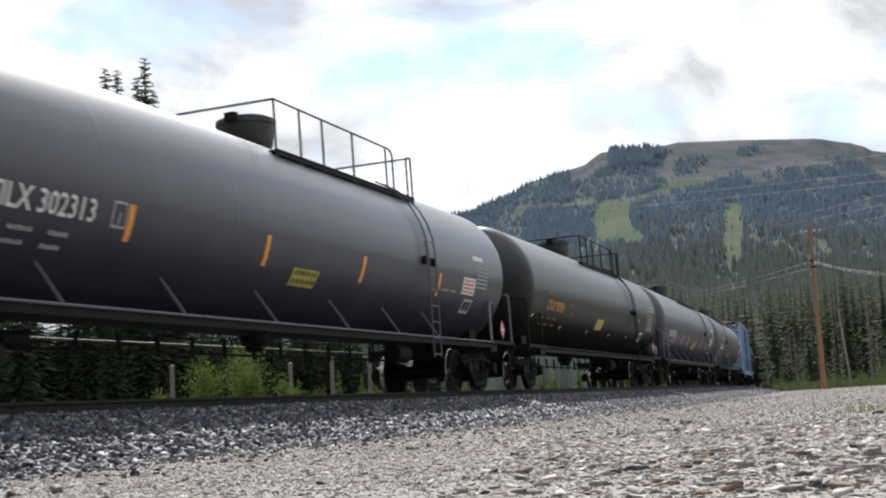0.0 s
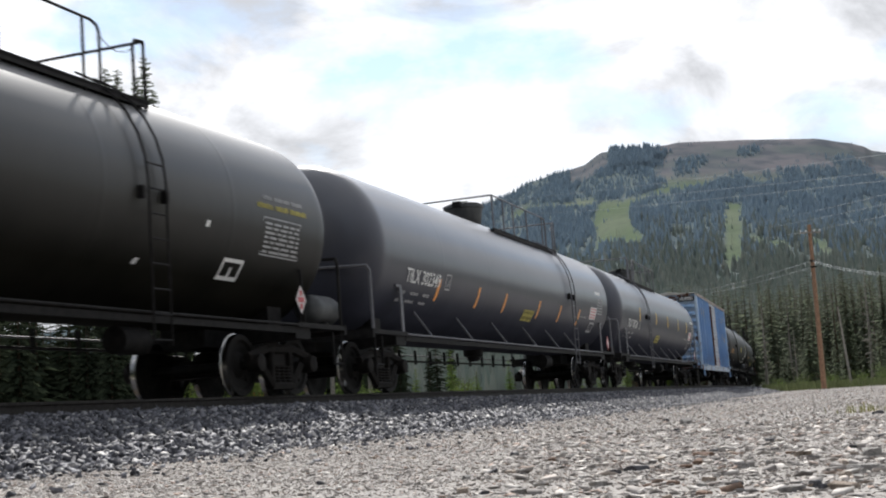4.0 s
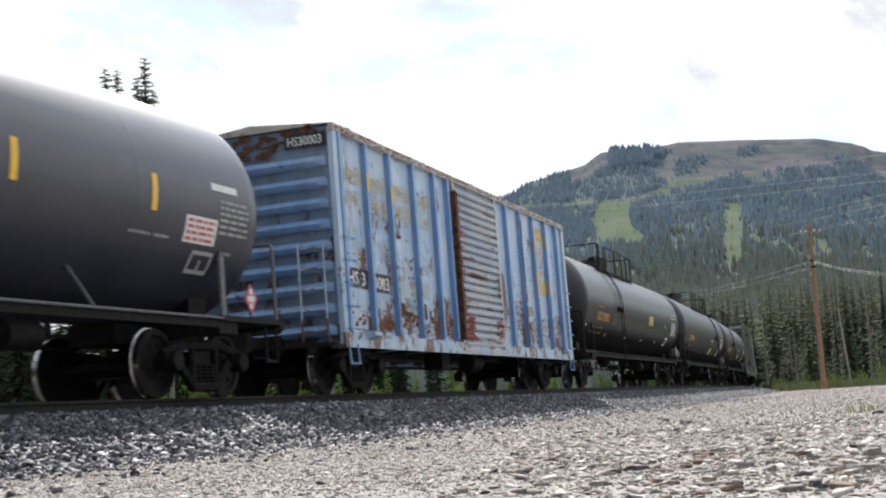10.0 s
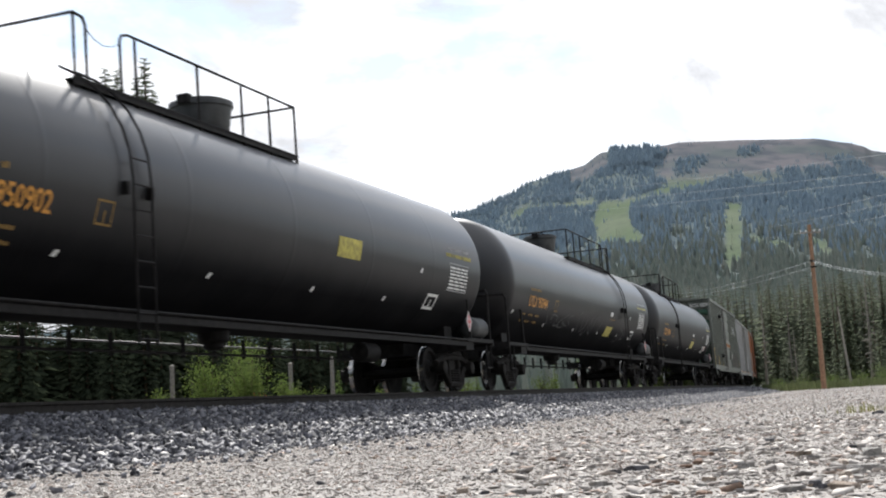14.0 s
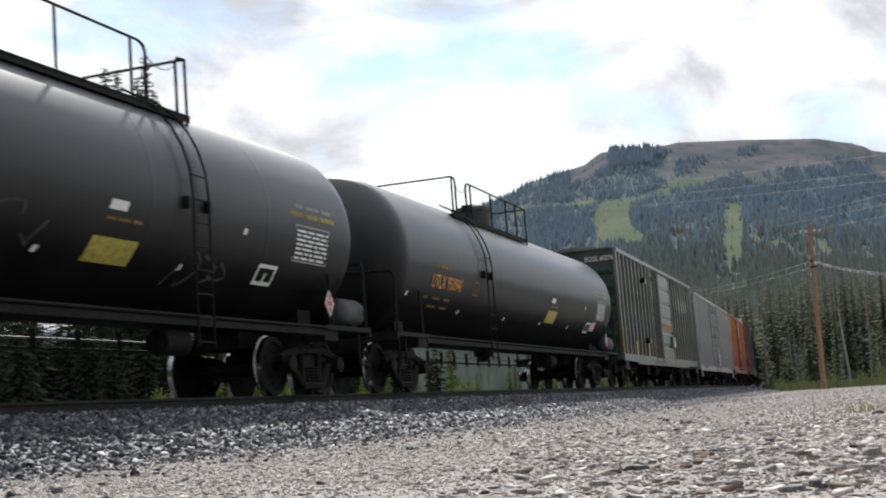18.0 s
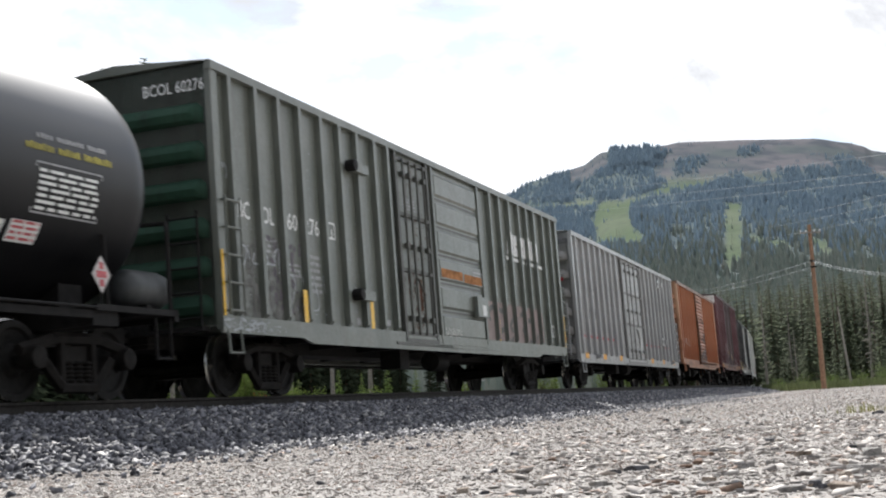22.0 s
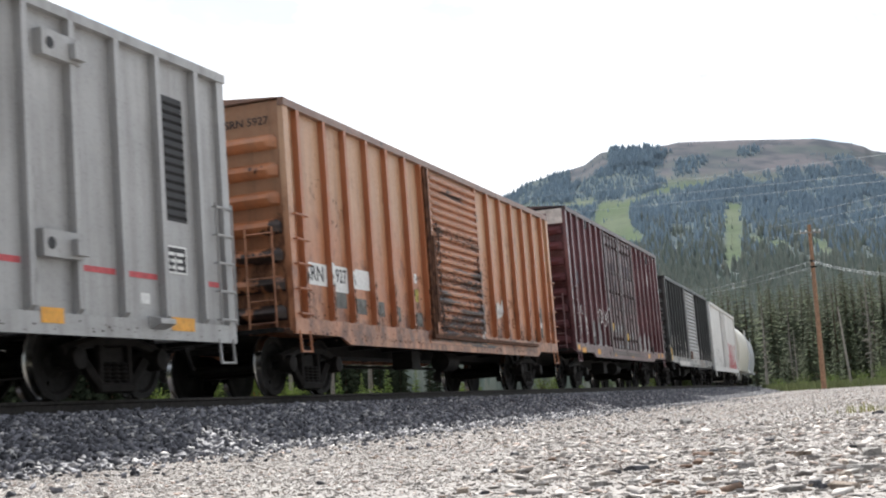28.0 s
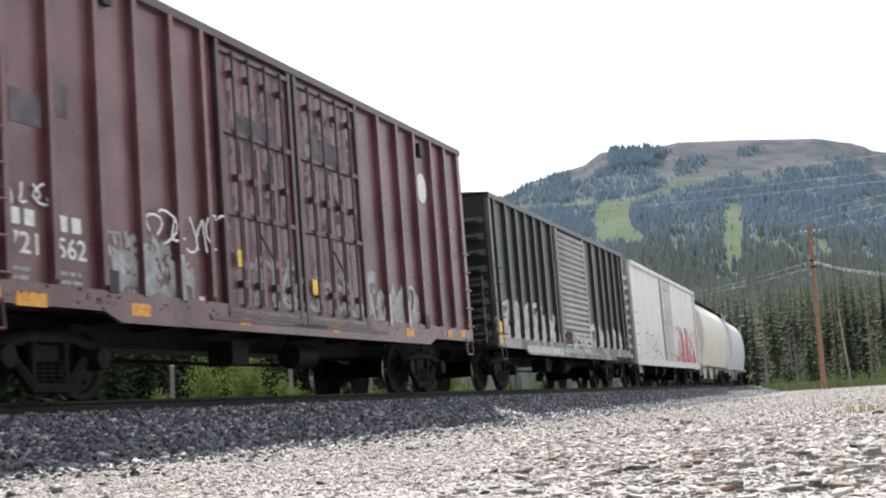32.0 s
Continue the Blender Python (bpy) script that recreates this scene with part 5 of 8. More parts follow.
def silver_marks():
    h = (215.9 - 196.75) / 2
    for w, x, z, n in (("PB", 1.56, 2.64, 0.50), ("RX", 2.40, 2.64, 0.50), ("200", 1.50, 2.02, 0.62), ("608", 2.36, 2.02, 0.62)):
        lettered(silver, w, 0.29, -h + x, z, M_DARKGREYMARK, width=n)
    lettered(silver, "PBRX 200608", 0.15, -0.45, 4.06, M_DARKGREYMARK, y=-h - 0.012, width=0.95, end=True)
    posts = [0.02, 0.52, 1.42, 2.27, 3.12, 3.97, 4.82, 5.67]
    for a, b in list(zip(posts, posts[1:])) + [(11.3, 12.13), (12.13, 13.03), (13.03, 13.88), (13.88, 14.78), (15.63, 16.53), (16.53, 17.43), (18.38, 19.0)]:
        rect(silver, h, "red_line", M_REDLINE, a + 0.09, b - 0.09, 1.43, 1.50)
    for x, w in ((0.62, 0.5), (3.2, 0.5), (5.9, 0.45), (12.2, 0.5), (14.9, 0.4), (17.5, 0.55)):
        rect(silver, h, "orange_label", M_ORANGELABEL, x, x + w, 0.80, 0.97, y=-1.503)
    rect(silver, h, "tag_panel", M_BLACKMARK, 17.52, 18.04, 1.56, 1.88)
    data_block(silver, M_WHITEMARK, -h + 17.55, -h + 18.0, 1.60, 1.86, 3, 3, 4, y=-1.428)
    outline(silver, M_WHITEMARK, -h + 17.50, -h + 18.06, 1.54, 1.90, y=-1.429, w=0.025)
    rect(silver, h, "white_label", M_WHITEMARK, 16.95, 17.15, 1.12, 1.25)
    part("grille", Kit().box(-h + 17.52, -h + 18.12, -1.426, -1.36, 2.22, 3.86), M_BLACKMARK, silver, "black ventilation grille")
    k = Kit()
    for i in range(14):
        k.box(-h + 17.52, -h + 18.12, -1.432, -1.426, 2.26 + i * 0.114, 2.30 + i * 0.114)
    part("grille_slat", k, M_IRON, silver)
    for x, z in ((15.05, 3.78), (14.95, 1.52)):
        b = part("bracket", Kit().box(-h + x, -h + x + 0.72, -1.54, -1.42, z, z + 0.30), M_SILVER, silver)
        part("bracket_hole", Kit().lathe([(-1.545, 0.07), (-1.53, 0.07)], "y", (-h + x + 0.14, 0, z + 0.15), 14), M_BLACKMARK, b)
        part("bracket_roller", Kit().box(-h + x + 0.5, -h + x + 0.72, -1.62, -1.50, z + 0.04, z + 0.22), M_SILVER, b)
    for x in (2.1, 17.0):
        part("jack_pad", Kit().prism_x([(-1.50, 0.80), (-1.66, 0.86), (-1.66, 0.92), (-1.50, 0.96)], -h + x, -h + x + 0.35), M_SILVER, silver)
    data_block(silver, M_DARKGREYMARK, -h + 1.6, -h + 2.0, 1.62, 1.8, 2, 3, 3)
    data_block(silver, M_DARKGREYMARK, -h + 2.4, -h + 2.8, 1.62, 1.8, 2, 3, 4)
    outline(silver, M_DARKGREYMARK, -h + 2.42, -h + 2.70, 1.10, 1.35)
    # shade beside each post, put on as darker silver flecks
    for i, x in enumerate((0.52, 1.42, 2.27, 3.12, 3.97, 4.82, 5.67, 6.57, 12.13, 13.03, 13.88, 14.78, 15.63, 16.53, 17.43, 18.38)):
        stain(silver, M_SILVER_END, -h + x + 0.055, -h + x + 0.20, 0.95, 4.2, 30, 720 + i, wide=0.15, size=0.10)
    stain(silver, M_SOOT, -h + 7.7, -h + 11.1, 0.9, 1.8, 40, 740, y=-1.4625, wide=0.6, size=0.05)
    stain(silver, M_SILVER_GRIME_SHADE, -h + 7.7, -h + 11.1, 0.9, 4.1, 80, 741, y=-1.4622, wide=0.3, size=0.09)
    stain(silver, M_SOOT, -h + 0.3, h - 0.3, 0.70, 0.86, 70, 742, y=-1.503, wide=3.0, size=0.04)
    for z in (1.3, 3.0):
        part("red_reflector", Kit().box(-h - 0.11, -h - 0.10, -1.20, -1.0, z, z + 0.10), M_RED, silver)
    part("door_chain", Kit().rod([(-h + 9.5, -1.58, 2.0), (-h + 9.7, -1.6, 1.6), (-h + 9.5, -1.6, 1.2), (-h + 9.9, -1.6, 1.0)], 0.02), M_WHITEMARK, silver)


def orange_marks():
    h = (233.6 - 217.75) / 2
    rect(orange, h, "paint_patch", M_WHITEMARK, 0.55, 1.42, 1.68, 2.03)
    rect(orange, h, "paint_patch", M_WHITEMARK, 1.54, 2.27, 1.62, 2.05)
    rect(orange, h, "paint_patch", M_WHITEMARK, 2.39, 3.22, 1.72, 2.06)
    on_posts(orange, h, (1.48, 2.33), 1.70, 2.06, M_WHITEMARK)
    lettered(orange, "SRN", 0.24, -h + 0.62, 1.75, M_BLACKMARK, y=-1.430, width=0.66)
    lettered(orange, "5927", 0.22, -h + 1.63, 1.78, M_BLACKMARK, y=-1.430, width=0.58)
    lettered(orange, "SRN 5927", 0.12, -0.50, 4.12, M_BLACKMARK, y=-h - 0.012, width=0.75, end=True)
    for x, w, z in ((1.55, 0.62, 1.36), (2.42, 0.6, 1.30), (3.4, 0.45, 1.30), (4.35, 0.3, 1.25), (5.3, 0.5, 1.20)):
        rect(orange, h, "patch_plate", M_GREYPAINT, x, x + w, z, z + 0.26)
    rect(orange, h, "paper_tag", M_WHITEMARK, 5.45, 5.62, 2.02, 2.2)
    rect(orange, h, "paper_tag", M_HAZ, 5.42, 5.66, 1.66, 1.90)
    rect(orange, h, "grey_panel", M_GREYPAINT, 14.30, 14.75, 1.25, 2.0)
    rect(orange, h, "white_label", M_WHITEMARK, 14.36, 14.70, 1.50, 1.62, y=-1.428)
    scrawl(orange, M_OFFWHITE, -h + 10.5, -h + 11.3, 1.50, 2.10, 5, 31, w=0.09)
    scrawl(orange, M_OFFWHITE, -h + 10.7, -h + 11.2, 1.60, 1.95, 5, 33, w=0.06)
    for wd, x, z in (("ON", 11.75, 1.85), ("E", 12.0, 1.4), ("SE", 9.75, 1.4), ("CO", 9.75, 1.85), ("S", 10.6, 1.4)):
        lettered(orange, wd, 0.22, -h + x, z, M_FADED, width=0.2 * len(wd))
    part("door_latch", Kit().box(-h + 6.28, -h + 6.40, -1.60, -1.50, 1.3, 3.0), M_RUSTPLATE, orange, "rusty door post")
    # scorched bands across the door, soot at the sill and down the posts
    for i, (z0, z1, c) in enumerate(((3.02, 3.22, 46), (2.62, 2.72, 14), (2.05, 2.32, 60), (1.52, 1.80, 34), (1.02, 1.52, 130))):
        stain(orange, M_RUSTPLATE, -h + 6.6, -h + 9.45, z0 - 0.06, z1 + 0.06, c, 410 + i, y=-1.535, wide=6.0, size=0.07)
        stain(orange, M_SOOT, -h + 6.6, -h + 9.45, z0, z1, c, 400 + i, y=-1.536, wide=6.0, size=0.05)
    stain(orange, M_SOOT, -h + 6.58, -h + 6.85, 1.1, 3.3, 50, 406, y=-1.536, wide=0.6, size=0.10)
    stain(orange, M_SOOT, -h + 9.15, -h + 9.45, 1.0, 3.0, 40, 407, y=-1.536, wide=0.6, size=0.08)
    stain(orange, M_OFFWHITE, -h + 9.15, -h + 9.5, 1.02, 1.22, 12, 408, y=-1.538, wide=1.0, size=0.07)
    for i, (a, b, z0, z1, c, wd) in enumerate(((11.2, 11.36, 1.6, 2.5, 16, 0.4), (12.16, 12.3, 1.5, 2.6, 20, 0.4), (12.5, 12.95, 1.0, 1.35, 26, 1.0), (13.3, 13.5, 1.1, 2.1, 14, 0.4), (13.9, 14.3, 1.0, 1.45, 26, 0.8), (9.8, 10.35, 1.1, 2.9, 24, 0.5),
                                               (10.6, 11.2, 1.0, 1.45, 24, 1.2), (0.6, 1.4, 2.6, 3.6, 5, 0.4), (1.55, 2.3, 2.3, 3.2, 5, 0.4), (2.4, 5.1, 1.0, 1.5, 30, 0.8), (0.1, 1.45, 1.0, 1.6, 16, 0.8), (5.25, 6.0, 1.0, 2.2, 30, 0.5), (11.5, 14.0, 2.6, 3.6, 5, 0.6), (14.3, 15.1, 1.0, 1.3, 14, 1.0))):
        stain(orange, M_SOOT if i % 3 else M_RUSTPLATE, -h + a, -h + b, z0, z1, c, 420 + i, wide=wd, size=0.055)
    for i, x in enumerate((0.48, 1.48, 2.33, 3.28, 4.23, 5.18, 6.05, 10.43, 11.4, 12.33, 13.28, 14.18, 15.13)):
        stain(orange, M_SOOT, -h + x - 0.054, -h + x + 0.054, 1.02, 1.9, 12, 440 + i, y=-1.5215, wide=0.4, size=0.06)
    stain(orange, M_SOOT, -h + 0.4, h - 0.4, 0.80, 1.0, 90, 460, y=-1.503, wide=2.0, size=0.05)
    for x in (6.10, 6.24):
        part("door_pipe", Kit().bar((-h + x, -1.55, 0.96), (-h + x, -1.55, 4.34), 0.035, 8), M_RUSTPLATE, orange, "rusty upright pipe beside the door")
    part("door_bar", Kit().box(-h + 6.0, -h + 13.6, -1.60, -1.53, 0.98, 1.05), M_RUSTPLATE, orange)


def maroon_marks():
    h = (251.6 - 235.8) / 2
    # the owner's initials as plain blocks, the number as it reads
    for x in (0.74, 0.99, 1.58, 1.84):
        rect(maroon, h, "initial_block", M_WHITEMARK, x, x + 0.17, 1.84, 2.02)
    lettered(maroon, "721", 0.23, -h + 0.70, 1.54, M_WHITEMARK, width=0.52)
    lettered(maroon, "562", 0.23, -h + 1.56, 1.54, M_WHITEMARK, width=0.54)
    data_block(maroon, M_DIM, -h + 0.70, -h + 1.05, 1.25, 1.44, 2, 3, 5)
    data_block(maroon, M_DIM, -h + 1.60, -h + 2.0, 1.25, 1.44, 2, 3, 6)
    outline(maroon, M_DIM, -h + 2.52, -h + 2.82, 1.65, 1.95)
    for x, z, w in ((0.15, 1.02, 0.3), (0.70, 0.96, 0.52), (2.85, 0.95, 0.42), (5.55, 0.94, 0.3), (8.6, 0.94, 0.3), (11.9, 0.98, 0.4), (15.0, 1.05, 0.3), (14.2, 1.02, 0.25)):
        rect(maroon, h, "orange_label", M_ORANGELABEL, x, x + w, z, z + 0.15, y=-1.503)
    for x, z in ((4.6, 1.15), (7.1, 1.05), (9.2, 0.98), (10.6, 1.1)):
        rect(maroon, h, "white_label", M_WHITEMARK, x, x + 0.14, z, z + 0.14)
    # pale end panel
    part("number_panel", Kit().box(-h - 0.012, -h - 0.004, -1.40, 1.40, 4.60, 5.02), M_OFFWHITE, maroon, "off-white painted band")
    part("number_ground", Kit().box(-h - 0.016, -h - 0.013, -0.95, 0.45, 4.76, 4.90), M_MAROON, maroon)
    lettered(maroon, "721562", 0.11, -0.25, 4.775, M_WHITEMARK, y=-h - 0.019, width=0.55, end=True)
    # round emblem near the far end
    k = Kit()
    n = 24
    k.add([(-h + 13.5, -1.428, 3.95)] + [(-h + 13.5 + 0.26 * math.cos(6.283 * i / n), -1.428, 3.95 + 0.30 * math.sin(6.283 * i / n)) for i in range(n)], [(0, i + 1, (i + 1) % n + 1) for i in range(n)])
    part("emblem", k, M_WHITEMARK, maroon, "round white emblem")
    scrawl(maroon, M_WHITEMARK, -h + 3.3, -h + 5.35, 1.85, 2.40, 7, 41, y=-1.50, w=0.035)
    scrawl(maroon, M_WHITEMARK, -h + 0.55, -h + 1.35, 2.08, 2.36, 5, 42, y=-1.45, w=0.03)
    scrawl(maroon, M_GREYPAINT2, -h + 2.4, -h + 4.4, 1.05, 1.75, 6, 43, w=0.20)
    scrawl(maroon, M_GREYPAINT2, -h + 10.4, -h + 12.7, 1.05, 2.0, 6, 44, w=0.22)
    scrawl(maroon, M_OFFWHITE, -h + 10.5, -h + 12.6, 1.15, 1.9, 7, 45, y=-1.430, w=0.06)
    scrawl(maroon, M_GREYPAINT2, -h + 5.8, -h + 10.0, 1.15, 1.9, 10, 46, y=-1.462, w=0.10)
    on_posts(maroon, h, (3.2, 4.07), 1.2, 1.85, M_GREYPAINT2)
    on_posts(maroon, h, (11.17, 12.1), 1.15, 1.7, M_OFFWHITE)
    stain(maroon, M_GREYPAINT2, -h + 2.45, -h + 4.5, 1.0, 1.95, 90, 500, wide=0.6, size=0.14)
    stain(maroon, M_OFFWHITE, -h + 10.3, -h + 13.0, 1.02, 1.75, 110, 501, wide=0.5, size=0.13)
    stain(maroon, M_GREYPAINT2, -h + 5.5, -h + 10.0, 1.1, 2.0, 50, 502, y=-1.462, wide=0.6, size=0.09)
    stain(maroon, M_BLUEGREY, -h + 5.6, -h + 7.3, 2.6, 4.5, 40, 503, y=-1.462, wide=0.6, size=0.16)
    stain(maroon, M_BLUEGREY, -h + 8.0, -h + 9.9, 2.6, 4.5, 40, 504, y=-1.462, wide=0.6, size=0.16)
    # darker maroon flecks stand for the shade along each post
    for i, x in enumerate((0.6, 1.42, 2.35, 3.2, 4.07, 4.87, 11.17, 12.1, 13.0, 13.95, 14.77)):
        stain(maroon, M_MAROON_DARK, -h + x + 0.055, -h + x + 0.22, 1.2, 4.9, 34, 520 + i, wide=0.18, size=0.11)
    stain(maroon, M_MAROON_DARK, -h + 5.4, -h + 10.0, 1.1, 4.8, 130, 560, y=-1.4623, wide=0.3, size=0.10)
    stain(maroon, M_SOOT, -h + 0.3, h - 0.3, 0.98, 1.2, 60, 561, y=-1.503, wide=2.0, size=0.05)
    for x, z in ((5.55, 1.75), (7.95, 1.5)):
        rect(maroon, h, "yellow_label", M_YELLOW, x, x + 0.18, z, z + 0.24, y=-1.52)
    for x, w, z in ((5.8, 1.2, 3.6), (8.3, 1.2, 3.7), (0.8, 0.55, 2.95), (1.55, 0.3, 3.15)):
        rect(maroon, h, "paint_patch", M_BLUEGREY, x, x + w, z, z + 0.38, y=-1.462 if x > 5 else -1.424)
    for x, z in ((2.52, 4.7), (2.4, 1.2), (13.3, 4.55), (12.95, 1.15)):
        part("lifting_socket", Kit().box(-h + x, -h + x + 0.2, -1.52, -1.42, z, z + 0.26), M_BLACKMARK, maroon)


def dark_marks():
    h = (269.2 - 253.5) / 2
    scrawl(dark, M_OFFWHITE, -h + 0.5, -h + 6.0, 1.0, 1.75, 12, 51, w=0.20)
    scrawl(dark, M_OFFWHITE, -h + 0.6, -h + 5.6, 1.4, 2.1, 9, 52, w=0.14)
    scrawl(dark, M_OFFWHITE, -h + 10.2, -h + 15.2, 1.0, 1.8, 10, 53, w=0.20)
    scrawl(dark, M_OFFWHITE, -h + 6.6, -h + 9.5, 1.0, 1.5, 6, 54, y=-1.53, w=0.12)
    rect(dark, h, "reflector_strip", M_YELLOW, 0.62, 0.85, 1.15, 1.6)
    rect(dark, h, "reflector_strip", M_YELLOW, 0.10, 0.30, 1.0, 1.5, y=-1.503)
    rect(dark, h, "paint_patch", M_OFFWHITE, 2.4, 6.2, 0.84, 1.02, y=-1.503)
    ps = [0.39, 1.34, 2.24, 3.09, 3.94, 4.74, 5.74]
    for i, (a, b) in enumerate(zip(ps, ps[1:])):
        rect(dark, h, "paint_patch", M_OFFWHITE, a + 0.1 + 0.1 * (i % 2), b - 0.08, 1.04, 1.45 + 0.13 * ((i * 2) % 5))
    ps = [9.9, 10.84, 11.95, 12.9, 13.9, 14.85]
    for i, (a, b) in enumerate(zip(ps, ps[1:])):
        rect(dark, h, "paint_patch", M_OFFWHITE if i % 2 else M_GREYPAINT2, a + 0.1, b - 0.15, 1.04, 1.35 + 0.12 * ((i * 3) % 4))
    on_posts(dark, h, (1.34, 2.24, 3.09, 3.94, 4.74, 5.74), 1.1, 1.45, M_OFFWHITE)
    on_posts(dark, h, (11.95, 12.9, 13.9), 1.1, 1.40, M_GREYPAINT2)
    stain(dark, M_OFFWHITE, -h + 0.4, -h + 6.2, 1.0, 1.9, 90, 650, wide=0.5, size=0.12)
    stain(dark, M_GREYPAINT2, -h + 9.8, -h + 15.3, 1.0, 1.8, 70, 651, wide=0.5, size=0.12)
    stain(dark, M_RUSTPAINT, -h + 9.7, -h + 12.0, 0.84, 1.2, 30, 652, y=-1.503, wide=1.0, size=0.08)
    rect(dark, h, "red_patch", M_RUSTPLATE, 6.5, 7.2, 1.15, 1.5, y=-1.535)


def white_marks():
    h = (288.6 - 270.6) / 2
    for x0, z0, x1, z1 in ((9.2, 0.95, 9.7, 2.3), (12.4, 0.9, 13.4, 2.4), (13.8, 0.9, 14.6, 2.0), (15.0, 0.9, 15.6, 1.8), (16.0, 0.9, 17.2, 1.6)):
        k = Kit().prism([(-h + x0, z0), (-h + x1, z0 + 0.15), (-h + (x0 + x1) / 2, z1), (-h + x0 + 0.1, z1 * 0.9)], -1.428, -1.424)
        part("graffiti", k, M_RED, white)
    stain(white, M_RED, -h + 10.0, -h + 17.4, 0.9, 2.5, 90, 700, wide=0.5, size=0.22)
    stain(white, M_SOOT, -h + 0.5, -h + 17.4, 0.75, 1.3, 90, 701, wide=0.7, size=0.10)
    scrawl(white, M_RED, -h + 9.2, -h + 12.0, 0.9, 1.2, 6, 61, w=0.10)
    scrawl(white, M_GREYPAINT, -h + 3.0, -h + 6.0, 1.2, 2.0, 4, 62, w=0.03)
    part("roof_strip", Kit().box(-h + 0.1, h - 0.1, -1.53, -1.44, 4.26, 4.38), M_WHITE, white)


M_RUSTPAINT = plain("flaking_orange_rust", (0.20, 0.085, 0.042), 0.9, 0.0, 9, 0.5)
M_SOOT = plain("scorched_black_grime", (0.045, 0.027, 0.021), 0.85, 0.0, 7, 0.6)
M_YELLOWFADE = plain("faded_yellow_paint_traces", (0.50, 0.46, 0.30), 0.8, 0.0, 8, 0.25)
M_PALEBLUE = plain("pale_blue_grey_patch", (0.42, 0.50, 0.55), 0.7, 0.0, 4, 0.15)
M_DULLRED = plain("dull_red_primer", (0.26, 0.055, 0.045), 0.85, 0.0, 7, 0.4)
M_YELLOWPAINT = paint("worn_yellow_paint", (0.62, 0.38, 0.06), (0.60, 0.42, 0.14), RUST, 0.64, 3.0, 0.2)
M_RUSTPLATE = plain("rusty_steel", (0.10, 0.05, 0.032), 0.85, 0.0, 8, 0.6)
M_PINKGREY = plain("dull_pink_cover_paint", (0.30, 0.245, 0.23), 0.8, 0.0, 3, 0.15)
M_GREYPAINT = plain("patchy_grey_paint", (0.16, 0.16, 0.15), 0.8, 0.0, 5, 0.4)
M_GREYPAINT2 = plain("silver_spray_paint", (0.33, 0.33, 0.33), 0.6, 0.0, 5, 0.4)
M_CHALK2 = plain("chalk_line", (0.42, 0.44, 0.45), 0.9, 0.0, 15, 0.4)
M_BOARD = plain("bare_orange_board", (0.33, 0.15, 0.06), 0.85, 0.0, 6, 0.5)
M_DARKGREYMARK = plain("dark_grey_lettering", (0.12, 0.12, 0.125), 0.6, 0.0, 15, 0.3)
M_REDLINE = plain("thin_red_line", (0.50, 0.08, 0.09), 0.6, 0.0, 15, 0.3)
M_ORANGELABEL = plain("orange_yellow_label", (0.72, 0.33, 0.03), 0.5, 0.0, 15, 0.2)
M_OFFWHITE = plain("worn_off_white_paint", (0.55, 0.53, 0.50), 0.7, 0.0, 6, 0.3)
M_FADED = plain("faded_brown_lettering", (0.22, 0.10, 0.05), 0.8, 0.0, 10, 0.4)
M_BLUEGREY = plain("blue_grey_scuffed_paint", (0.13, 0.115, 0.13), 0.7, 0.0, 4, 0.4)
for _marks in (blue_marks, green_marks, silver_marks, orange_marks, maroon_marks, dark_marks, white_marks):
    _marks()


def hopper_car(label, x0, x1, material):
    mid, half = (x0 + x1) / 2, (x1 - x0) / 2
    car = car_base("covered_hopper_car", label, "hopper car", mid, half - 1.9)
    sec = [(-1.30, 0.95), (-1.52, 1.9), (-1.56, 2.7), (-1.45, 3.5), (-1.10, 4.1), (-0.6, 4.32), (0.6, 4.32), (1.10, 4.1), (1.45, 3.5), (1.56, 2.7), (1.52, 1.9), (1.30, 0.95)]
    k = Kit().prism_x(sec, -half + 1.0, half - 1.0)
    part("body", k, material, car, smooth=True, bevel=0.05)
    k = Kit()
    for i in range(4):
        x = -half + 2.6 + i * (2 * half - 5.2) / 3
        k.prism([(x - 1.3, 1.0), (x + 1.3, 1.0), (x + 0.35, 0.35), (x - 0.35, 0.35)], -0.9, 0.9)
    part("discharge_chute", k, material, car)
    k = Kit().box(-half + 0.2, half - 0.2, -0.55, 0.55, 4.32, 4.46)
    k.box(-half + 0.1, half - 0.1, -1.0, -0.6, 4.36, 4.42)
    k.box(-half + 0.1, half - 0.1, 0.6, 1.0, 4.36, 4.42)
    part("roof_walk", k, M_IRON, car)
    k = Kit().box(-half, half, -0.35, 0.35, 0.75, 1.05)
    for sx in (-1, 1):
        k.box(min(sx * half, sx * (half - 1.2)), max(sx * half, sx * (half - 1.2)), -1.45, 1.45, 0.9, 1.05)
        for y in (-1.3, 1.3):
            k.bar((sx * (half - 0.1), y, 1.0), (sx * (half - 0.1), y, 4.3), 0.03, 5)
            k.bar((sx * (half - 0.1), y, 1.0), (sx * (half - 1.1), y, 2.4), 0.05, 5)
    part("end_frame", k, material, car)
    couplers(car, half, 0.8)
    return car


cream = hopper_car("cream covered hopper car with rounded sides", 290.2, 306.4, M_CREAM)
pale = hopper_car("pale grey covered hopper car", 308.2, 324.4, M_PALE)

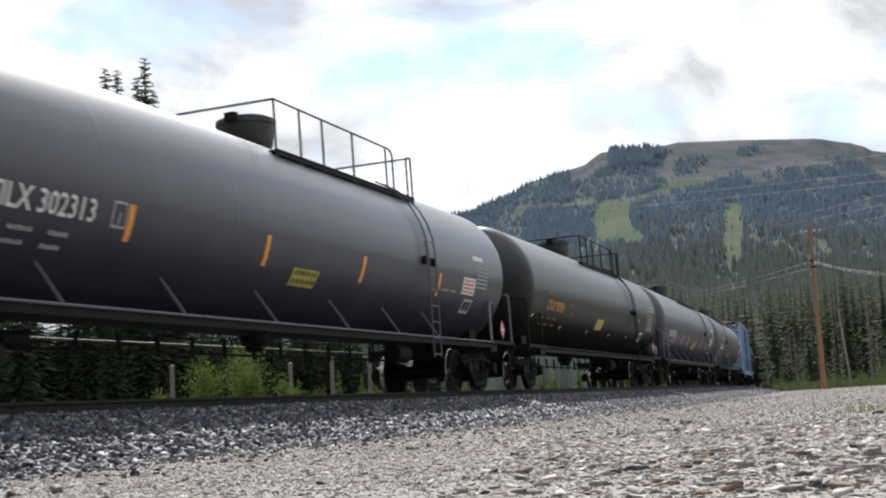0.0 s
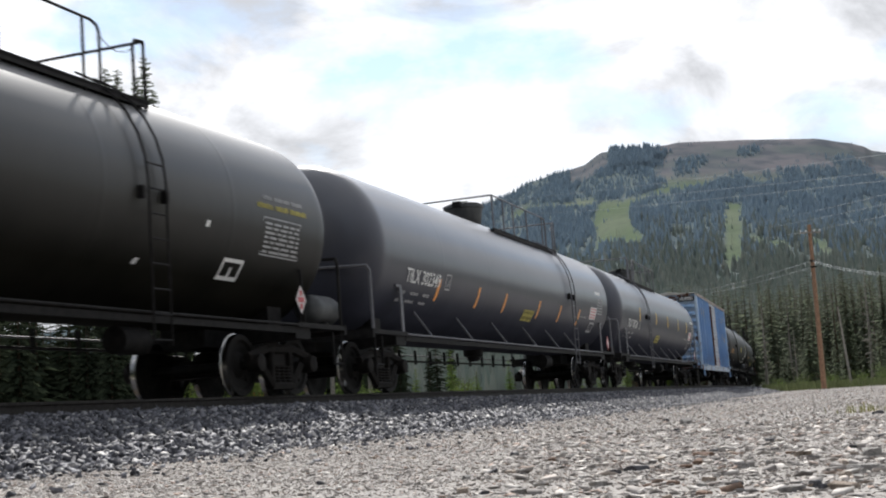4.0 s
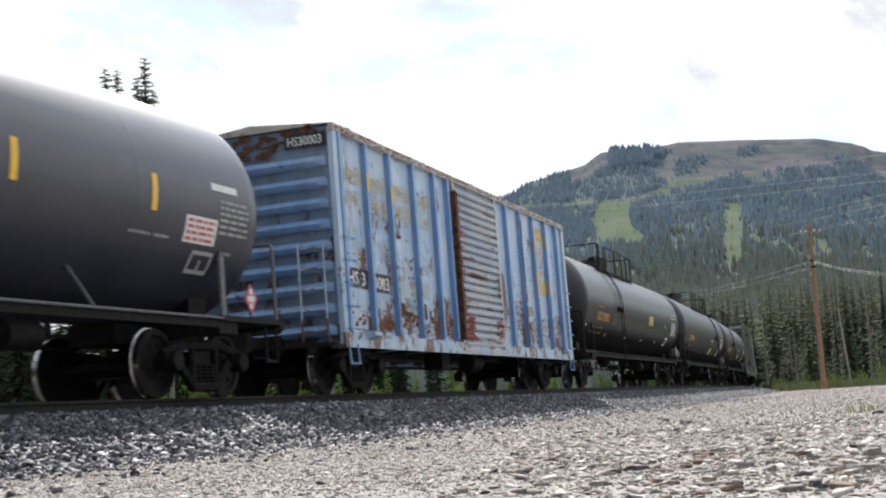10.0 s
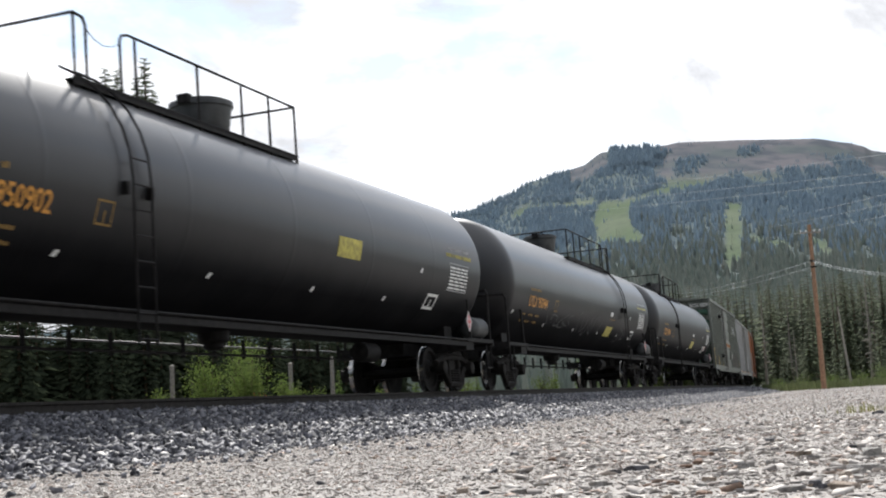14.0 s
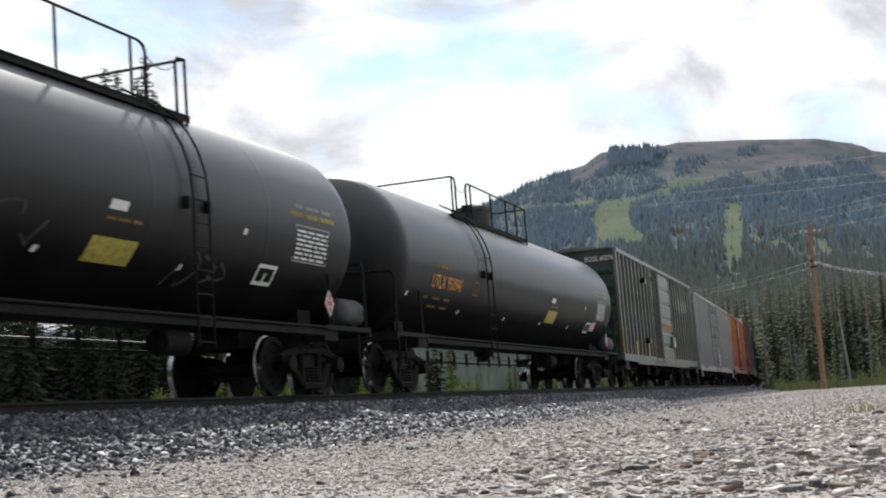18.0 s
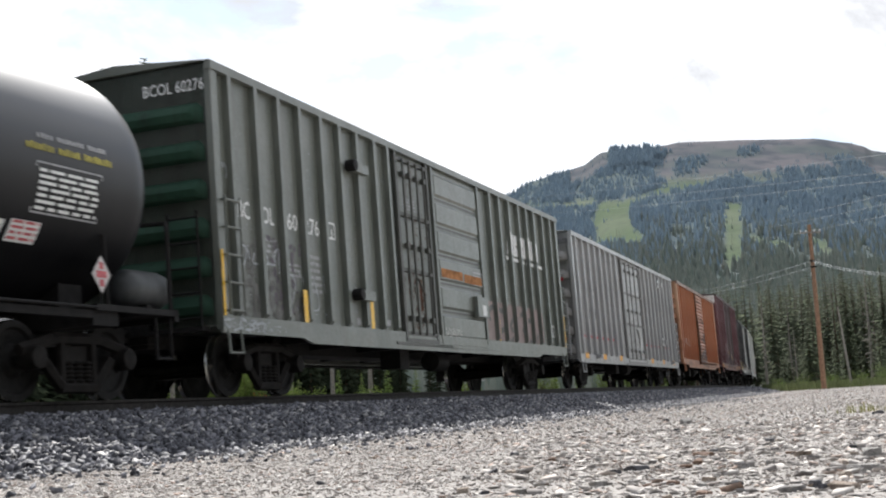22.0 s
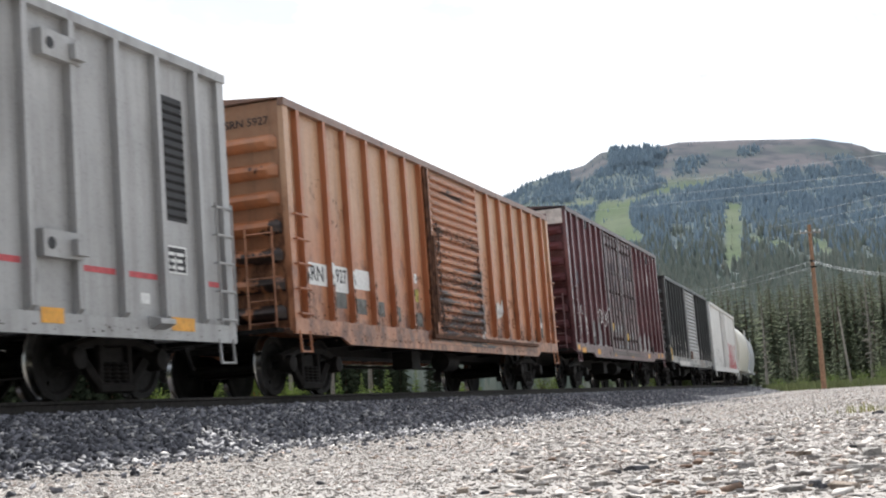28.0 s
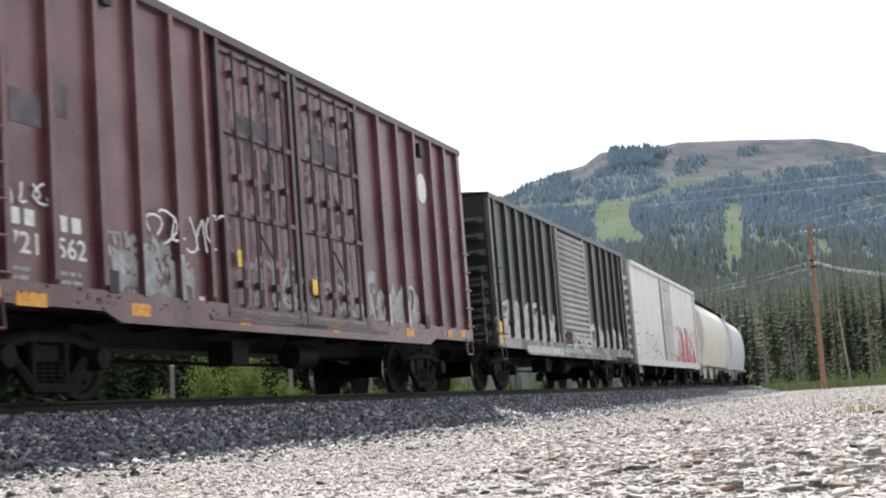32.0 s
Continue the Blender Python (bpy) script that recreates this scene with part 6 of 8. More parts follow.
# ---- ground, ballast, track ----
def strip(name, section, material, s0=-260.0, s1=430.0, step=2.0, close=True, smooth=False, parent=None):
    """A section of (y, z over the ground) pairs swept along the line."""
    k = Kit()
    n, m = len(section), int((s1 - s0) / step) + 1
    vs = []
    for i in range(m):
        s = s0 + (s1 - s0) * i / (m - 1)
        vs += [on_line(s, y, z) for y, z in section]
    fs = []
    for i in range(m - 1):
        for j in range(n if close else n - 1):
            a, b = i * n + j, i * n + (j + 1) % n
            fs.append((a, b, b + n, a + n))
    k.add(vs, fs)
    return part(name, k, material, parent, smooth=smooth)


ARC_MID = Vector((-ARC_D * math.cos(ARC_H) - math.cos(ARC_H) / ARC_K, ARC_D * math.sin(ARC_H) + math.sin(ARC_H) / ARC_K, 0))


def ground_material():
    """Pale grit in the yard; grass at its far edge; dark forest floor beyond the track."""
    m, n, l, b = shader("gravel_and_grass_ground", 0.95)
    geo = n.new("ShaderNodeNewGeometry")

    def field(scale, detail):
        t = n.new("ShaderNodeTexNoise")
        t.inputs["Scale"].default_value, t.inputs["Detail"].default_value = scale, detail
        l.new(geo.outputs["Position"], t.inputs["Vector"])
        return t.outputs["Fac"]

    fine, wide, mid = field(30, 8), field(0.45, 6), field(3.0, 6)
    grit = blend(n, l, ranged(n, l, fine, 0.35, 0.65), (0.28, 0.262, 0.246), (0.45, 0.428, 0.404))
    grit = blend(n, l, ranged(n, l, wide, 0.42, 0.66, 0, 0.4), grit, (0.33, 0.30, 0.268))
    floor = blend(n, l, ranged(n, l, mid, 0.35, 0.65), (0.045, 0.05, 0.02), (0.10, 0.085, 0.05))
    turf = blend(n, l, ranged(n, l, mid, 0.35, 0.65), (0.07, 0.10, 0.03), (0.14, 0.14, 0.06))
    sep = n.new("ShaderNodeSeparateXYZ")
    l.new(geo.outputs["Position"], sep.inputs["Vector"])
    dist = n.new("ShaderNodeVectorMath")
    dist.operation = "DISTANCE"
    dist.inputs[1].default_value = ARC_MID
    l.new(geo.outputs["Position"], dist.inputs[0])
    edge = n.new("ShaderNodeMath")
    edge.operation = "MULTIPLY_ADD"
    edge.inputs[1].default_value = 14.0
    l.new(wide, edge.inputs[0])
    l.new(sep.outputs["Y"], edge.inputs[2])
    c = blend(n, l, ranged(n, l, edge.outputs["Value"], 103, 108), grit, turf)
    c = blend(n, l, ranged(n, l, dist.outputs["Value"], 1 / ARC_K - 5.5, 1 / ARC_K - 4.0, 1.0, 0.0), c, floor)
    l.new(c, b.inputs["Base Color"])
    relief(n, l, b, fine, 0.7, 0.02)
    b.inputs["Specular IOR Level"].default_value = 0.05
    return m


M_GROUND = ground_material()


def ground_z(x, y):
    r = math.hypot(x, y)
    return 0.035 * max(0.0, 1 - r / 16) * noise.noise(Vector((x * 0.25, y * 0.25, 0))) - 0.01


def build_ground():
    # one sheet out to the horizon, finer near the camera, with a little unevenness
    rings = [0.0, 1, 2, 3, 4, 5, 6, 7, 8, 9, 10, 12, 14, 17, 20, 25, 32, 40, 52, 70, 95, 130, 180, 260, 400, 700, 1300, 2500, 4600]
    k = Kit()
    n = 96
    vs, fs = [], []
    for r in rings:
        for i in range(n):
            a = 2 * math.pi * i / n
            x, y = r * math.sin(a), r * math.cos(a)
            vs.append((x, y, ground_z(x, y)))
    for j in range(len(rings) - 1):
        for i in range(n):
            a, b = j * n + i, j * n + (i + 1) % n
            fs.append((a, b, b + n, a + n))
    k.add(vs, fs)
    g = part("ground", k, M_GROUND, smooth=True)
    tagged(g, "pale stony gravel ground beside the railway", "ground", kind="structure")


build_ground()

M_BALLAST = plain("blue_grey_crushed_stone", (0.07, 0.07, 0.08), 0.85, 0.0, 26.0, 0.6)
SLOPE = [(-3.95, -0.06), (-3.6, 0.06), (-2.05, 0.40), (-1.6, 0.455), (1.6, 0.455), (2.05, 0.40), (3.6, 0.06), (3.95, -0.06)]
bal = strip("ballast", SLOPE, M_BALLAST, close=False)
tagged(bal, "bank of dark blue-grey crushed stone under the track", "ballast", kind="structure")


def rails():
    t = new("track")
    tagged(t, "railway track with worn steel rails on wooden sleepers", "track", kind="structure")
    z0, z1 = RAIL_Z - 0.17, RAIL_Z
    for y in (-0.755, 0.755):
        sec = [(-0.07, z0), (-0.07, z0 + 0.015), (-0.012, z0 + 0.035), (-0.012, z1 - 0.045), (-0.036, z1 - 0.035), (-0.036, z1 - 0.006), (-0.03, z1),
               (0.03, z1), (0.036, z1 - 0.006), (0.036, z1 - 0.035), (0.012, z1 - 0.045), (0.012, z0 + 0.035), (0.07, z0 + 0.015), (0.07, z0)]
        lean = -BANK * y
        r = strip("rail", [(y + a, z + lean - 0.001) for a, z in sec], M_RAIL, parent=t)
        r.data.materials.append(M_RAILTOP)
        for i, p in enumerate(r.data.polygons):
            if i % 14 == 6:
                p.material_index = 1
    # sleepers: the nearest as single pieces, the rest as one
    sm = Kit().box(-0.115, 0.115, -1.30, 1.30, -0.15, 0.03).mesh("sleeper", False, M_TIE)
    rest = Kit()
    for i in range(-480, 800):
        s = i * 0.53
        if 0 <= i < 130:
            o = part("sleeper", sm, None, t)
            p = on_line(s, 0, RAIL_Z - 0.20)
            o.matrix_world = pose(p.x, p.y, p.z, 0, 0, 90 - math.degrees(line_at(s)[2]) + 0.6 * math.sin(i * 7.3))
        else:
            vs = [on_line(s + a, y, RAIL_Z - 0.20 + z) for a in (-0.115, 0.115) for y in (-1.3, 1.3) for z in (-0.15, 0.03)]
            rest.add(vs, [(1, 3, 7, 5), (0, 1, 5, 4), (2, 3, 7, 6), (0, 1, 3, 2), (4, 5, 7, 6)])
    me = bpy.data.meshes.new("sleepers")
    me.from_pydata(rest.v, [], rest.f)
    me.materials.append(M_TIE)
    tagged(part("far_sleepers", me, None, t), kind="stuff")
    return t


track = rails()


# ---- loose stones ----
def stone_material(name, dark, light, odd, rough=0.85):
    m, n, l, b = shader(name, rough)
    g = n.new("ShaderNodeNewGeometry")
    r = g.outputs["Random Per Island"]
    ramp = n.new("ShaderNodeValToRGB")
    e = ramp.color_ramp.elements
    e[0].color, e[1].color = (*dark, 1), (*light, 1)
    x = e.new(0.82)
    x.color = (*light, 1)
    x = e.new(0.90)
    x.color = (*odd, 1)
    e[-1].position = 1.0
    l.new(r, ramp.inputs["Fac"])
    t = n.new("ShaderNodeTexNoise")
    t.inputs["Scale"].default_value, t.inputs["Detail"].default_value = 60, 5
    l.new(g.outputs["Position"], t.inputs["Vector"])
    l.new(blend(n, l, ranged(n, l, t.outputs["Fac"], 0.3, 0.7, 0, 0.5), ramp.outputs["Color"], tuple(c * 0.55 for c in dark)), b.inputs["Base Color"])
    b.inputs["Specular IOR Level"].default_value = 0.3
    return m


ICO_V = np.array([(0, 0, 1)] + [(0.894 * math.cos(a), 0.894 * math.sin(a), 0.447) for a in [i * 1.2566 for i in range(5)]]
                 + [(0.894 * math.cos(a), 0.894 * math.sin(a), -0.447) for a in [0.6283 + i * 1.2566 for i in range(5)]] + [(0, 0, -1)])
ICO_F = np.array([(0, 1 + i, 1 + (i + 1) % 5) for i in range(5)] + [(1 + i, 6 + i, 1 + (i + 1) % 5) for i in range(5)]
                 + [(6 + i, 6 + (i + 1) % 5, 1 + (i + 1) % 5) for i in range(5)] + [(6 + (i + 1) % 5, 6 + i, 11) for i in range(5)])
OCT_V = np.array([(0, 0, 1), (1, 0, 0), (0, 1, 0), (-1, 0, 0), (0, -1, 0), (0, 0, -1)], float)
OCT_F = np.array([(0, 1, 2), (0, 2, 3), (0, 3, 4), (0, 4, 1), (5, 2, 1), (5, 3, 2), (5, 4, 3), (5, 1, 4)])


BLOCK_V = np.array([(x, y, z) for x in (-0.8, 0.8) for y in (-0.8, 0.8) for z in (-0.8, 0.8)], float)
BLOCK_F = np.array([(0, 1, 3), (0, 3, 2), (4, 6, 7), (4, 7, 5), (0, 4, 5), (0, 5, 1), (2, 3, 7), (2, 7, 6), (1, 5, 7), (1, 7, 3), (0, 2, 6), (0, 6, 4)])


def stones(name, places, sizes, material, label, seed, shape="block", flat=0.6, lean=0.35):
    """Many jagged stones as one mesh: each a jittered, squashed, turned lump."""
    rng = np.random.default_rng(seed)
    base, tri = {"round": (ICO_V, ICO_F), "block": (BLOCK_V, BLOCK_F), "chip": (OCT_V, OCT_F)}[shape]
    n, k = len(places), len(base)
    v = np.repeat(base[None], n, 0) * rng.uniform(0.55, 1.25, (n, k, 1))
    v *= rng.uniform(0.6, 1.25, (n, 1, 3)) * np.array([1, 1, flat])
    tilt = rng.normal(0, lean, (n, 2))
    a = rng.uniform(0, 6.283, n)
    v[:, :, 2] += tilt[:, 0:1] * v[:, :, 0] + tilt[:, 1:2] * v[:, :, 1]
    c, s = np.cos(a)[:, None], np.sin(a)[:, None]
    x, y = v[:, :, 0] * c - v[:, :, 1] * s, v[:, :, 0] * s + v[:, :, 1] * c
    v = np.stack([x, y, v[:, :, 2]], 2) * np.asarray(sizes)[:, None, None] + np.asarray(places)[:, None, :]
    f = (tri[None] + (np.arange(n) * k)[:, None, None]).reshape(-1, 3)
    me = bpy.data.meshes.new(name)
    me.vertices.add(n * k)
    me.vertices.foreach_set("co", v.reshape(-1))
    me.loops.add(len(f) * 3)
    me.loops.foreach_set("vertex_index", f.reshape(-1).astype(np.int32))
    me.polygons.add(len(f))
    me.polygons.foreach_set("loop_start", np.arange(0, len(f) * 3, 3, dtype=np.int32))
    me.update(calc_edges=True)
    me.materials.append(material)
    return tagged(new(name, me), label, "stones", kind="stuff")


M_BSTONE = stone_material("crushed_ballast_stone", (0.030, 0.031, 0.037), (0.22, 0.22, 0.245), (0.60, 0.58, 0.55), 0.72)
M_GSTONE = stone_material("pale_gravel_stone", (0.22, 0.195, 0.178), (0.66, 0.62, 0.58), (0.44, 0.30, 0.23))


def scatter():
    rng = np.random.default_rng(5)

    def on_bank(count, s0, s1, lo, hi, y0=-4.0, y1=-0.95):
        u = rng.uniform(0, 1, count)
        s = s0 + (s1 - s0) * u
        y = rng.uniform(y0, y1, count)
        h = ARC_H - ARC_K * s
        cx = -ARC_D * math.cos(ARC_H) + (np.cos(h) - math.cos(ARC_H)) / ARC_K
        cy = ARC_D * math.sin(ARC_H) + (math.sin(ARC_H) - np.sin(h)) / ARC_K
        z = np.maximum(np.interp(y, [p[0] for p in SLOPE], [p[1] for p in SLOPE]), -0.008)
        r = rng.uniform(lo, hi, count) ** 1.0
        return np.stack([cx - y * np.cos(h), cy + y * np.sin(h), z + r * 0.15], 1), r

    p, r = on_bank(27000, 4, 27, 0.016, 0.042)
    stones("ballast_stones", p, r, M_BSTONE, "jagged dark blue-grey ballast stones", 1, "block", 0.8)
    p, r = on_bank(26000, 27, 75, 0.025, 0.05)
    stones("ballast_stones", p, r, M_BSTONE, "jagged dark blue-grey ballast stones", 2, "chip", 0.8)
    p, r = on_bank(9000, 75, 190, 0.04, 0.07)
    stones("ballast_stones", p, r, M_BSTONE, "jagged dark blue-grey ballast stones", 3, "chip")

    # stray stones that have rolled off the bank's foot
    for y0, count in ((-4.6, 1500), (-5.3, 700), (-6.6, 500)):
        p, r = on_bank(count, 4, 45, 0.012, 0.030, y0, -3.9)
        stones("stray_ballast", p, r, M_BSTONE, "stray dark ballast stones at the foot of the bank", int(-y0 * 10), "block", 0.7)

    def in_yard(count, d0, d1, lo, hi, power=2.0, left=-0.37, right=0.37):
        f = rng.uniform(0, 1, count)
        d = np.sqrt(d0 * d0 + (d1 * d1 - d0 * d0) * f)
        u = rng.uniform(left, right, count)
        x, y = u * d, d
        # keep off the bank
        dist = np.hypot(x - ARC_MID.x, y - ARC_MID.y) - 1 / ARC_K
        ok = dist > 3.4
        x, y = x[ok], y[ok]
        z = np.array([ground_z(a, b) for a, b in zip(x, y)])
        r = lo + (hi - lo) * rng.uniform(0, 1, len(x)) ** power
        return np.stack([x, y, z + r * 0.12], 1), r

    p, r = in_yard(64000, 3.2, 10, 0.003, 0.0115, 2.0)
    stones("gravel_grit", p, r, M_GSTONE, "pale broken grit on the yard", 11, "chip", 0.34)
    p, r = in_yard(11000, 3.2, 13, 0.006, 0.020, 1.8)
    stones("gravel_stones", p, r, M_GSTONE, "pale flat broken stones on the yard", 12, "block", 0.34, 0.18)
    p, r = in_yard(2600, 3.2, 12, 0.012, 0.034, 2.0, 0.04, 0.37)
    stones("gravel_stones", p, r, M_SLAB, "larger flat tan and grey stone chips", 16, "block", 0.30, 0.16)
    p, r = in_yard(70000, 10, 26, 0.007, 0.024, 2.0)
    stones("gravel_stones", p, r, M_GSTONE, "pale broken gravel stones on the yard", 13, "chip", 0.34)
    p, r = in_yard(1500, 11, 30, 0.016, 0.042, 2.4, -0.05, 0.37)
    stones("gravel_stones", p, r, M_SLAB, "larger flat tan and grey stone chips", 17, "block", 0.28, 0.12)
    p, r = in_yard(34000, 26, 60, 0.013, 0.036, 2.0, -0.1, 0.37)
    stones("gravel_stones", p, r, M_GSTONE, "pale broken gravel stones on the yard", 14, "chip", 0.4)
    p, r = in_yard(6000, 60, 105, 0.03, 0.07, 2.0, 0.1, 0.37)
    stones("gravel_stones", p, r, M_GSTONE, "pale broken gravel stones on the yard", 15, "chip", 0.35)


M_SLAB = stone_material("tan_and_slate_stone_chips", (0.20, 0.182, 0.17), (0.70, 0.655, 0.61), (0.36, 0.25, 0.19))
scatter()


def rock_mesh(seed, flat):
    """One broken rock: a cut lump with a few facets and blunt edges."""
    rnd = random.Random(seed)
    bm = bmesh.new()
    bmesh.ops.create_cube(bm, size=1.6)
    for v in bm.verts:
        v.co = Vector([c * rnd.uniform(0.65, 1.15) for c in v.co])
    for _ in range(3):
        n = Vector((rnd.gauss(0, 1), rnd.gauss(0, 1), rnd.gauss(0.4, 0.6))).normalized()
        cutp = bmesh.ops.bisect_plane(bm, geom=bm.verts[:] + bm.edges[:] + bm.faces[:], plane_co=n * rnd.uniform(0.55, 0.85), plane_no=n, clear_outer=True)
        bmesh.ops.holes_fill(bm, edges=[e for e in cutp["geom_cut"] if isinstance(e, bmesh.types.BMEdge)])
    bmesh.ops.bevel(bm, geom=bm.edges[:], offset=0.07, segments=1, affect="EDGES")
    bmesh.ops.triangulate(bm, faces=bm.faces[:])
    for v in bm.verts:
        v.co = Vector((v.co.x * 1.15, v.co.y * 0.9, (v.co.z + 0.5) * flat)) + Vector([rnd.gauss(0, 0.02) for _ in range(3)])
    bmesh.ops.recalc_face_normals(bm, faces=bm.faces[:])
    me = bpy.data.meshes.new("rock")
    bm.to_mesh(me)
    bm.free()
    return me


def rock_material(name, dark, light):
    m, n, l, b = shader(name, 0.85)
    oi = n.new("ShaderNodeObjectInfo")
    c = blend(n, l, oi.outputs["Random"], dark, light)
    f = grain(n, l, 2.2, 7)
    c = blend(n, l, ranged(n, l, f, 0.42, 0.68, 0, 0.6), c, tuple(x * 0.5 for x in dark))
    l.new(c, b.inputs["Base Color"])
    relief(n, l, b, grain(n, l, 6.0, 6), 0.5, 0.05)
    b.inputs["Specular IOR Level"].default_value = 0.2
    return m


def loose_rocks():
    kinds = {"grey": ("pale grey broken rock lying on the gravel", rock_material("grey_rock", (0.22, 0.21, 0.20), (0.42, 0.40, 0.375))),
             "tan": ("flat tan broken rock lying on the gravel", rock_material("tan_rock", (0.30, 0.24, 0.19), (0.52, 0.45, 0.38))),
             "slate": ("dark slate-grey broken rock lying on the gravel", rock_material("slate_rock", (0.06, 0.06, 0.068), (0.15, 0.15, 0.16))),
             "rusty": ("rust-brown stone lying on the gravel", rock_material("rusty_rock", (0.20, 0.13, 0.095), (0.36, 0.25, 0.19)))}
    forms = {}
    for k, (label, mat) in kinds.items():
        for i in range(4):
            me = rock_mesh(300 + i * 7 + len(k), (0.42, 0.5, 0.62, 0.36)[i])
            me.materials.append(mat)
            forms[k, i] = me
    rnd = random.Random(9)

    def lay(x, y, r, kind, form):
        o = new("rock", forms[kind, form])
        o.matrix_world = Matrix.LocRotScale((x, y, ground_z(x, y) - r * 0.08), Euler((rnd.gauss(0, 0.12), rnd.gauss(0, 0.12), rnd.random() * 6.28)), (r, r, r))
        tagged(o, kinds[kind][0], "rock", "loose rocks on the yard")

    # the rocks that stand out, then the scatter between them
    for x, y, r, kind, form in ((1.85, 6.25, 0.026, "slate", 2), (1.69, 5.48, 0.046, "grey", 2), (1.36, 4.52, 0.057, "grey", 0), (1.16, 6.32, 0.055, "rusty", 3), (1.49, 5.79, 0.050, "tan", 3), (0.72, 5.37, 0.060, "slate", 3),
                                (2.33, 13.47, 0.066, "grey", 2), (2.40, 15.14, 0.05, "slate", 2), (0.49, 20.22, 0.065, "slate", 1), (0.21, 4.55, 0.032, "grey", 1), (0.09, 4.65, 0.021, "slate", 1), (4.07, 12.87, 0.060, "slate", 1),
                                (0.73, 4.02, 0.025, "rusty", 1), (1.87, 8.0, 0.030, "slate", 1), (0.97, 3.93, 0.044, "grey", 3), (1.12, 3.91, 0.041, "tan", 0), (0.85, 4.53, 0.028, "tan", 1), (0.49, 4.68, 0.035, "grey", 0), (0.93, 6.14, 0.033, "tan", 1),
                                (1.10, 5.13, 0.032, "grey", 1), (1.06, 8.54, 0.032, "slate", 3), (2.35, 8.55, 0.040, "rusty", 3)):
        lay(x, y, r, kind, form)
    for i in range(80):
        d = rnd.uniform(3.8, 13.5)
        u = rnd.triangular(-0.22, 0.36, 0.30)
        lay(u * d, d, rnd.uniform(0.013, 0.024) + 0.0010 * d, rnd.choice(("grey", "grey", "grey", "tan", "tan", "tan", "slate", "slate", "rusty")), rnd.randrange(4))


loose_rocks()

# ---- far land: the mountain with its runs and woods ----
# skyline: bearing (as the tangent from straight ahead) and slope up to the ridge
RIDGE = [(-0.9, 0.02), (-0.5, 0.05), (-0.2, 0.085), (-0.03, 0.1345), (0.02, 0.1480), (0.052, 0.1575), (0.07, 0.1675), (0.0965, 0.1740), (0.1096, 0.1772), (0.1255, 0.1868), (0.134, 0.1875), (0.15, 0.1880),
         (0.1734, 0.1893), (0.184, 0.1908), (0.227, 0.190), (0.2876, 0.1876), (0.313, 0.1828), (0.3236, 0.1797), (0.3318, 0.1752), (0.3415, 0.1735), (0.38, 0.155), (0.45, 0.10), (0.55, 0.055), (0.9, 0.035), (1.4, 0.02)]


def ridge_at(u):
    for (a, p), (b, q) in zip(RIDGE, RIDGE[1:]):
        if a <= u <= b:
            f = (u - a) / (b - a)
            f = f * f * (3 - 2 * f) * 0.5 + f * 0.5
            return p + (q - p) * f
    return 0.03


FAR, FOOT = 2600.0, 420.0


def hill_height(u, d):
    """Height of the mountain's face along the bearing u, d metres straight ahead."""
    f = max(0.0, min(1.0, (d - FOOT) / (FAR - FOOT)))
    top = ridge_at(u) * FAR
    base = top * (0.72 * f ** 1.25 + 0.28 * f ** 3)
    return base + 26 * noise.noise(Vector((u * 9, d * 0.0022, 1.3))) * f * (1 - f) * 3.2


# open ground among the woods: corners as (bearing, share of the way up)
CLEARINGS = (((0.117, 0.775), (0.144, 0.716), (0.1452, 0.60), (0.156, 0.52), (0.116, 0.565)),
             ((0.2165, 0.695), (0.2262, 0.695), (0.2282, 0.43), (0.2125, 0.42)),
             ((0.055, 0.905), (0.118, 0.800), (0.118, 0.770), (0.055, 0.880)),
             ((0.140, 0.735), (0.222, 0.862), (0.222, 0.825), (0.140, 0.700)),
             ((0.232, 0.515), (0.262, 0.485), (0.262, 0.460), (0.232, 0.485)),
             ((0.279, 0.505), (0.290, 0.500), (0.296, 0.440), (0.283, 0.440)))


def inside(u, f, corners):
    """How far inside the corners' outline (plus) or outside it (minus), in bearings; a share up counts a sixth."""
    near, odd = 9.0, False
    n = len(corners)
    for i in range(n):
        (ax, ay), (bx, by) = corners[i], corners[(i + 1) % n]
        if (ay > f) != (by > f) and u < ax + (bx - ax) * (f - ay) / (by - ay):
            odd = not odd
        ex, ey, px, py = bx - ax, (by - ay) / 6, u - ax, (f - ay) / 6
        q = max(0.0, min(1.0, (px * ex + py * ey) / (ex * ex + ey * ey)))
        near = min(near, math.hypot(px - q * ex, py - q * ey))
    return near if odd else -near


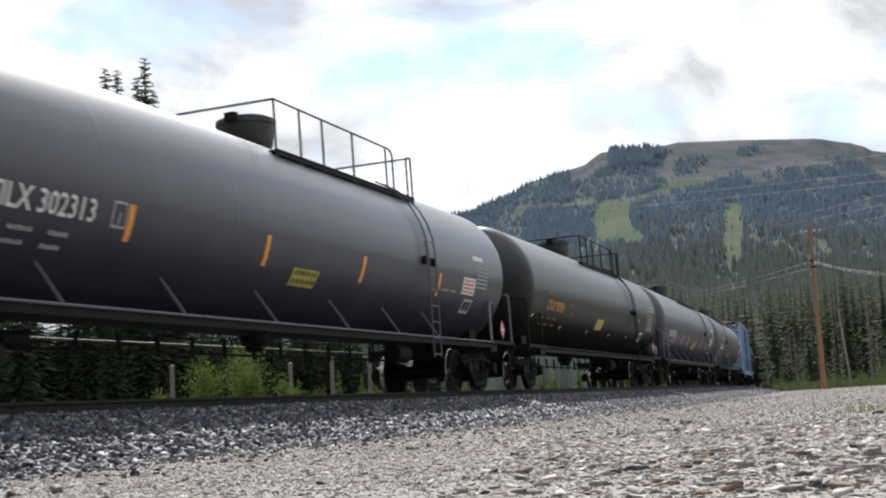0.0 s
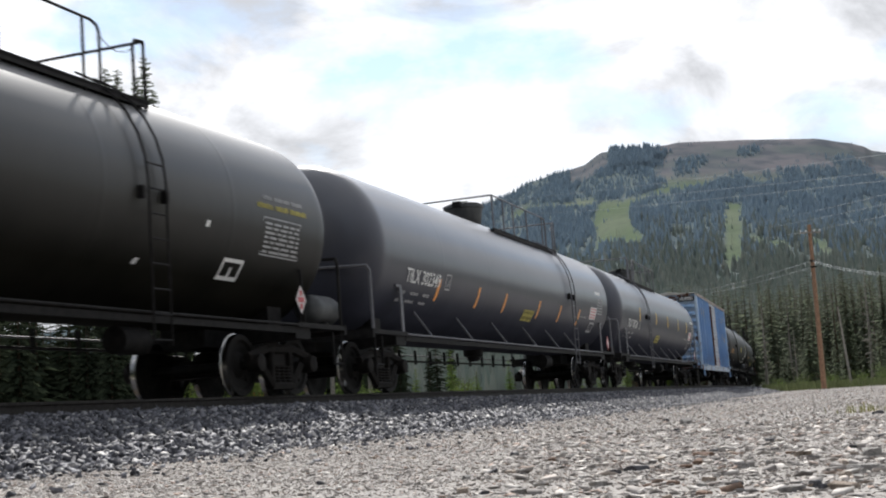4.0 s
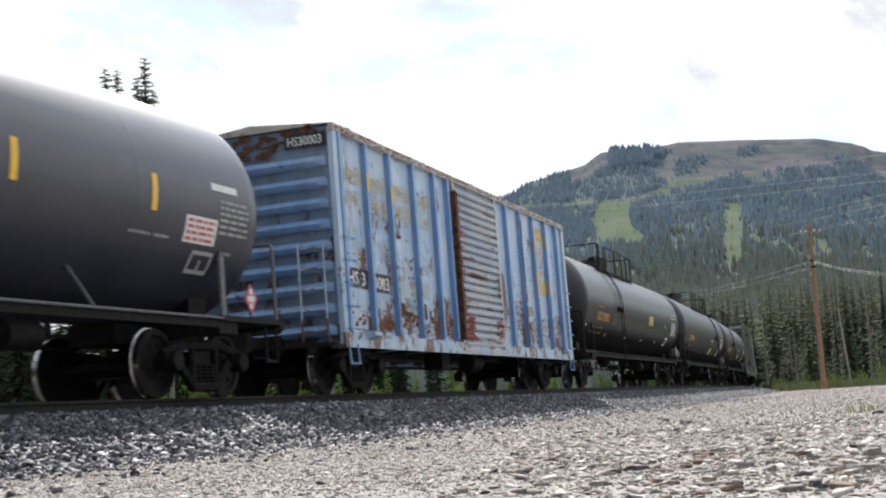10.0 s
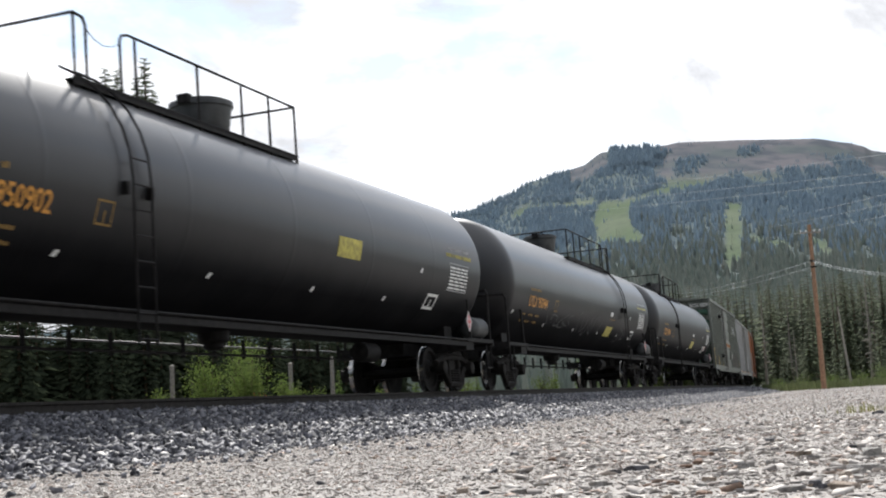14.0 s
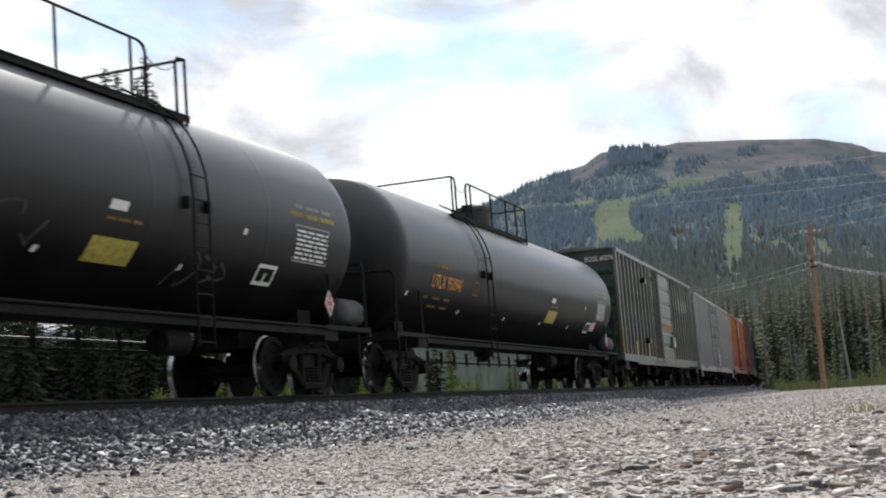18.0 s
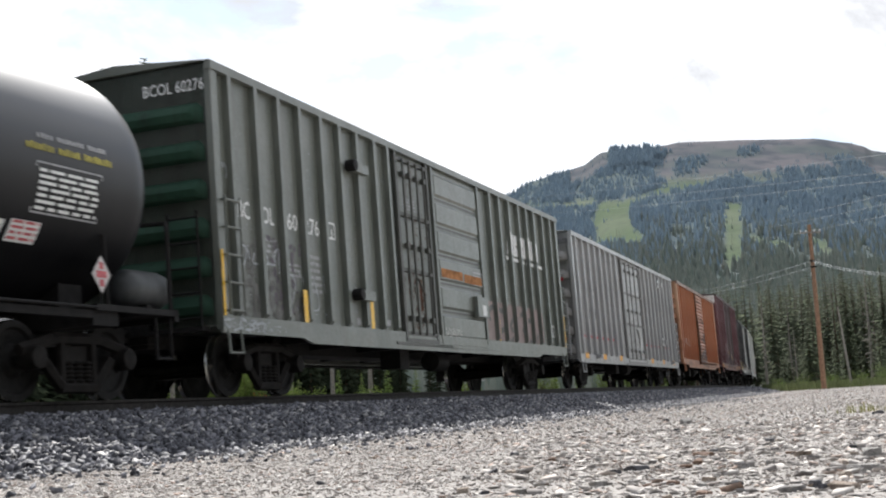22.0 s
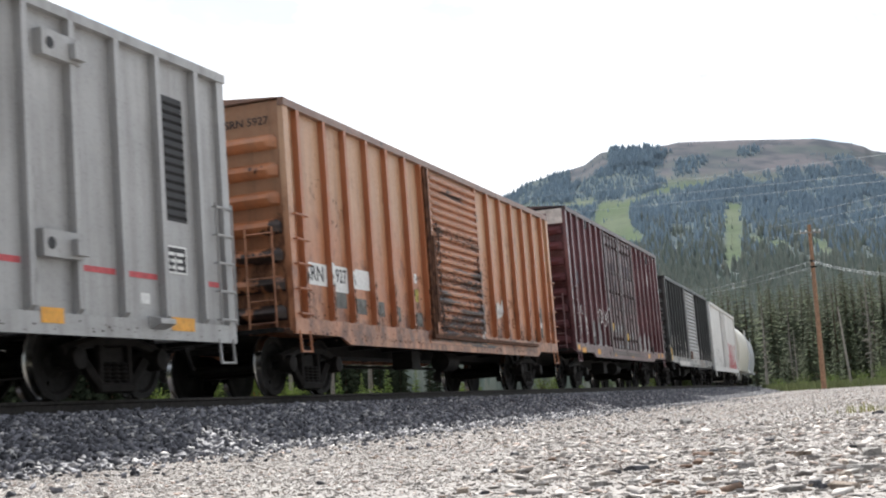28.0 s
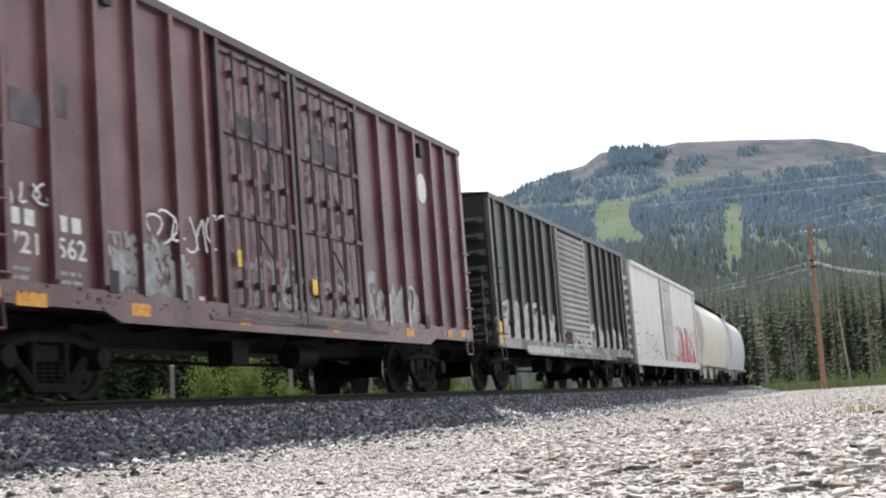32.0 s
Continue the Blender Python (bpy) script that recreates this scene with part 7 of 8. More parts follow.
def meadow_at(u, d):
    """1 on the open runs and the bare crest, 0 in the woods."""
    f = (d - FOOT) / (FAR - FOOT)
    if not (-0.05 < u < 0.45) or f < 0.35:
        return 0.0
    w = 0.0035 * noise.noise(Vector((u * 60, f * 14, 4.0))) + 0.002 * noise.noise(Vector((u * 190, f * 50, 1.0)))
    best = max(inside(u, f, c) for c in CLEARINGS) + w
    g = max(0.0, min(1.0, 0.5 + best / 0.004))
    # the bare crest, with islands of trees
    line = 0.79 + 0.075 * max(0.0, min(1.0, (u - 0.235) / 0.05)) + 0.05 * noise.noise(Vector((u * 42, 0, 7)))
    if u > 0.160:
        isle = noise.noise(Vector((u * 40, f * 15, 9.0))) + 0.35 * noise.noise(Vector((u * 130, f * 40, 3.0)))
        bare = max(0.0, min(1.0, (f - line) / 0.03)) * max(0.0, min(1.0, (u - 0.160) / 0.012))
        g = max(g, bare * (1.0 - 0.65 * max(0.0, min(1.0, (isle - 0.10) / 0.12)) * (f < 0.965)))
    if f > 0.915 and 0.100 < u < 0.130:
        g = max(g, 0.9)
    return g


def build_mountain():
    us = [-0.85 + 0.80 * i / 34 for i in range(34)] + [-0.05 + 0.45 * i / 250 for i in range(250)] + [0.40 + 0.85 * i / 40 for i in range(41)]
    nu, nd = len(us), 96
    vs, cols = [], []
    for j in range(nd):
        d = FOOT + (FAR - FOOT) * (j / (nd - 1)) ** 1.05
        for u in us:
            vs.append((u * d, d, hill_height(u, d) - 3.0 * (j == 0) - 2))
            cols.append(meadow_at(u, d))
    # beyond the crest it falls away
    for u in us:
        vs.append((u * 3400, 3400.0, ridge_at(u) * FAR * 0.7))
        cols.append(0.5)
    fs = [(j * nu + i, j * nu + i + 1, (j + 1) * nu + i + 1, (j + 1) * nu + i) for j in range(nd) for i in range(nu - 1)]
    k = Kit().add(vs, fs)
    m, n, l, b = shader("hazed_mountain_woods_and_meadow", 1.0)
    at = n.new("ShaderNodeAttribute")
    at.attribute_name = "open_ground"
    geo = n.new("ShaderNodeNewGeometry")

    def field(scale, detail):
        t = n.new("ShaderNodeTexNoise")
        t.inputs["Scale"].default_value, t.inputs["Detail"].default_value = scale, detail
        l.new(geo.outputs["Position"], t.inputs["Vector"])
        return t.outputs["Fac"]

    wide, mid, fine = field(0.007, 8), field(0.022, 6), field(0.08, 5)
    sep = n.new("ShaderNodeSeparateXYZ")
    l.new(geo.outputs["Position"], sep.inputs["Vector"])
    # pale, bluish ground tints: distance haze is put into the colour
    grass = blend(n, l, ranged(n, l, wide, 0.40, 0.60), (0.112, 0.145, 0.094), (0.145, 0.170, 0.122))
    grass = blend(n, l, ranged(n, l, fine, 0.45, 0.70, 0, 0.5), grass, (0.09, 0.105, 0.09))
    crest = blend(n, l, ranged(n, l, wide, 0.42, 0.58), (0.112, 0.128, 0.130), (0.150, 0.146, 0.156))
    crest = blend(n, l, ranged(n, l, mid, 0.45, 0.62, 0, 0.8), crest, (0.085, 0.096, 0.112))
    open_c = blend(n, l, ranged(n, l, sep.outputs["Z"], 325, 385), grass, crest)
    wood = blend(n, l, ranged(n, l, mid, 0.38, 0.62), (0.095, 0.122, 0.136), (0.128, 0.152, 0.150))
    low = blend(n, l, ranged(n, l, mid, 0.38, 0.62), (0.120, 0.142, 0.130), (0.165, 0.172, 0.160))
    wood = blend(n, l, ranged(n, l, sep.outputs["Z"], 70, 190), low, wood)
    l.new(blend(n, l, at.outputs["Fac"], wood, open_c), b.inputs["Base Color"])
    b.inputs["Specular IOR Level"].default_value = 0.0
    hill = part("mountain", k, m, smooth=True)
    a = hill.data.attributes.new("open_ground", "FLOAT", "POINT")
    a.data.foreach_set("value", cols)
    tagged(hill, "wooded mountain with pale green ski runs and a bare crest", "mountain", kind="structure")


build_mountain()

def leaf_material(name, dark, light, rough=0.8, glow=0.0):
    """Leaves or needles; glow: share of light that passes through them."""
    m, n, l, b = shader(name, rough)
    g = n.new("ShaderNodeNewGeometry")
    oi = n.new("ShaderNodeObjectInfo")
    c = blend(n, l, g.outputs["Random Per Island"], dark, light)
    c = blend(n, l, ranged(n, l, oi.outputs["Random"], 0, 1, 0, 0.4), c, tuple(x * 0.5 for x in light))
    l.new(c, b.inputs["Base Color"])
    b.inputs["Specular IOR Level"].default_value = 0.15
    if glow:
        t = n.new("ShaderNodeBsdfTranslucent")
        l.new(c, t.inputs["Color"])
        mx = n.new("ShaderNodeMixShader")
        mx.inputs["Fac"].default_value = glow
        l.new(b.outputs["BSDF"], mx.inputs[1])
        l.new(t.outputs["BSDF"], mx.inputs[2])
        l.new(mx.outputs["Shader"], n["Material Output"].inputs["Surface"])
    return m


# far crowns lifted and blued in colour, painting in the haze
M_FARWOOD = leaf_material("hazed_far_conifers", (0.285, 0.360, 0.425), (0.385, 0.455, 0.510), glow=0.64)
M_LOWWOOD = leaf_material("hazed_mixed_far_woods", (0.260, 0.310, 0.285), (0.370, 0.390, 0.360), glow=0.62)
M_NEEDLE = leaf_material("dark_conifer_needles", (0.088, 0.108, 0.072), (0.126, 0.144, 0.096), glow=0.62)
# forest shade put into the needle colour of the far-side firs
M_SHADE_FIR = leaf_material("shade_dark_fir_needles", (0.020, 0.027, 0.017), (0.045, 0.055, 0.034), glow=0.05)
M_SHADE_FIR.node_tree.nodes["Principled BSDF"].inputs["Specular IOR Level"].default_value = 0.0
M_NEEDLE_DRY = leaf_material("grey_dead_conifer_twigs", (0.12, 0.112, 0.095), (0.19, 0.178, 0.15), glow=0.4)
M_BARK = plain("grey_brown_bark", (0.10, 0.075, 0.055), 0.95, 0.0, 18, 0.5)
M_DEADWOOD = plain("bleached_dead_wood", (0.26, 0.235, 0.21), 0.9, 0.0, 18, 0.4)
M_BUSH = leaf_material("bright_green_willow_leaves", (0.085, 0.135, 0.03), (0.19, 0.25, 0.065), glow=0.4)
M_SAPLING = leaf_material("fresh_green_sapling_needles", (0.10, 0.17, 0.04), (0.22, 0.30, 0.08), glow=0.35)
M_WEED = leaf_material("dry_yellow_weeds", (0.17, 0.18, 0.06), (0.28, 0.26, 0.12), glow=0.3)
M_GRASS = leaf_material("tall_green_grass", (0.075, 0.10, 0.04), (0.145, 0.16, 0.08), glow=0.3)
M_BLOOM = leaf_material("orange_red_blooms", (0.50, 0.12, 0.04), (0.62, 0.22, 0.08), glow=0.3)


def far_woods():
    rnd = random.Random(7)
    upper, lower = ([], []), ([], [])
    made = 0
    for _ in range(150000):
        if made >= 46000:
            break
        u = rnd.uniform(-0.06, 0.40) if rnd.random() < 0.88 else rnd.uniform(-0.6, -0.06)
        f = rnd.random() ** 0.72
        if rnd.random() < 0.05:
            u, f = rnd.uniform(0.132, 0.174), rnd.uniform(0.90, 1.0)
        d = FOOT + (FAR - FOOT) * f * 0.999
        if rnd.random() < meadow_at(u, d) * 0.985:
            continue
        # thin stands and gaps
        thin = noise.noise(Vector((u * 30, f * 8, 2.0))) + 0.4 * noise.noise(Vector((u * 110, f * 30, 5.0)))
        if thin < -0.10 and rnd.random() < 0.72:
            continue
        made += 1
        h = rnd.uniform(9, 19) * (1.0 - 0.30 * f)
        if f > 0.9 and 0.131 < u < 0.175:
            h *= 1.25
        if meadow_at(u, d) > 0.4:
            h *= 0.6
        w = h * rnd.uniform(0.13, 0.21)
        x, y, z = u * d, d, hill_height(u, d) - 3
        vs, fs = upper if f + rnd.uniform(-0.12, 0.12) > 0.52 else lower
        n0 = len(vs)
        a0 = rnd.random() * 6
        for zz, rr in ((0.05, 1.0), (0.42, 0.68)):
            for i in range(4):
                a = a0 + 6.283 * i / 4
                q = rr * rnd.uniform(0.75, 1.15) * w
                vs.append((x + q * math.cos(a), y + q * math.sin(a), z + h * zz * rnd.uniform(0.9, 1.1)))
        vs.append((x, y, z + h))
        for i in range(4):
            j = (i + 1) % 4
            fs.append((n0 + i, n0 + j, n0 + 4 + j, n0 + 4 + i))
            fs.append((n0 + 4 + i, n0 + 4 + j, n0 + 8))
    for name, (vs, fs), mat, label in (("far_woods", upper, M_FARWOOD, "conifer woods high on the mountain side, coloured pale blue as through haze"), ("lower_woods", lower, M_LOWWOOD, "mixed woods on the mountain's lower slopes, coloured pale as through haze")):
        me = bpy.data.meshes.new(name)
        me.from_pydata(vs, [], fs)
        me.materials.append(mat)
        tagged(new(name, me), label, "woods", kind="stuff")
    # bleached dead trunks that stand in the lower woods
    k = Kit()
    for _ in range(420):
        u, f = rnd.uniform(0.06, 0.37), rnd.uniform(0.10, 0.58)
        d = FOOT + (FAR - FOOT) * f
        x, z, h = u * d, hill_height(u, d) - 3, rnd.uniform(10, 17)
        k.bar((x, d, z), (x + rnd.uniform(-0.6, 0.6), d, z + h), 0.28, 3, 0.12, caps=False)
    tagged(part("dead_trunks", k, M_DEADWOOD), "bleached dead trunks standing in the lower woods", "woods", kind="stuff")


far_woods()


# ---- conifers ----
def conifer_meshes(seed, h, spread, bare=0.12, density=1.0, droop=0.35, sprays=3):
    """Trunk and crown: whorls of drooping boughs, each a few ragged sprays."""
    rnd = random.Random(seed)
    t = Kit()
    bend = rnd.uniform(-0.02, 0.02) * h
    segs = 7
    prev = (0, 0, -0.3)
    for i in range(1, segs + 1):
        f = i / segs
        p = (bend * math.sin(f * 2.6), bend * 0.5 * f, h * f * 0.985)
        t.bar(prev, p, 0.016 * h * (1 - (i - 1) / segs) + 0.012, 6, 0.016 * h * (1 - f) + 0.012, caps=False)
        prev = p
    vs, fs = [], []
    z = h * bare
    while z < h * 0.985:
        f = (z / h - bare) / (1 - bare)
        reach = spread * h * (0.16 + 0.84 * (1 - f) ** 0.85) * (0.65 + 0.35 * min(1, f * 6))
        nb = max(4, int((7 if f < 0.7 else 5) * density))
        a0 = rnd.random() * 6.28
        for i in range(nb):
            if rnd.random() < 0.13:
                continue
            a = a0 + 6.283 * (i + rnd.uniform(-0.35, 0.35)) / nb
            r = reach * rnd.uniform(0.55, 1.2)
            dx, dy = math.cos(a), math.sin(a)
            ox, oy = bend * math.sin(z / h * 2.6), bend * 0.5 * z / h
            zz = z + rnd.uniform(-0.25, 0.25) * h * 0.03
            dr = droop * r * rnd.uniform(0.6, 1.4) * (1 - 0.8 * f)
            up = 0.25 * r * max(0, f - 0.55)
            # overlapping sprays along the bough, each a bent kite
            for k in range(sprays):
                f0, f1 = (k * 0.28, 0.46 + k * 0.27) if sprays > 1 else (0.0, 1.0)
                wd = r * (0.24 - 0.03 * k) * rnd.uniform(0.7, 1.3) * (1.0 if sprays > 1 else 1.3)
                lift = rnd.uniform(-0.06, 0.06) * r
                n0 = len(vs)
                def P(q, side, dz):
                    return (ox + dx * r * q - dy * side, oy + dy * r * q + dx * side, zz - dr * q * q + up * q + dz)
                vs.extend([P(f0, 0, 0.02 * r), P((f0 + f1) / 2, wd, -0.10 * r + lift), P(f1, rnd.uniform(-0.3, 0.3) * wd, lift), P((f0 + f1) / 2, -wd, -0.10 * r + lift), P((f0 + f1) / 2, 0, 0.05 * r + lift)])
                fs.extend([(n0, n0 + 1, n0 + 4), (n0 + 1, n0 + 2, n0 + 4), (n0 + 2, n0 + 3, n0 + 4), (n0 + 3, n0, n0 + 4)])
        z += h * rnd.uniform(0.022, 0.034) / density * (1.0 if f < 0.8 else 0.75)
    c = bpy.data.meshes.new("crown")
    c.from_pydata(vs, [], fs)
    return t.mesh("trunk", True), c


FORMS = []
for i, (hh, sp, ba, de, dr) in enumerate([(14, 0.15, 0.10, 1.0, 0.45), (16, 0.12, 0.14, 0.9, 0.5), (12, 0.17, 0.05, 1.0, 0.35), (15, 0.10, 0.2, 0.8, 0.5), (13, 0.11, 0.08, 1.3, 0.4), (15, 0.08, 0.1, 2.0, 0.25)]):
    tm, cm = conifer_meshes(20 + i, hh, sp, ba, de, dr)
    tm.materials.append(M_BARK)
    cm.materials.append(M_NEEDLE)
    FORMS.append((hh, tm, cm))
# copies of three forms, their needles coloured dark for the wood's shade
SHADED_FORMS = []
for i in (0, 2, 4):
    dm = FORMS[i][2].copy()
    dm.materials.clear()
    dm.materials.append(M_SHADE_FIR)
    SHADED_FORMS.append((FORMS[i][0], FORMS[i][1], dm))
# lighter builds of the same kinds, for the trees that stand deep in the wood
DEEP, DEEP_SHADED = [], []
for i, (hh, sp, ba, dr) in enumerate([(14, 0.15, 0.12, 0.45), (16, 0.12, 0.18, 0.5), (12, 0.17, 0.10, 0.35), (15, 0.11, 0.22, 0.5)]):
    tm, cm = conifer_meshes(40 + i, hh, sp, ba, 0.75, dr, 1)
    tm.materials.append(M_BARK)
    cm.materials.append(M_NEEDLE)
    DEEP.append((hh, tm, cm))
# deep-wood builds with the same shade-dark needle colour
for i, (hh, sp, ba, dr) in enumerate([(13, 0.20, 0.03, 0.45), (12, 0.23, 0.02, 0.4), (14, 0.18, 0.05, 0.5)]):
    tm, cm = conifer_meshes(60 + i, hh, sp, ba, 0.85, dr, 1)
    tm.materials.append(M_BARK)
    cm.materials.append(M_SHADE_FIR)
    DEEP_SHADED.append((hh, tm, cm))
tm, cm = conifer_meshes(77, 14, 0.09, 0.15, 0.55, 0.3)
tm.materials.append(M_DEADWOOD)
cm.materials.append(M_NEEDLE_DRY)
DEAD = (14, tm, cm)


def tree(x, y, h, form=None, label="", turn=0.0, group="conifers beside the railway", z=-0.05):
    hh, tm, cm = form
    t = new("conifer_tree")
    k = h / hh
    t.matrix_world = Matrix.LocRotScale((x, y, z), Euler((0, 0, turn)), (k, k, k))
    a, b = new("trunk", tm), new("crown", cm)
    a.parent = b.parent = t
    return tagged(t, label or "dark green spruce standing in the woods", "tree", group)


WOODS = []


def massed(x, y, h, form, turn):
    """A tree of the deep wood, kept for the one joined mesh."""
    WOODS.append((x, y, h, form, turn))


def build_massed():
    for name, pick, mat in (("deep_wood_crowns", 2, M_NEEDLE), ("dense_fir_crowns", 2, M_SHADE_FIR), ("deep_wood_trunks", 1, M_BARK)):
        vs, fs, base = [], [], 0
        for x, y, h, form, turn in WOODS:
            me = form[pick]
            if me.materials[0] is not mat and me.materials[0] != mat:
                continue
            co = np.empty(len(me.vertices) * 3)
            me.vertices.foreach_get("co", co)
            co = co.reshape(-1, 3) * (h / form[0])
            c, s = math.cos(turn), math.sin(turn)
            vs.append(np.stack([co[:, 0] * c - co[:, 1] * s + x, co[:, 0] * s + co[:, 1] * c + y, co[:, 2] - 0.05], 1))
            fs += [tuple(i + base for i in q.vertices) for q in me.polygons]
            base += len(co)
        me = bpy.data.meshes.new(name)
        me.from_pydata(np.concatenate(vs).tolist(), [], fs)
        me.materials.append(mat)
        tagged(new(name, me), "dense dark conifer wood behind the front trees, with unseen trees added to shape the light", "woods", kind="stuff")


def at_bearing(u, d):
    return u * d, d


def plant_woods():
    rnd = random.Random(11)
    # the wood behind the line's far end
    for i in range(230):
        u = rnd.uniform(0.13, 0.47)
        d = rnd.uniform(124, 270)
        # keep clear of the rails
        if u < 0.225 and d < 215:
            d = rnd.uniform(235, 300)
        h = rnd.uniform(0.064, 0.088) * d + 0.14 * max(0, u - 0.25) * d
        if rnd.random() < 0.3:
            h *= 0.72
        h = min(h, 24)
        dead = rnd.random() < 0.16
        x, y = at_bearing(u, d)
        if d > 185 and not dead:
            massed(x, y, h, rnd.choice(DEEP), rnd.random() * 6.28)
            continue
        tree(x, y, h, DEAD if dead else rnd.choice(FORMS[:5]), "grey dead spruce standing in the woods" if dead else "", rnd.random() * 6.28)
    for i in range(420):
        d = rnd.uniform(175, 310)
        u = rnd.uniform(0.13 if d > 240 else 0.235, 0.47)
        x, y = at_bearing(u, d)
        massed(x, y, rnd.uniform(0.058, 0.084) * d, rnd.choice(DEEP), rnd.random() * 6.28)
    # young growth under the wood's edge
    for i in range(150):
        d = rnd.uniform(122, 190)
        x, y = at_bearing(rnd.uniform(0.238, 0.42), d)
        massed(x, y, rnd.uniform(2.5, 6.5), rnd.choice(DEEP[:3]), rnd.random() * 6.28)
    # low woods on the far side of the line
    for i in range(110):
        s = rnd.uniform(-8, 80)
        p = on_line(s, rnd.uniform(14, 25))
        tree(p.x, p.y, rnd.uniform(4.2, 6.6), rnd.choice(SHADED_FORMS), "young spruce behind the track, forest shade in its dark colour", rnd.random() * 6.28)
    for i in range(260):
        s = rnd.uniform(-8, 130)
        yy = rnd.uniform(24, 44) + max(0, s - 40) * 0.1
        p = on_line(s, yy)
        massed(p.x, p.y, rnd.uniform(4.8, 7.0) + (yy - 24) * 0.05, rnd.choice(DEEP_SHADED), rnd.random() * 6.28)
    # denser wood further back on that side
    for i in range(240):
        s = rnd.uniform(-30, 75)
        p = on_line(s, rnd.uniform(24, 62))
        massed(p.x, p.y, rnd.uniform(5.0, 7.6), rnd.choice(DEEP_SHADED), rnd.random() * 6.28)
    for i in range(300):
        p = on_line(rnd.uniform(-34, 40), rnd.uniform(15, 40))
        massed(p.x, p.y, rnd.uniform(3.4, 6.0), rnd.choice(DEEP_SHADED), rnd.random() * 6.28)
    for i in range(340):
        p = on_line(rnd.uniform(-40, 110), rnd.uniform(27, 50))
        massed(p.x, p.y, rnd.uniform(7.0, 9.0), rnd.choice(DEEP_SHADED), rnd.random() * 6.28)
    # unseen tall trees added left of the view, to darken the tank ends' reflections
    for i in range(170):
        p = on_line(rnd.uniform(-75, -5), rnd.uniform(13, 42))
        massed(p.x, p.y, rnd.uniform(12, 20), rnd.choice(DEEP_SHADED), rnd.random() * 6.28)
    # unseen trees added behind the camera and to its right, to shape light and reflections
    for i in range(260):
        a, r = rnd.uniform(1.75, 4.9), rnd.uniform(24, 46)
        x, y = r * math.sin(a), r * math.cos(a)
        if (Vector((x, y, 0)) - ARC_MID).length - 1 / ARC_K < 9:
            continue
        massed(x, y, rnd.uniform(13, 21), rnd.choice(DEEP), rnd.random() * 6.28)
    for i in range(230):
        a, r = rnd.uniform(0.48, 1.80), rnd.uniform(95, 150)
        massed(r * math.sin(a), r * math.cos(a), rnd.uniform(3.5, 6.5) + 5 * max(0, a - 1.2), rnd.choice(DEEP), rnd.random() * 6.28)
    # tall spruces that rise over the train
    for x, y, h, i in ((-13.56, 61, 17.7, 5), (-14.80, 61.2, 17.2, 5), (-15.38, 61, 17.3, 5), (-14.02, 61.5, 16.9, 5), (-13.25, 61.5, 16.2, 5), (-15.75, 62, 15.9, 5), (-14.45, 62, 16.0, 5), (-13.0, 62.5, 15.4, 5)):
        tree(x, y, h, FORMS[i], "tall spruce rising over the train", x * 3)


plant_woods()
build_massed()


def sapling(x, y, h, turn):
    t = tree(x, y, h, FORMS[2], "small bright green spruce sapling behind the track", turn, "saplings beyond the track")
    c = [o for o in t.children if o.name.startswith("crown")][0]
    c.data = SAP_CROWN
    return t


SAP_CROWN = FORMS[2][2].copy()
SAP_CROWN.materials.clear()
SAP_CROWN.materials.append(M_SAPLING)


def bush(x, y, w, h, count, seed, material, label, name="bush"):
    """A leafy shrub: bent stems and a loose crown of small leaves."""
    rnd = random.Random(seed)
    b = new(name)
    b.location = (x, y, 0)
    tagged(b, label, "bush", "shrubs beyond the track")
    st = Kit()
    vs, fs = [], []
    stems = 9
    for i in range(stems):
        a, lean = rnd.random() * 6.28, rnd.uniform(0.1, 0.5) * w
        top = (lean * math.cos(a), lean * math.sin(a), h * rnd.uniform(0.6, 1.0))
        mid = (top[0] * 0.35, top[1] * 0.35, top[2] * 0.55)
        st.rod([(0.05 * math.cos(a), 0.05 * math.sin(a), -0.05), mid, top], 0.012, 4)
        for j in range(int(count * 1.7) // stems):
            f = rnd.uniform(0.12, 1.05)
            p = [top[q] * f if q == 2 else (mid[q] * 2 * f if f < 0.5 else mid[q] + (top[q] - mid[q]) * (f * 2 - 1)) for q in range(3)]
            p = [p[0] + rnd.gauss(0, 0.16 * w), p[1] + rnd.gauss(0, 0.16 * w), p[2] + rnd.gauss(0, 0.07 * h)]
            if p[2] < 0.02:
                continue
            u = Vector((rnd.gauss(0, 1), rnd.gauss(0, 1), rnd.gauss(0.2, 0.8))).normalized()
            v = u.orthogonal().normalized()
            ln, wd = rnd.uniform(0.035, 0.075), rnd.uniform(0.014, 0.028)
            n0 = len(vs)
            q = Vector(p)
            vs.extend([q, q + u * ln * 0.5 + v * wd, q + u * ln, q + u * ln * 0.5 - v * wd])
            fs.append((n0, n0 + 1, n0 + 2, n0 + 3))
    part("stem", st, M_BARK, b)
    me = bpy.data.meshes.new("foliage")
    me.from_pydata(vs, [], fs)
    me.materials.append(material)
    part("foliage", me, None, b)
    return b


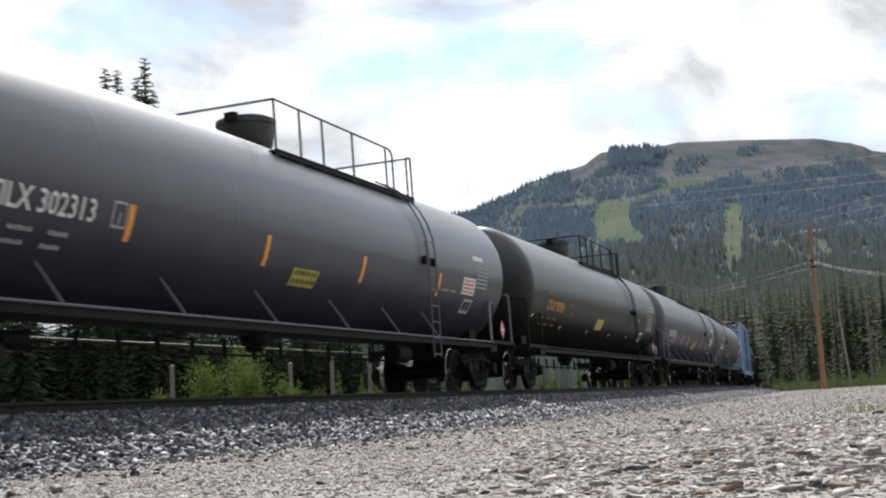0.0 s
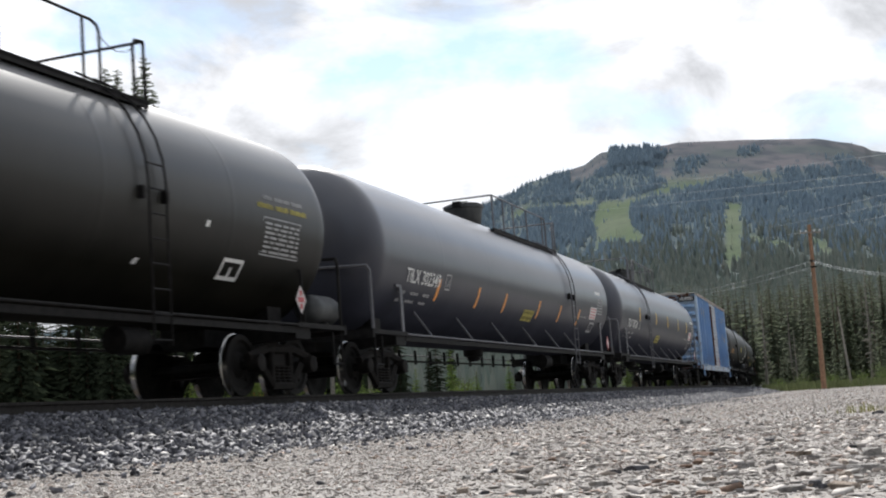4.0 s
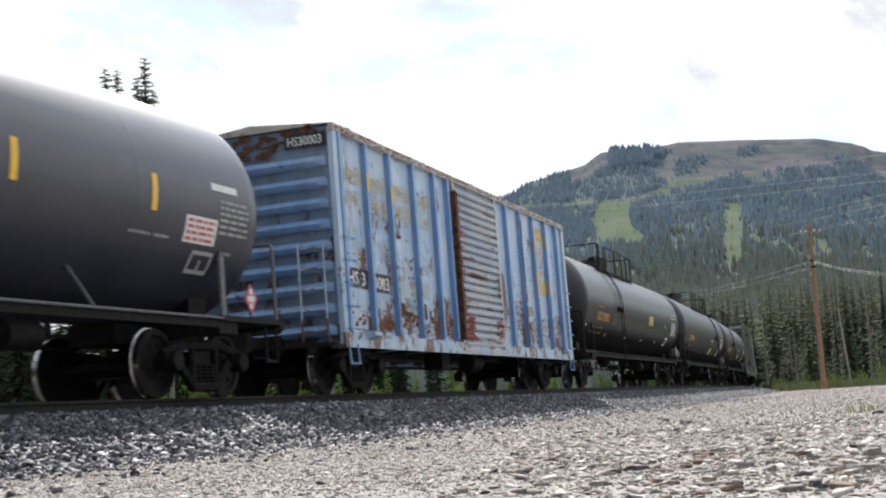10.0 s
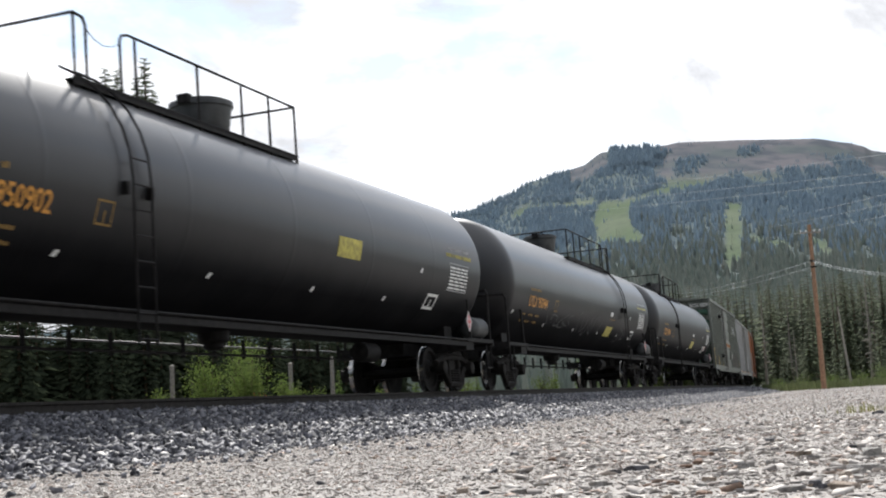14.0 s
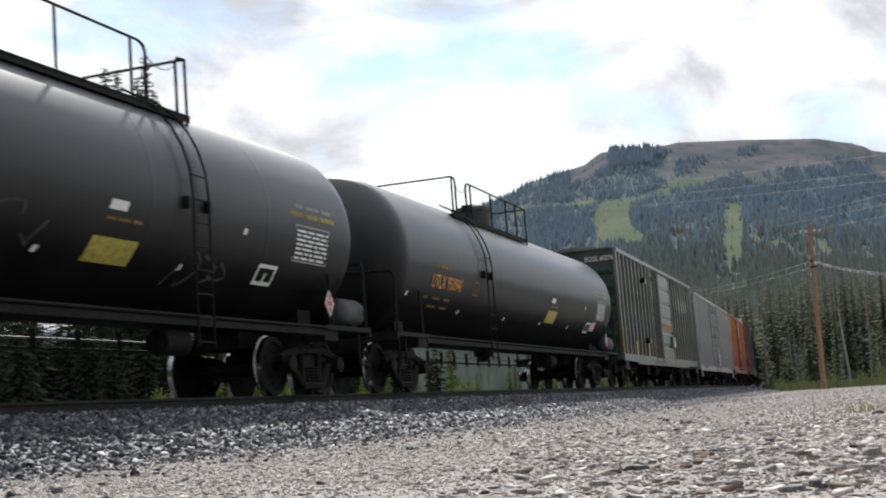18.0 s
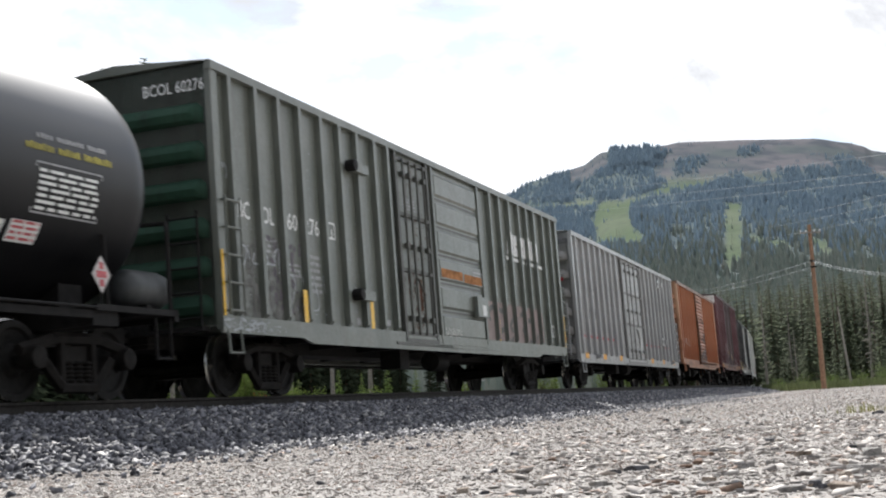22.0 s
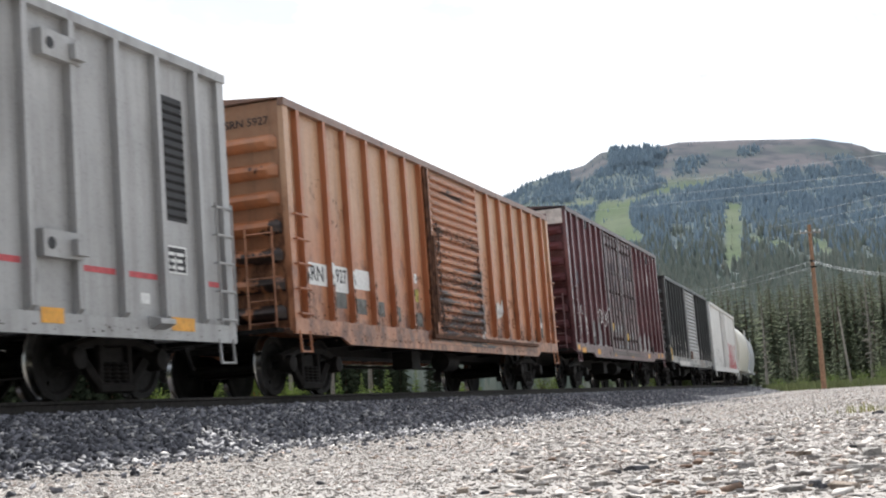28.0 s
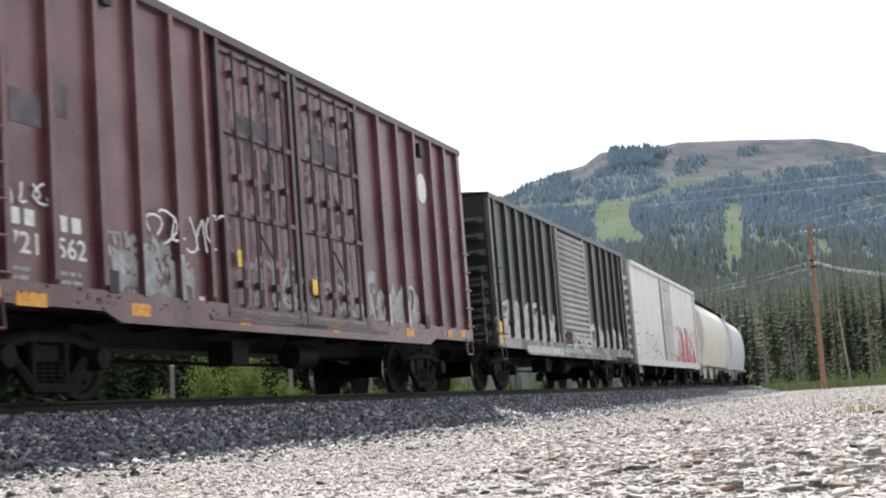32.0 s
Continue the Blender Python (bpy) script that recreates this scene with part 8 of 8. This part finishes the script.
for i, (x, y, w, h, c) in enumerate([(-6.9, 38.2, 1.1, 2.1, 2600), (-5.7, 37.6, 1.2, 2.2, 3000), (-6.3, 40.0, 1.0, 2.5, 1800), (-4.7, 38.8, 0.8, 1.5, 1500), (-4.0, 40.5, 0.8, 1.1, 900), (-2.6, 42.0, 0.8, 1.0, 900),
                                     (0.4, 45.0, 0.9, 1.2, 900), (3.6, 50.0, 1.0, 1.3, 900), (6.5, 57.0, 1.0, 1.4, 900), (10.5, 68.0, 1.3, 1.6, 900), (13.5, 77.0, 1.3, 1.6, 800), (-8.6, 40.0, 0.8, 1.3, 900)]):
    bush(x, y, w, h, c, 50 + i, M_BUSH, "bright green leafy shrub beyond the track")
bush(-5.25, 36.9, 0.35, 1.0, 260, 90, M_BLOOM, "low orange-red flowering weeds", "flowering_weeds")
for i, (x, y, h) in enumerate([(-3.9, 46, 1.9), (-3.0, 45, 1.7), (-2.2, 47, 2.0), (-1.2, 46.5, 1.8), (0.0, 48.5, 2.5), (0.9, 48, 1.6), (2.2, 50, 2.0), (-5.0, 44, 1.6), (4.2, 54, 1.9), (5.5, 58, 2.2), (8.4, 64, 2.3), (12.0, 74, 2.2)]):
    sapling(x, y, h, i * 1.3)
for i, (x, y, h) in enumerate([(-2.91, 48.0, 2.5), (-5.77, 48.0, 2.2), (-4.45, 50.0, 2.4), (-9.2, 44.0, 2.2)]):
    p = new("weathered_post")
    p.location = (x, y, 0)
    tagged(p, "pale weathered wooden post beyond the track", "post", "posts beyond the track")
    part("shaft", Kit().bar((0, 0, -0.2), (0.03, 0, h), 0.085, 8, 0.075), M_DEADWOOD, p, smooth=True)
    part("cap", Kit().bar((0.03, 0, h), (0.03, 0, h + 0.05), 0.09, 8, 0.02), M_DEADWOOD, p)


def blades(name, count, place, h0, h1, material, label, seed):
    """Grass blades and weed stalks as one mesh of thin bent triangles."""
    rnd = random.Random(seed)
    vs, fs = [], []
    for i in range(count):
        x, y = place(rnd)
        h, a, w = rnd.uniform(h0, h1), rnd.random() * 6.28, rnd.uniform(0.012, 0.03) * (h1 / 0.5)
        bx, by = rnd.gauss(0, 0.25) * h, rnd.gauss(0, 0.25) * h
        n0 = len(vs)
        dx, dy = w * math.cos(a), w * math.sin(a)
        vs.extend([(x - dx, y - dy, -0.02), (x + dx, y + dy, -0.02), (x + bx * 0.4 + dx * 0.7, y + by * 0.4 + dy * 0.7, h * 0.6), (x + bx * 0.4 - dx * 0.7, y + by * 0.4 - dy * 0.7, h * 0.6), (x + bx, y + by, h)])
        fs.extend([(n0, n0 + 1, n0 + 2, n0 + 3), (n0 + 3, n0 + 2, n0 + 4)])
    me = bpy.data.meshes.new(name)
    me.from_pydata(vs, [], fs)
    me.materials.append(material)
    return tagged(new(name, me), label, "grass", kind="stuff")


def yard_edge(rnd):
    d = rnd.uniform(97, 122)
    return rnd.uniform(0.232, 0.40) * d, d


def beyond_rails(rnd):
    p = on_line(rnd.uniform(6, 75), rnd.uniform(5.0, 12.0))
    return p.x, p.y


blades("edge_grass", 9000, yard_edge, 0.25, 0.75, M_GRASS, "tall green grass along the edge of the yard", 3)
blades("trackside_grass", 9000, beyond_rails, 0.3, 0.9, M_GRASS, "tall grass and weeds beyond the track", 4)
blades("yellow_weed", 70, lambda r: (4.28 + r.gauss(0, 0.16), 14.0 + r.gauss(0, 0.16)), 0.04, 0.11, M_WEED, "small yellow-green weed growing in the gravel", 5)
for i, (u, d, w, h) in enumerate([(0.245, 104, 1.2, 1.0), (0.262, 108, 1.5, 1.3), (0.285, 104, 1.4, 1.2), (0.305, 106, 1.6, 1.3), (0.322, 103, 1.5, 1.5), (0.338, 105, 1.4, 1.4), (0.355, 102, 1.4, 1.3)]):
    o = bush(u * d, d, w, h, 700, 130 + i, M_BUSH if i % 2 else M_SAPLING, "low green shrub at the yard's far edge")
    o["group"] = "shrubs along the yard"


# ---- pole, wires, trackside cabinet ----
M_POLE = plain("orange_brown_pole_wood", (0.26, 0.155, 0.10), 0.85, 0.0, 10, 0.35)
M_WIRE = plain("pale_aluminium_wire", (0.42, 0.43, 0.44), 0.5, 0.2, 30, 0.1)
M_CABINET = plain("white_cabinet_paint", (0.72, 0.72, 0.70), 0.5, 0.0, 10, 0.1)


def utility_pole():
    p = new("utility_pole")
    p.location = (26.1, 94, 0)
    tagged(p, "orange-brown wooden utility pole beside the gravel yard", "utility pole")
    part("pole", Kit().bar((0, 0, -0.5), (0.02, 0, 11.65), 0.19, 12, 0.12), M_POLE, p, smooth=True)
    part("crossarm", Kit().box(-0.75, 0.75, -0.19, -0.11, 11.02, 11.11), M_DEADWOOD, p)
    im = Kit().lathe([(0, 0.03), (0.06, 0.05), (0.12, 0.05), (0.16, 0.03)], "z", (0, 0, 0), 8).mesh("insulator", True, M_WHITEMARK)
    for dx in (-0.68, -0.3, 0.3, 0.68):
        part("insulator", im, None, p).location = (dx, -0.15, 11.12)
    for z in (8.62, 9.05):
        part("cable_bracket", Kit().box(-0.22, 0.22, -0.26, -0.12, z - 0.05, z + 0.05), M_IRON, p)


utility_pole()


def wire(name, a, b, r, sag, label, group):
    k = Kit()
    n = 14
    pts = []
    for i in range(n + 1):
        f = i / n
        p = Vector(a).lerp(Vector(b), f)
        p.z -= sag * 4 * f * (1 - f)
        pts.append(p)
    k.rod(pts, r, 4)
    tagged(part(name, k, M_WIRE), label, "wire", group)


for a, b in (((21.93, 55, 9.94), (16.44, 420, 65.2)), ((21.84, 55, 9.1), (16.28, 420, 62.6)), ((21.80, 55, 8.74), (26.95, 420, 60.15))):
    wire("power_line", a, b, 0.016, 0.5, "thin pale power line high over the woods", "overhead lines")
for a, b in (((19.80, 50, 7.86), (59.86, 260, 32.7)), ((19.76, 50, 7.43), (60.9, 260, 31.6)), ((19.71, 50, 6.96), (60.7, 260, 29.5))):
    wire("power_line", a, b, 0.011, 0.3, "thin pale power line high over the woods", "overhead lines")
for a, b, r in (((26.10, 93.76, 9.05), (37.14, 210, 15.93), 0.018), ((26.10, 93.76, 8.62), (37.09, 210, 15.39), 0.018), ((26.10, 93.76, 9.05), (20.18, 52, 4.3), 0.014), ((26.10, 93.76, 8.93), (20.17, 52, 4.22), 0.011)):
    wire("service_cable", a, b, r, 0.35, "bright service cable tied to the utility pole", "cables on the pole")


def cabinet():
    c = new("trackside_cabinet")
    x, y = 0.2262 * 240, 240.0
    c.location = (x, y, 0)
    tagged(c, "low white equipment cabinet beside the track", "cabinet")
    part("case", Kit().box(-1.3, 1.3, -0.5, 0.5, 0.15, 1.05), M_CABINET, c, bevel=0.03)
    part("lid", Kit().box(-1.36, 1.36, -0.56, 0.56, 1.05, 1.12), M_CABINET, c)
    part("plinth", Kit().box(-1.2, 1.2, -0.45, 0.45, -0.1, 0.15), M_DEADWOOD, c)
    m = new("marker_post")
    m.location = (0.2277 * 150, 150, 0)
    tagged(m, "slim grey trackside marker post", "post")
    part("shaft", Kit().bar((0, 0, -0.2), (0, 0, 3.3), 0.06, 8, 0.05), M_DEADWOOD, m)
    part("plate", Kit().box(-0.12, 0.12, -0.08, -0.06, 2.7, 3.2), M_DEADWOOD, m)


cabinet()

snag = new("bare_trunk")
snag.location = (0.2985 * 101, 101, 0)
tagged(snag, "slim bleached bare trunk leaning at the wood's edge", "dead tree")
part("trunk", Kit().bar((0, 0, -0.2), (-0.5, 0, 6.1), 0.11, 8, 0.05), M_DEADWOOD, snag, smooth=True)


# ---- motion ----
def motions():
    steps = [i * 0.5 for i in range(65)]
    for car, mid, reach in TRAIN:
        rows = []
        for t in steps:
            s = mid - travelled(t)
            a, b = line_pose(s - reach), line_pose(s + reach)
            m = line_pose(s)
            m.translation = (a.translation + b.translation) / 2
            rows.append((t, m))
        walk(car, rows)
    # the wheels roll: one turning for the leading axles and one for the trailing ones of every truck
    rolling = {}
    for w, dx in WHEELSETS:
        if dx not in rolling:
            walk(w, [(i / 15, pose(dx, 0, 0.457, 0, -math.degrees(travelled(i / 15) / 0.457) % 360, 0)) for i in range(481)])
            rolling[dx] = w.animation_data
        else:
            w.rotation_mode = "QUATERNION"
            w.animation_data_create()
            w.animation_data.action = rolling[dx].action
            w.animation_data.action_slot = rolling[dx].action_slot


motions()
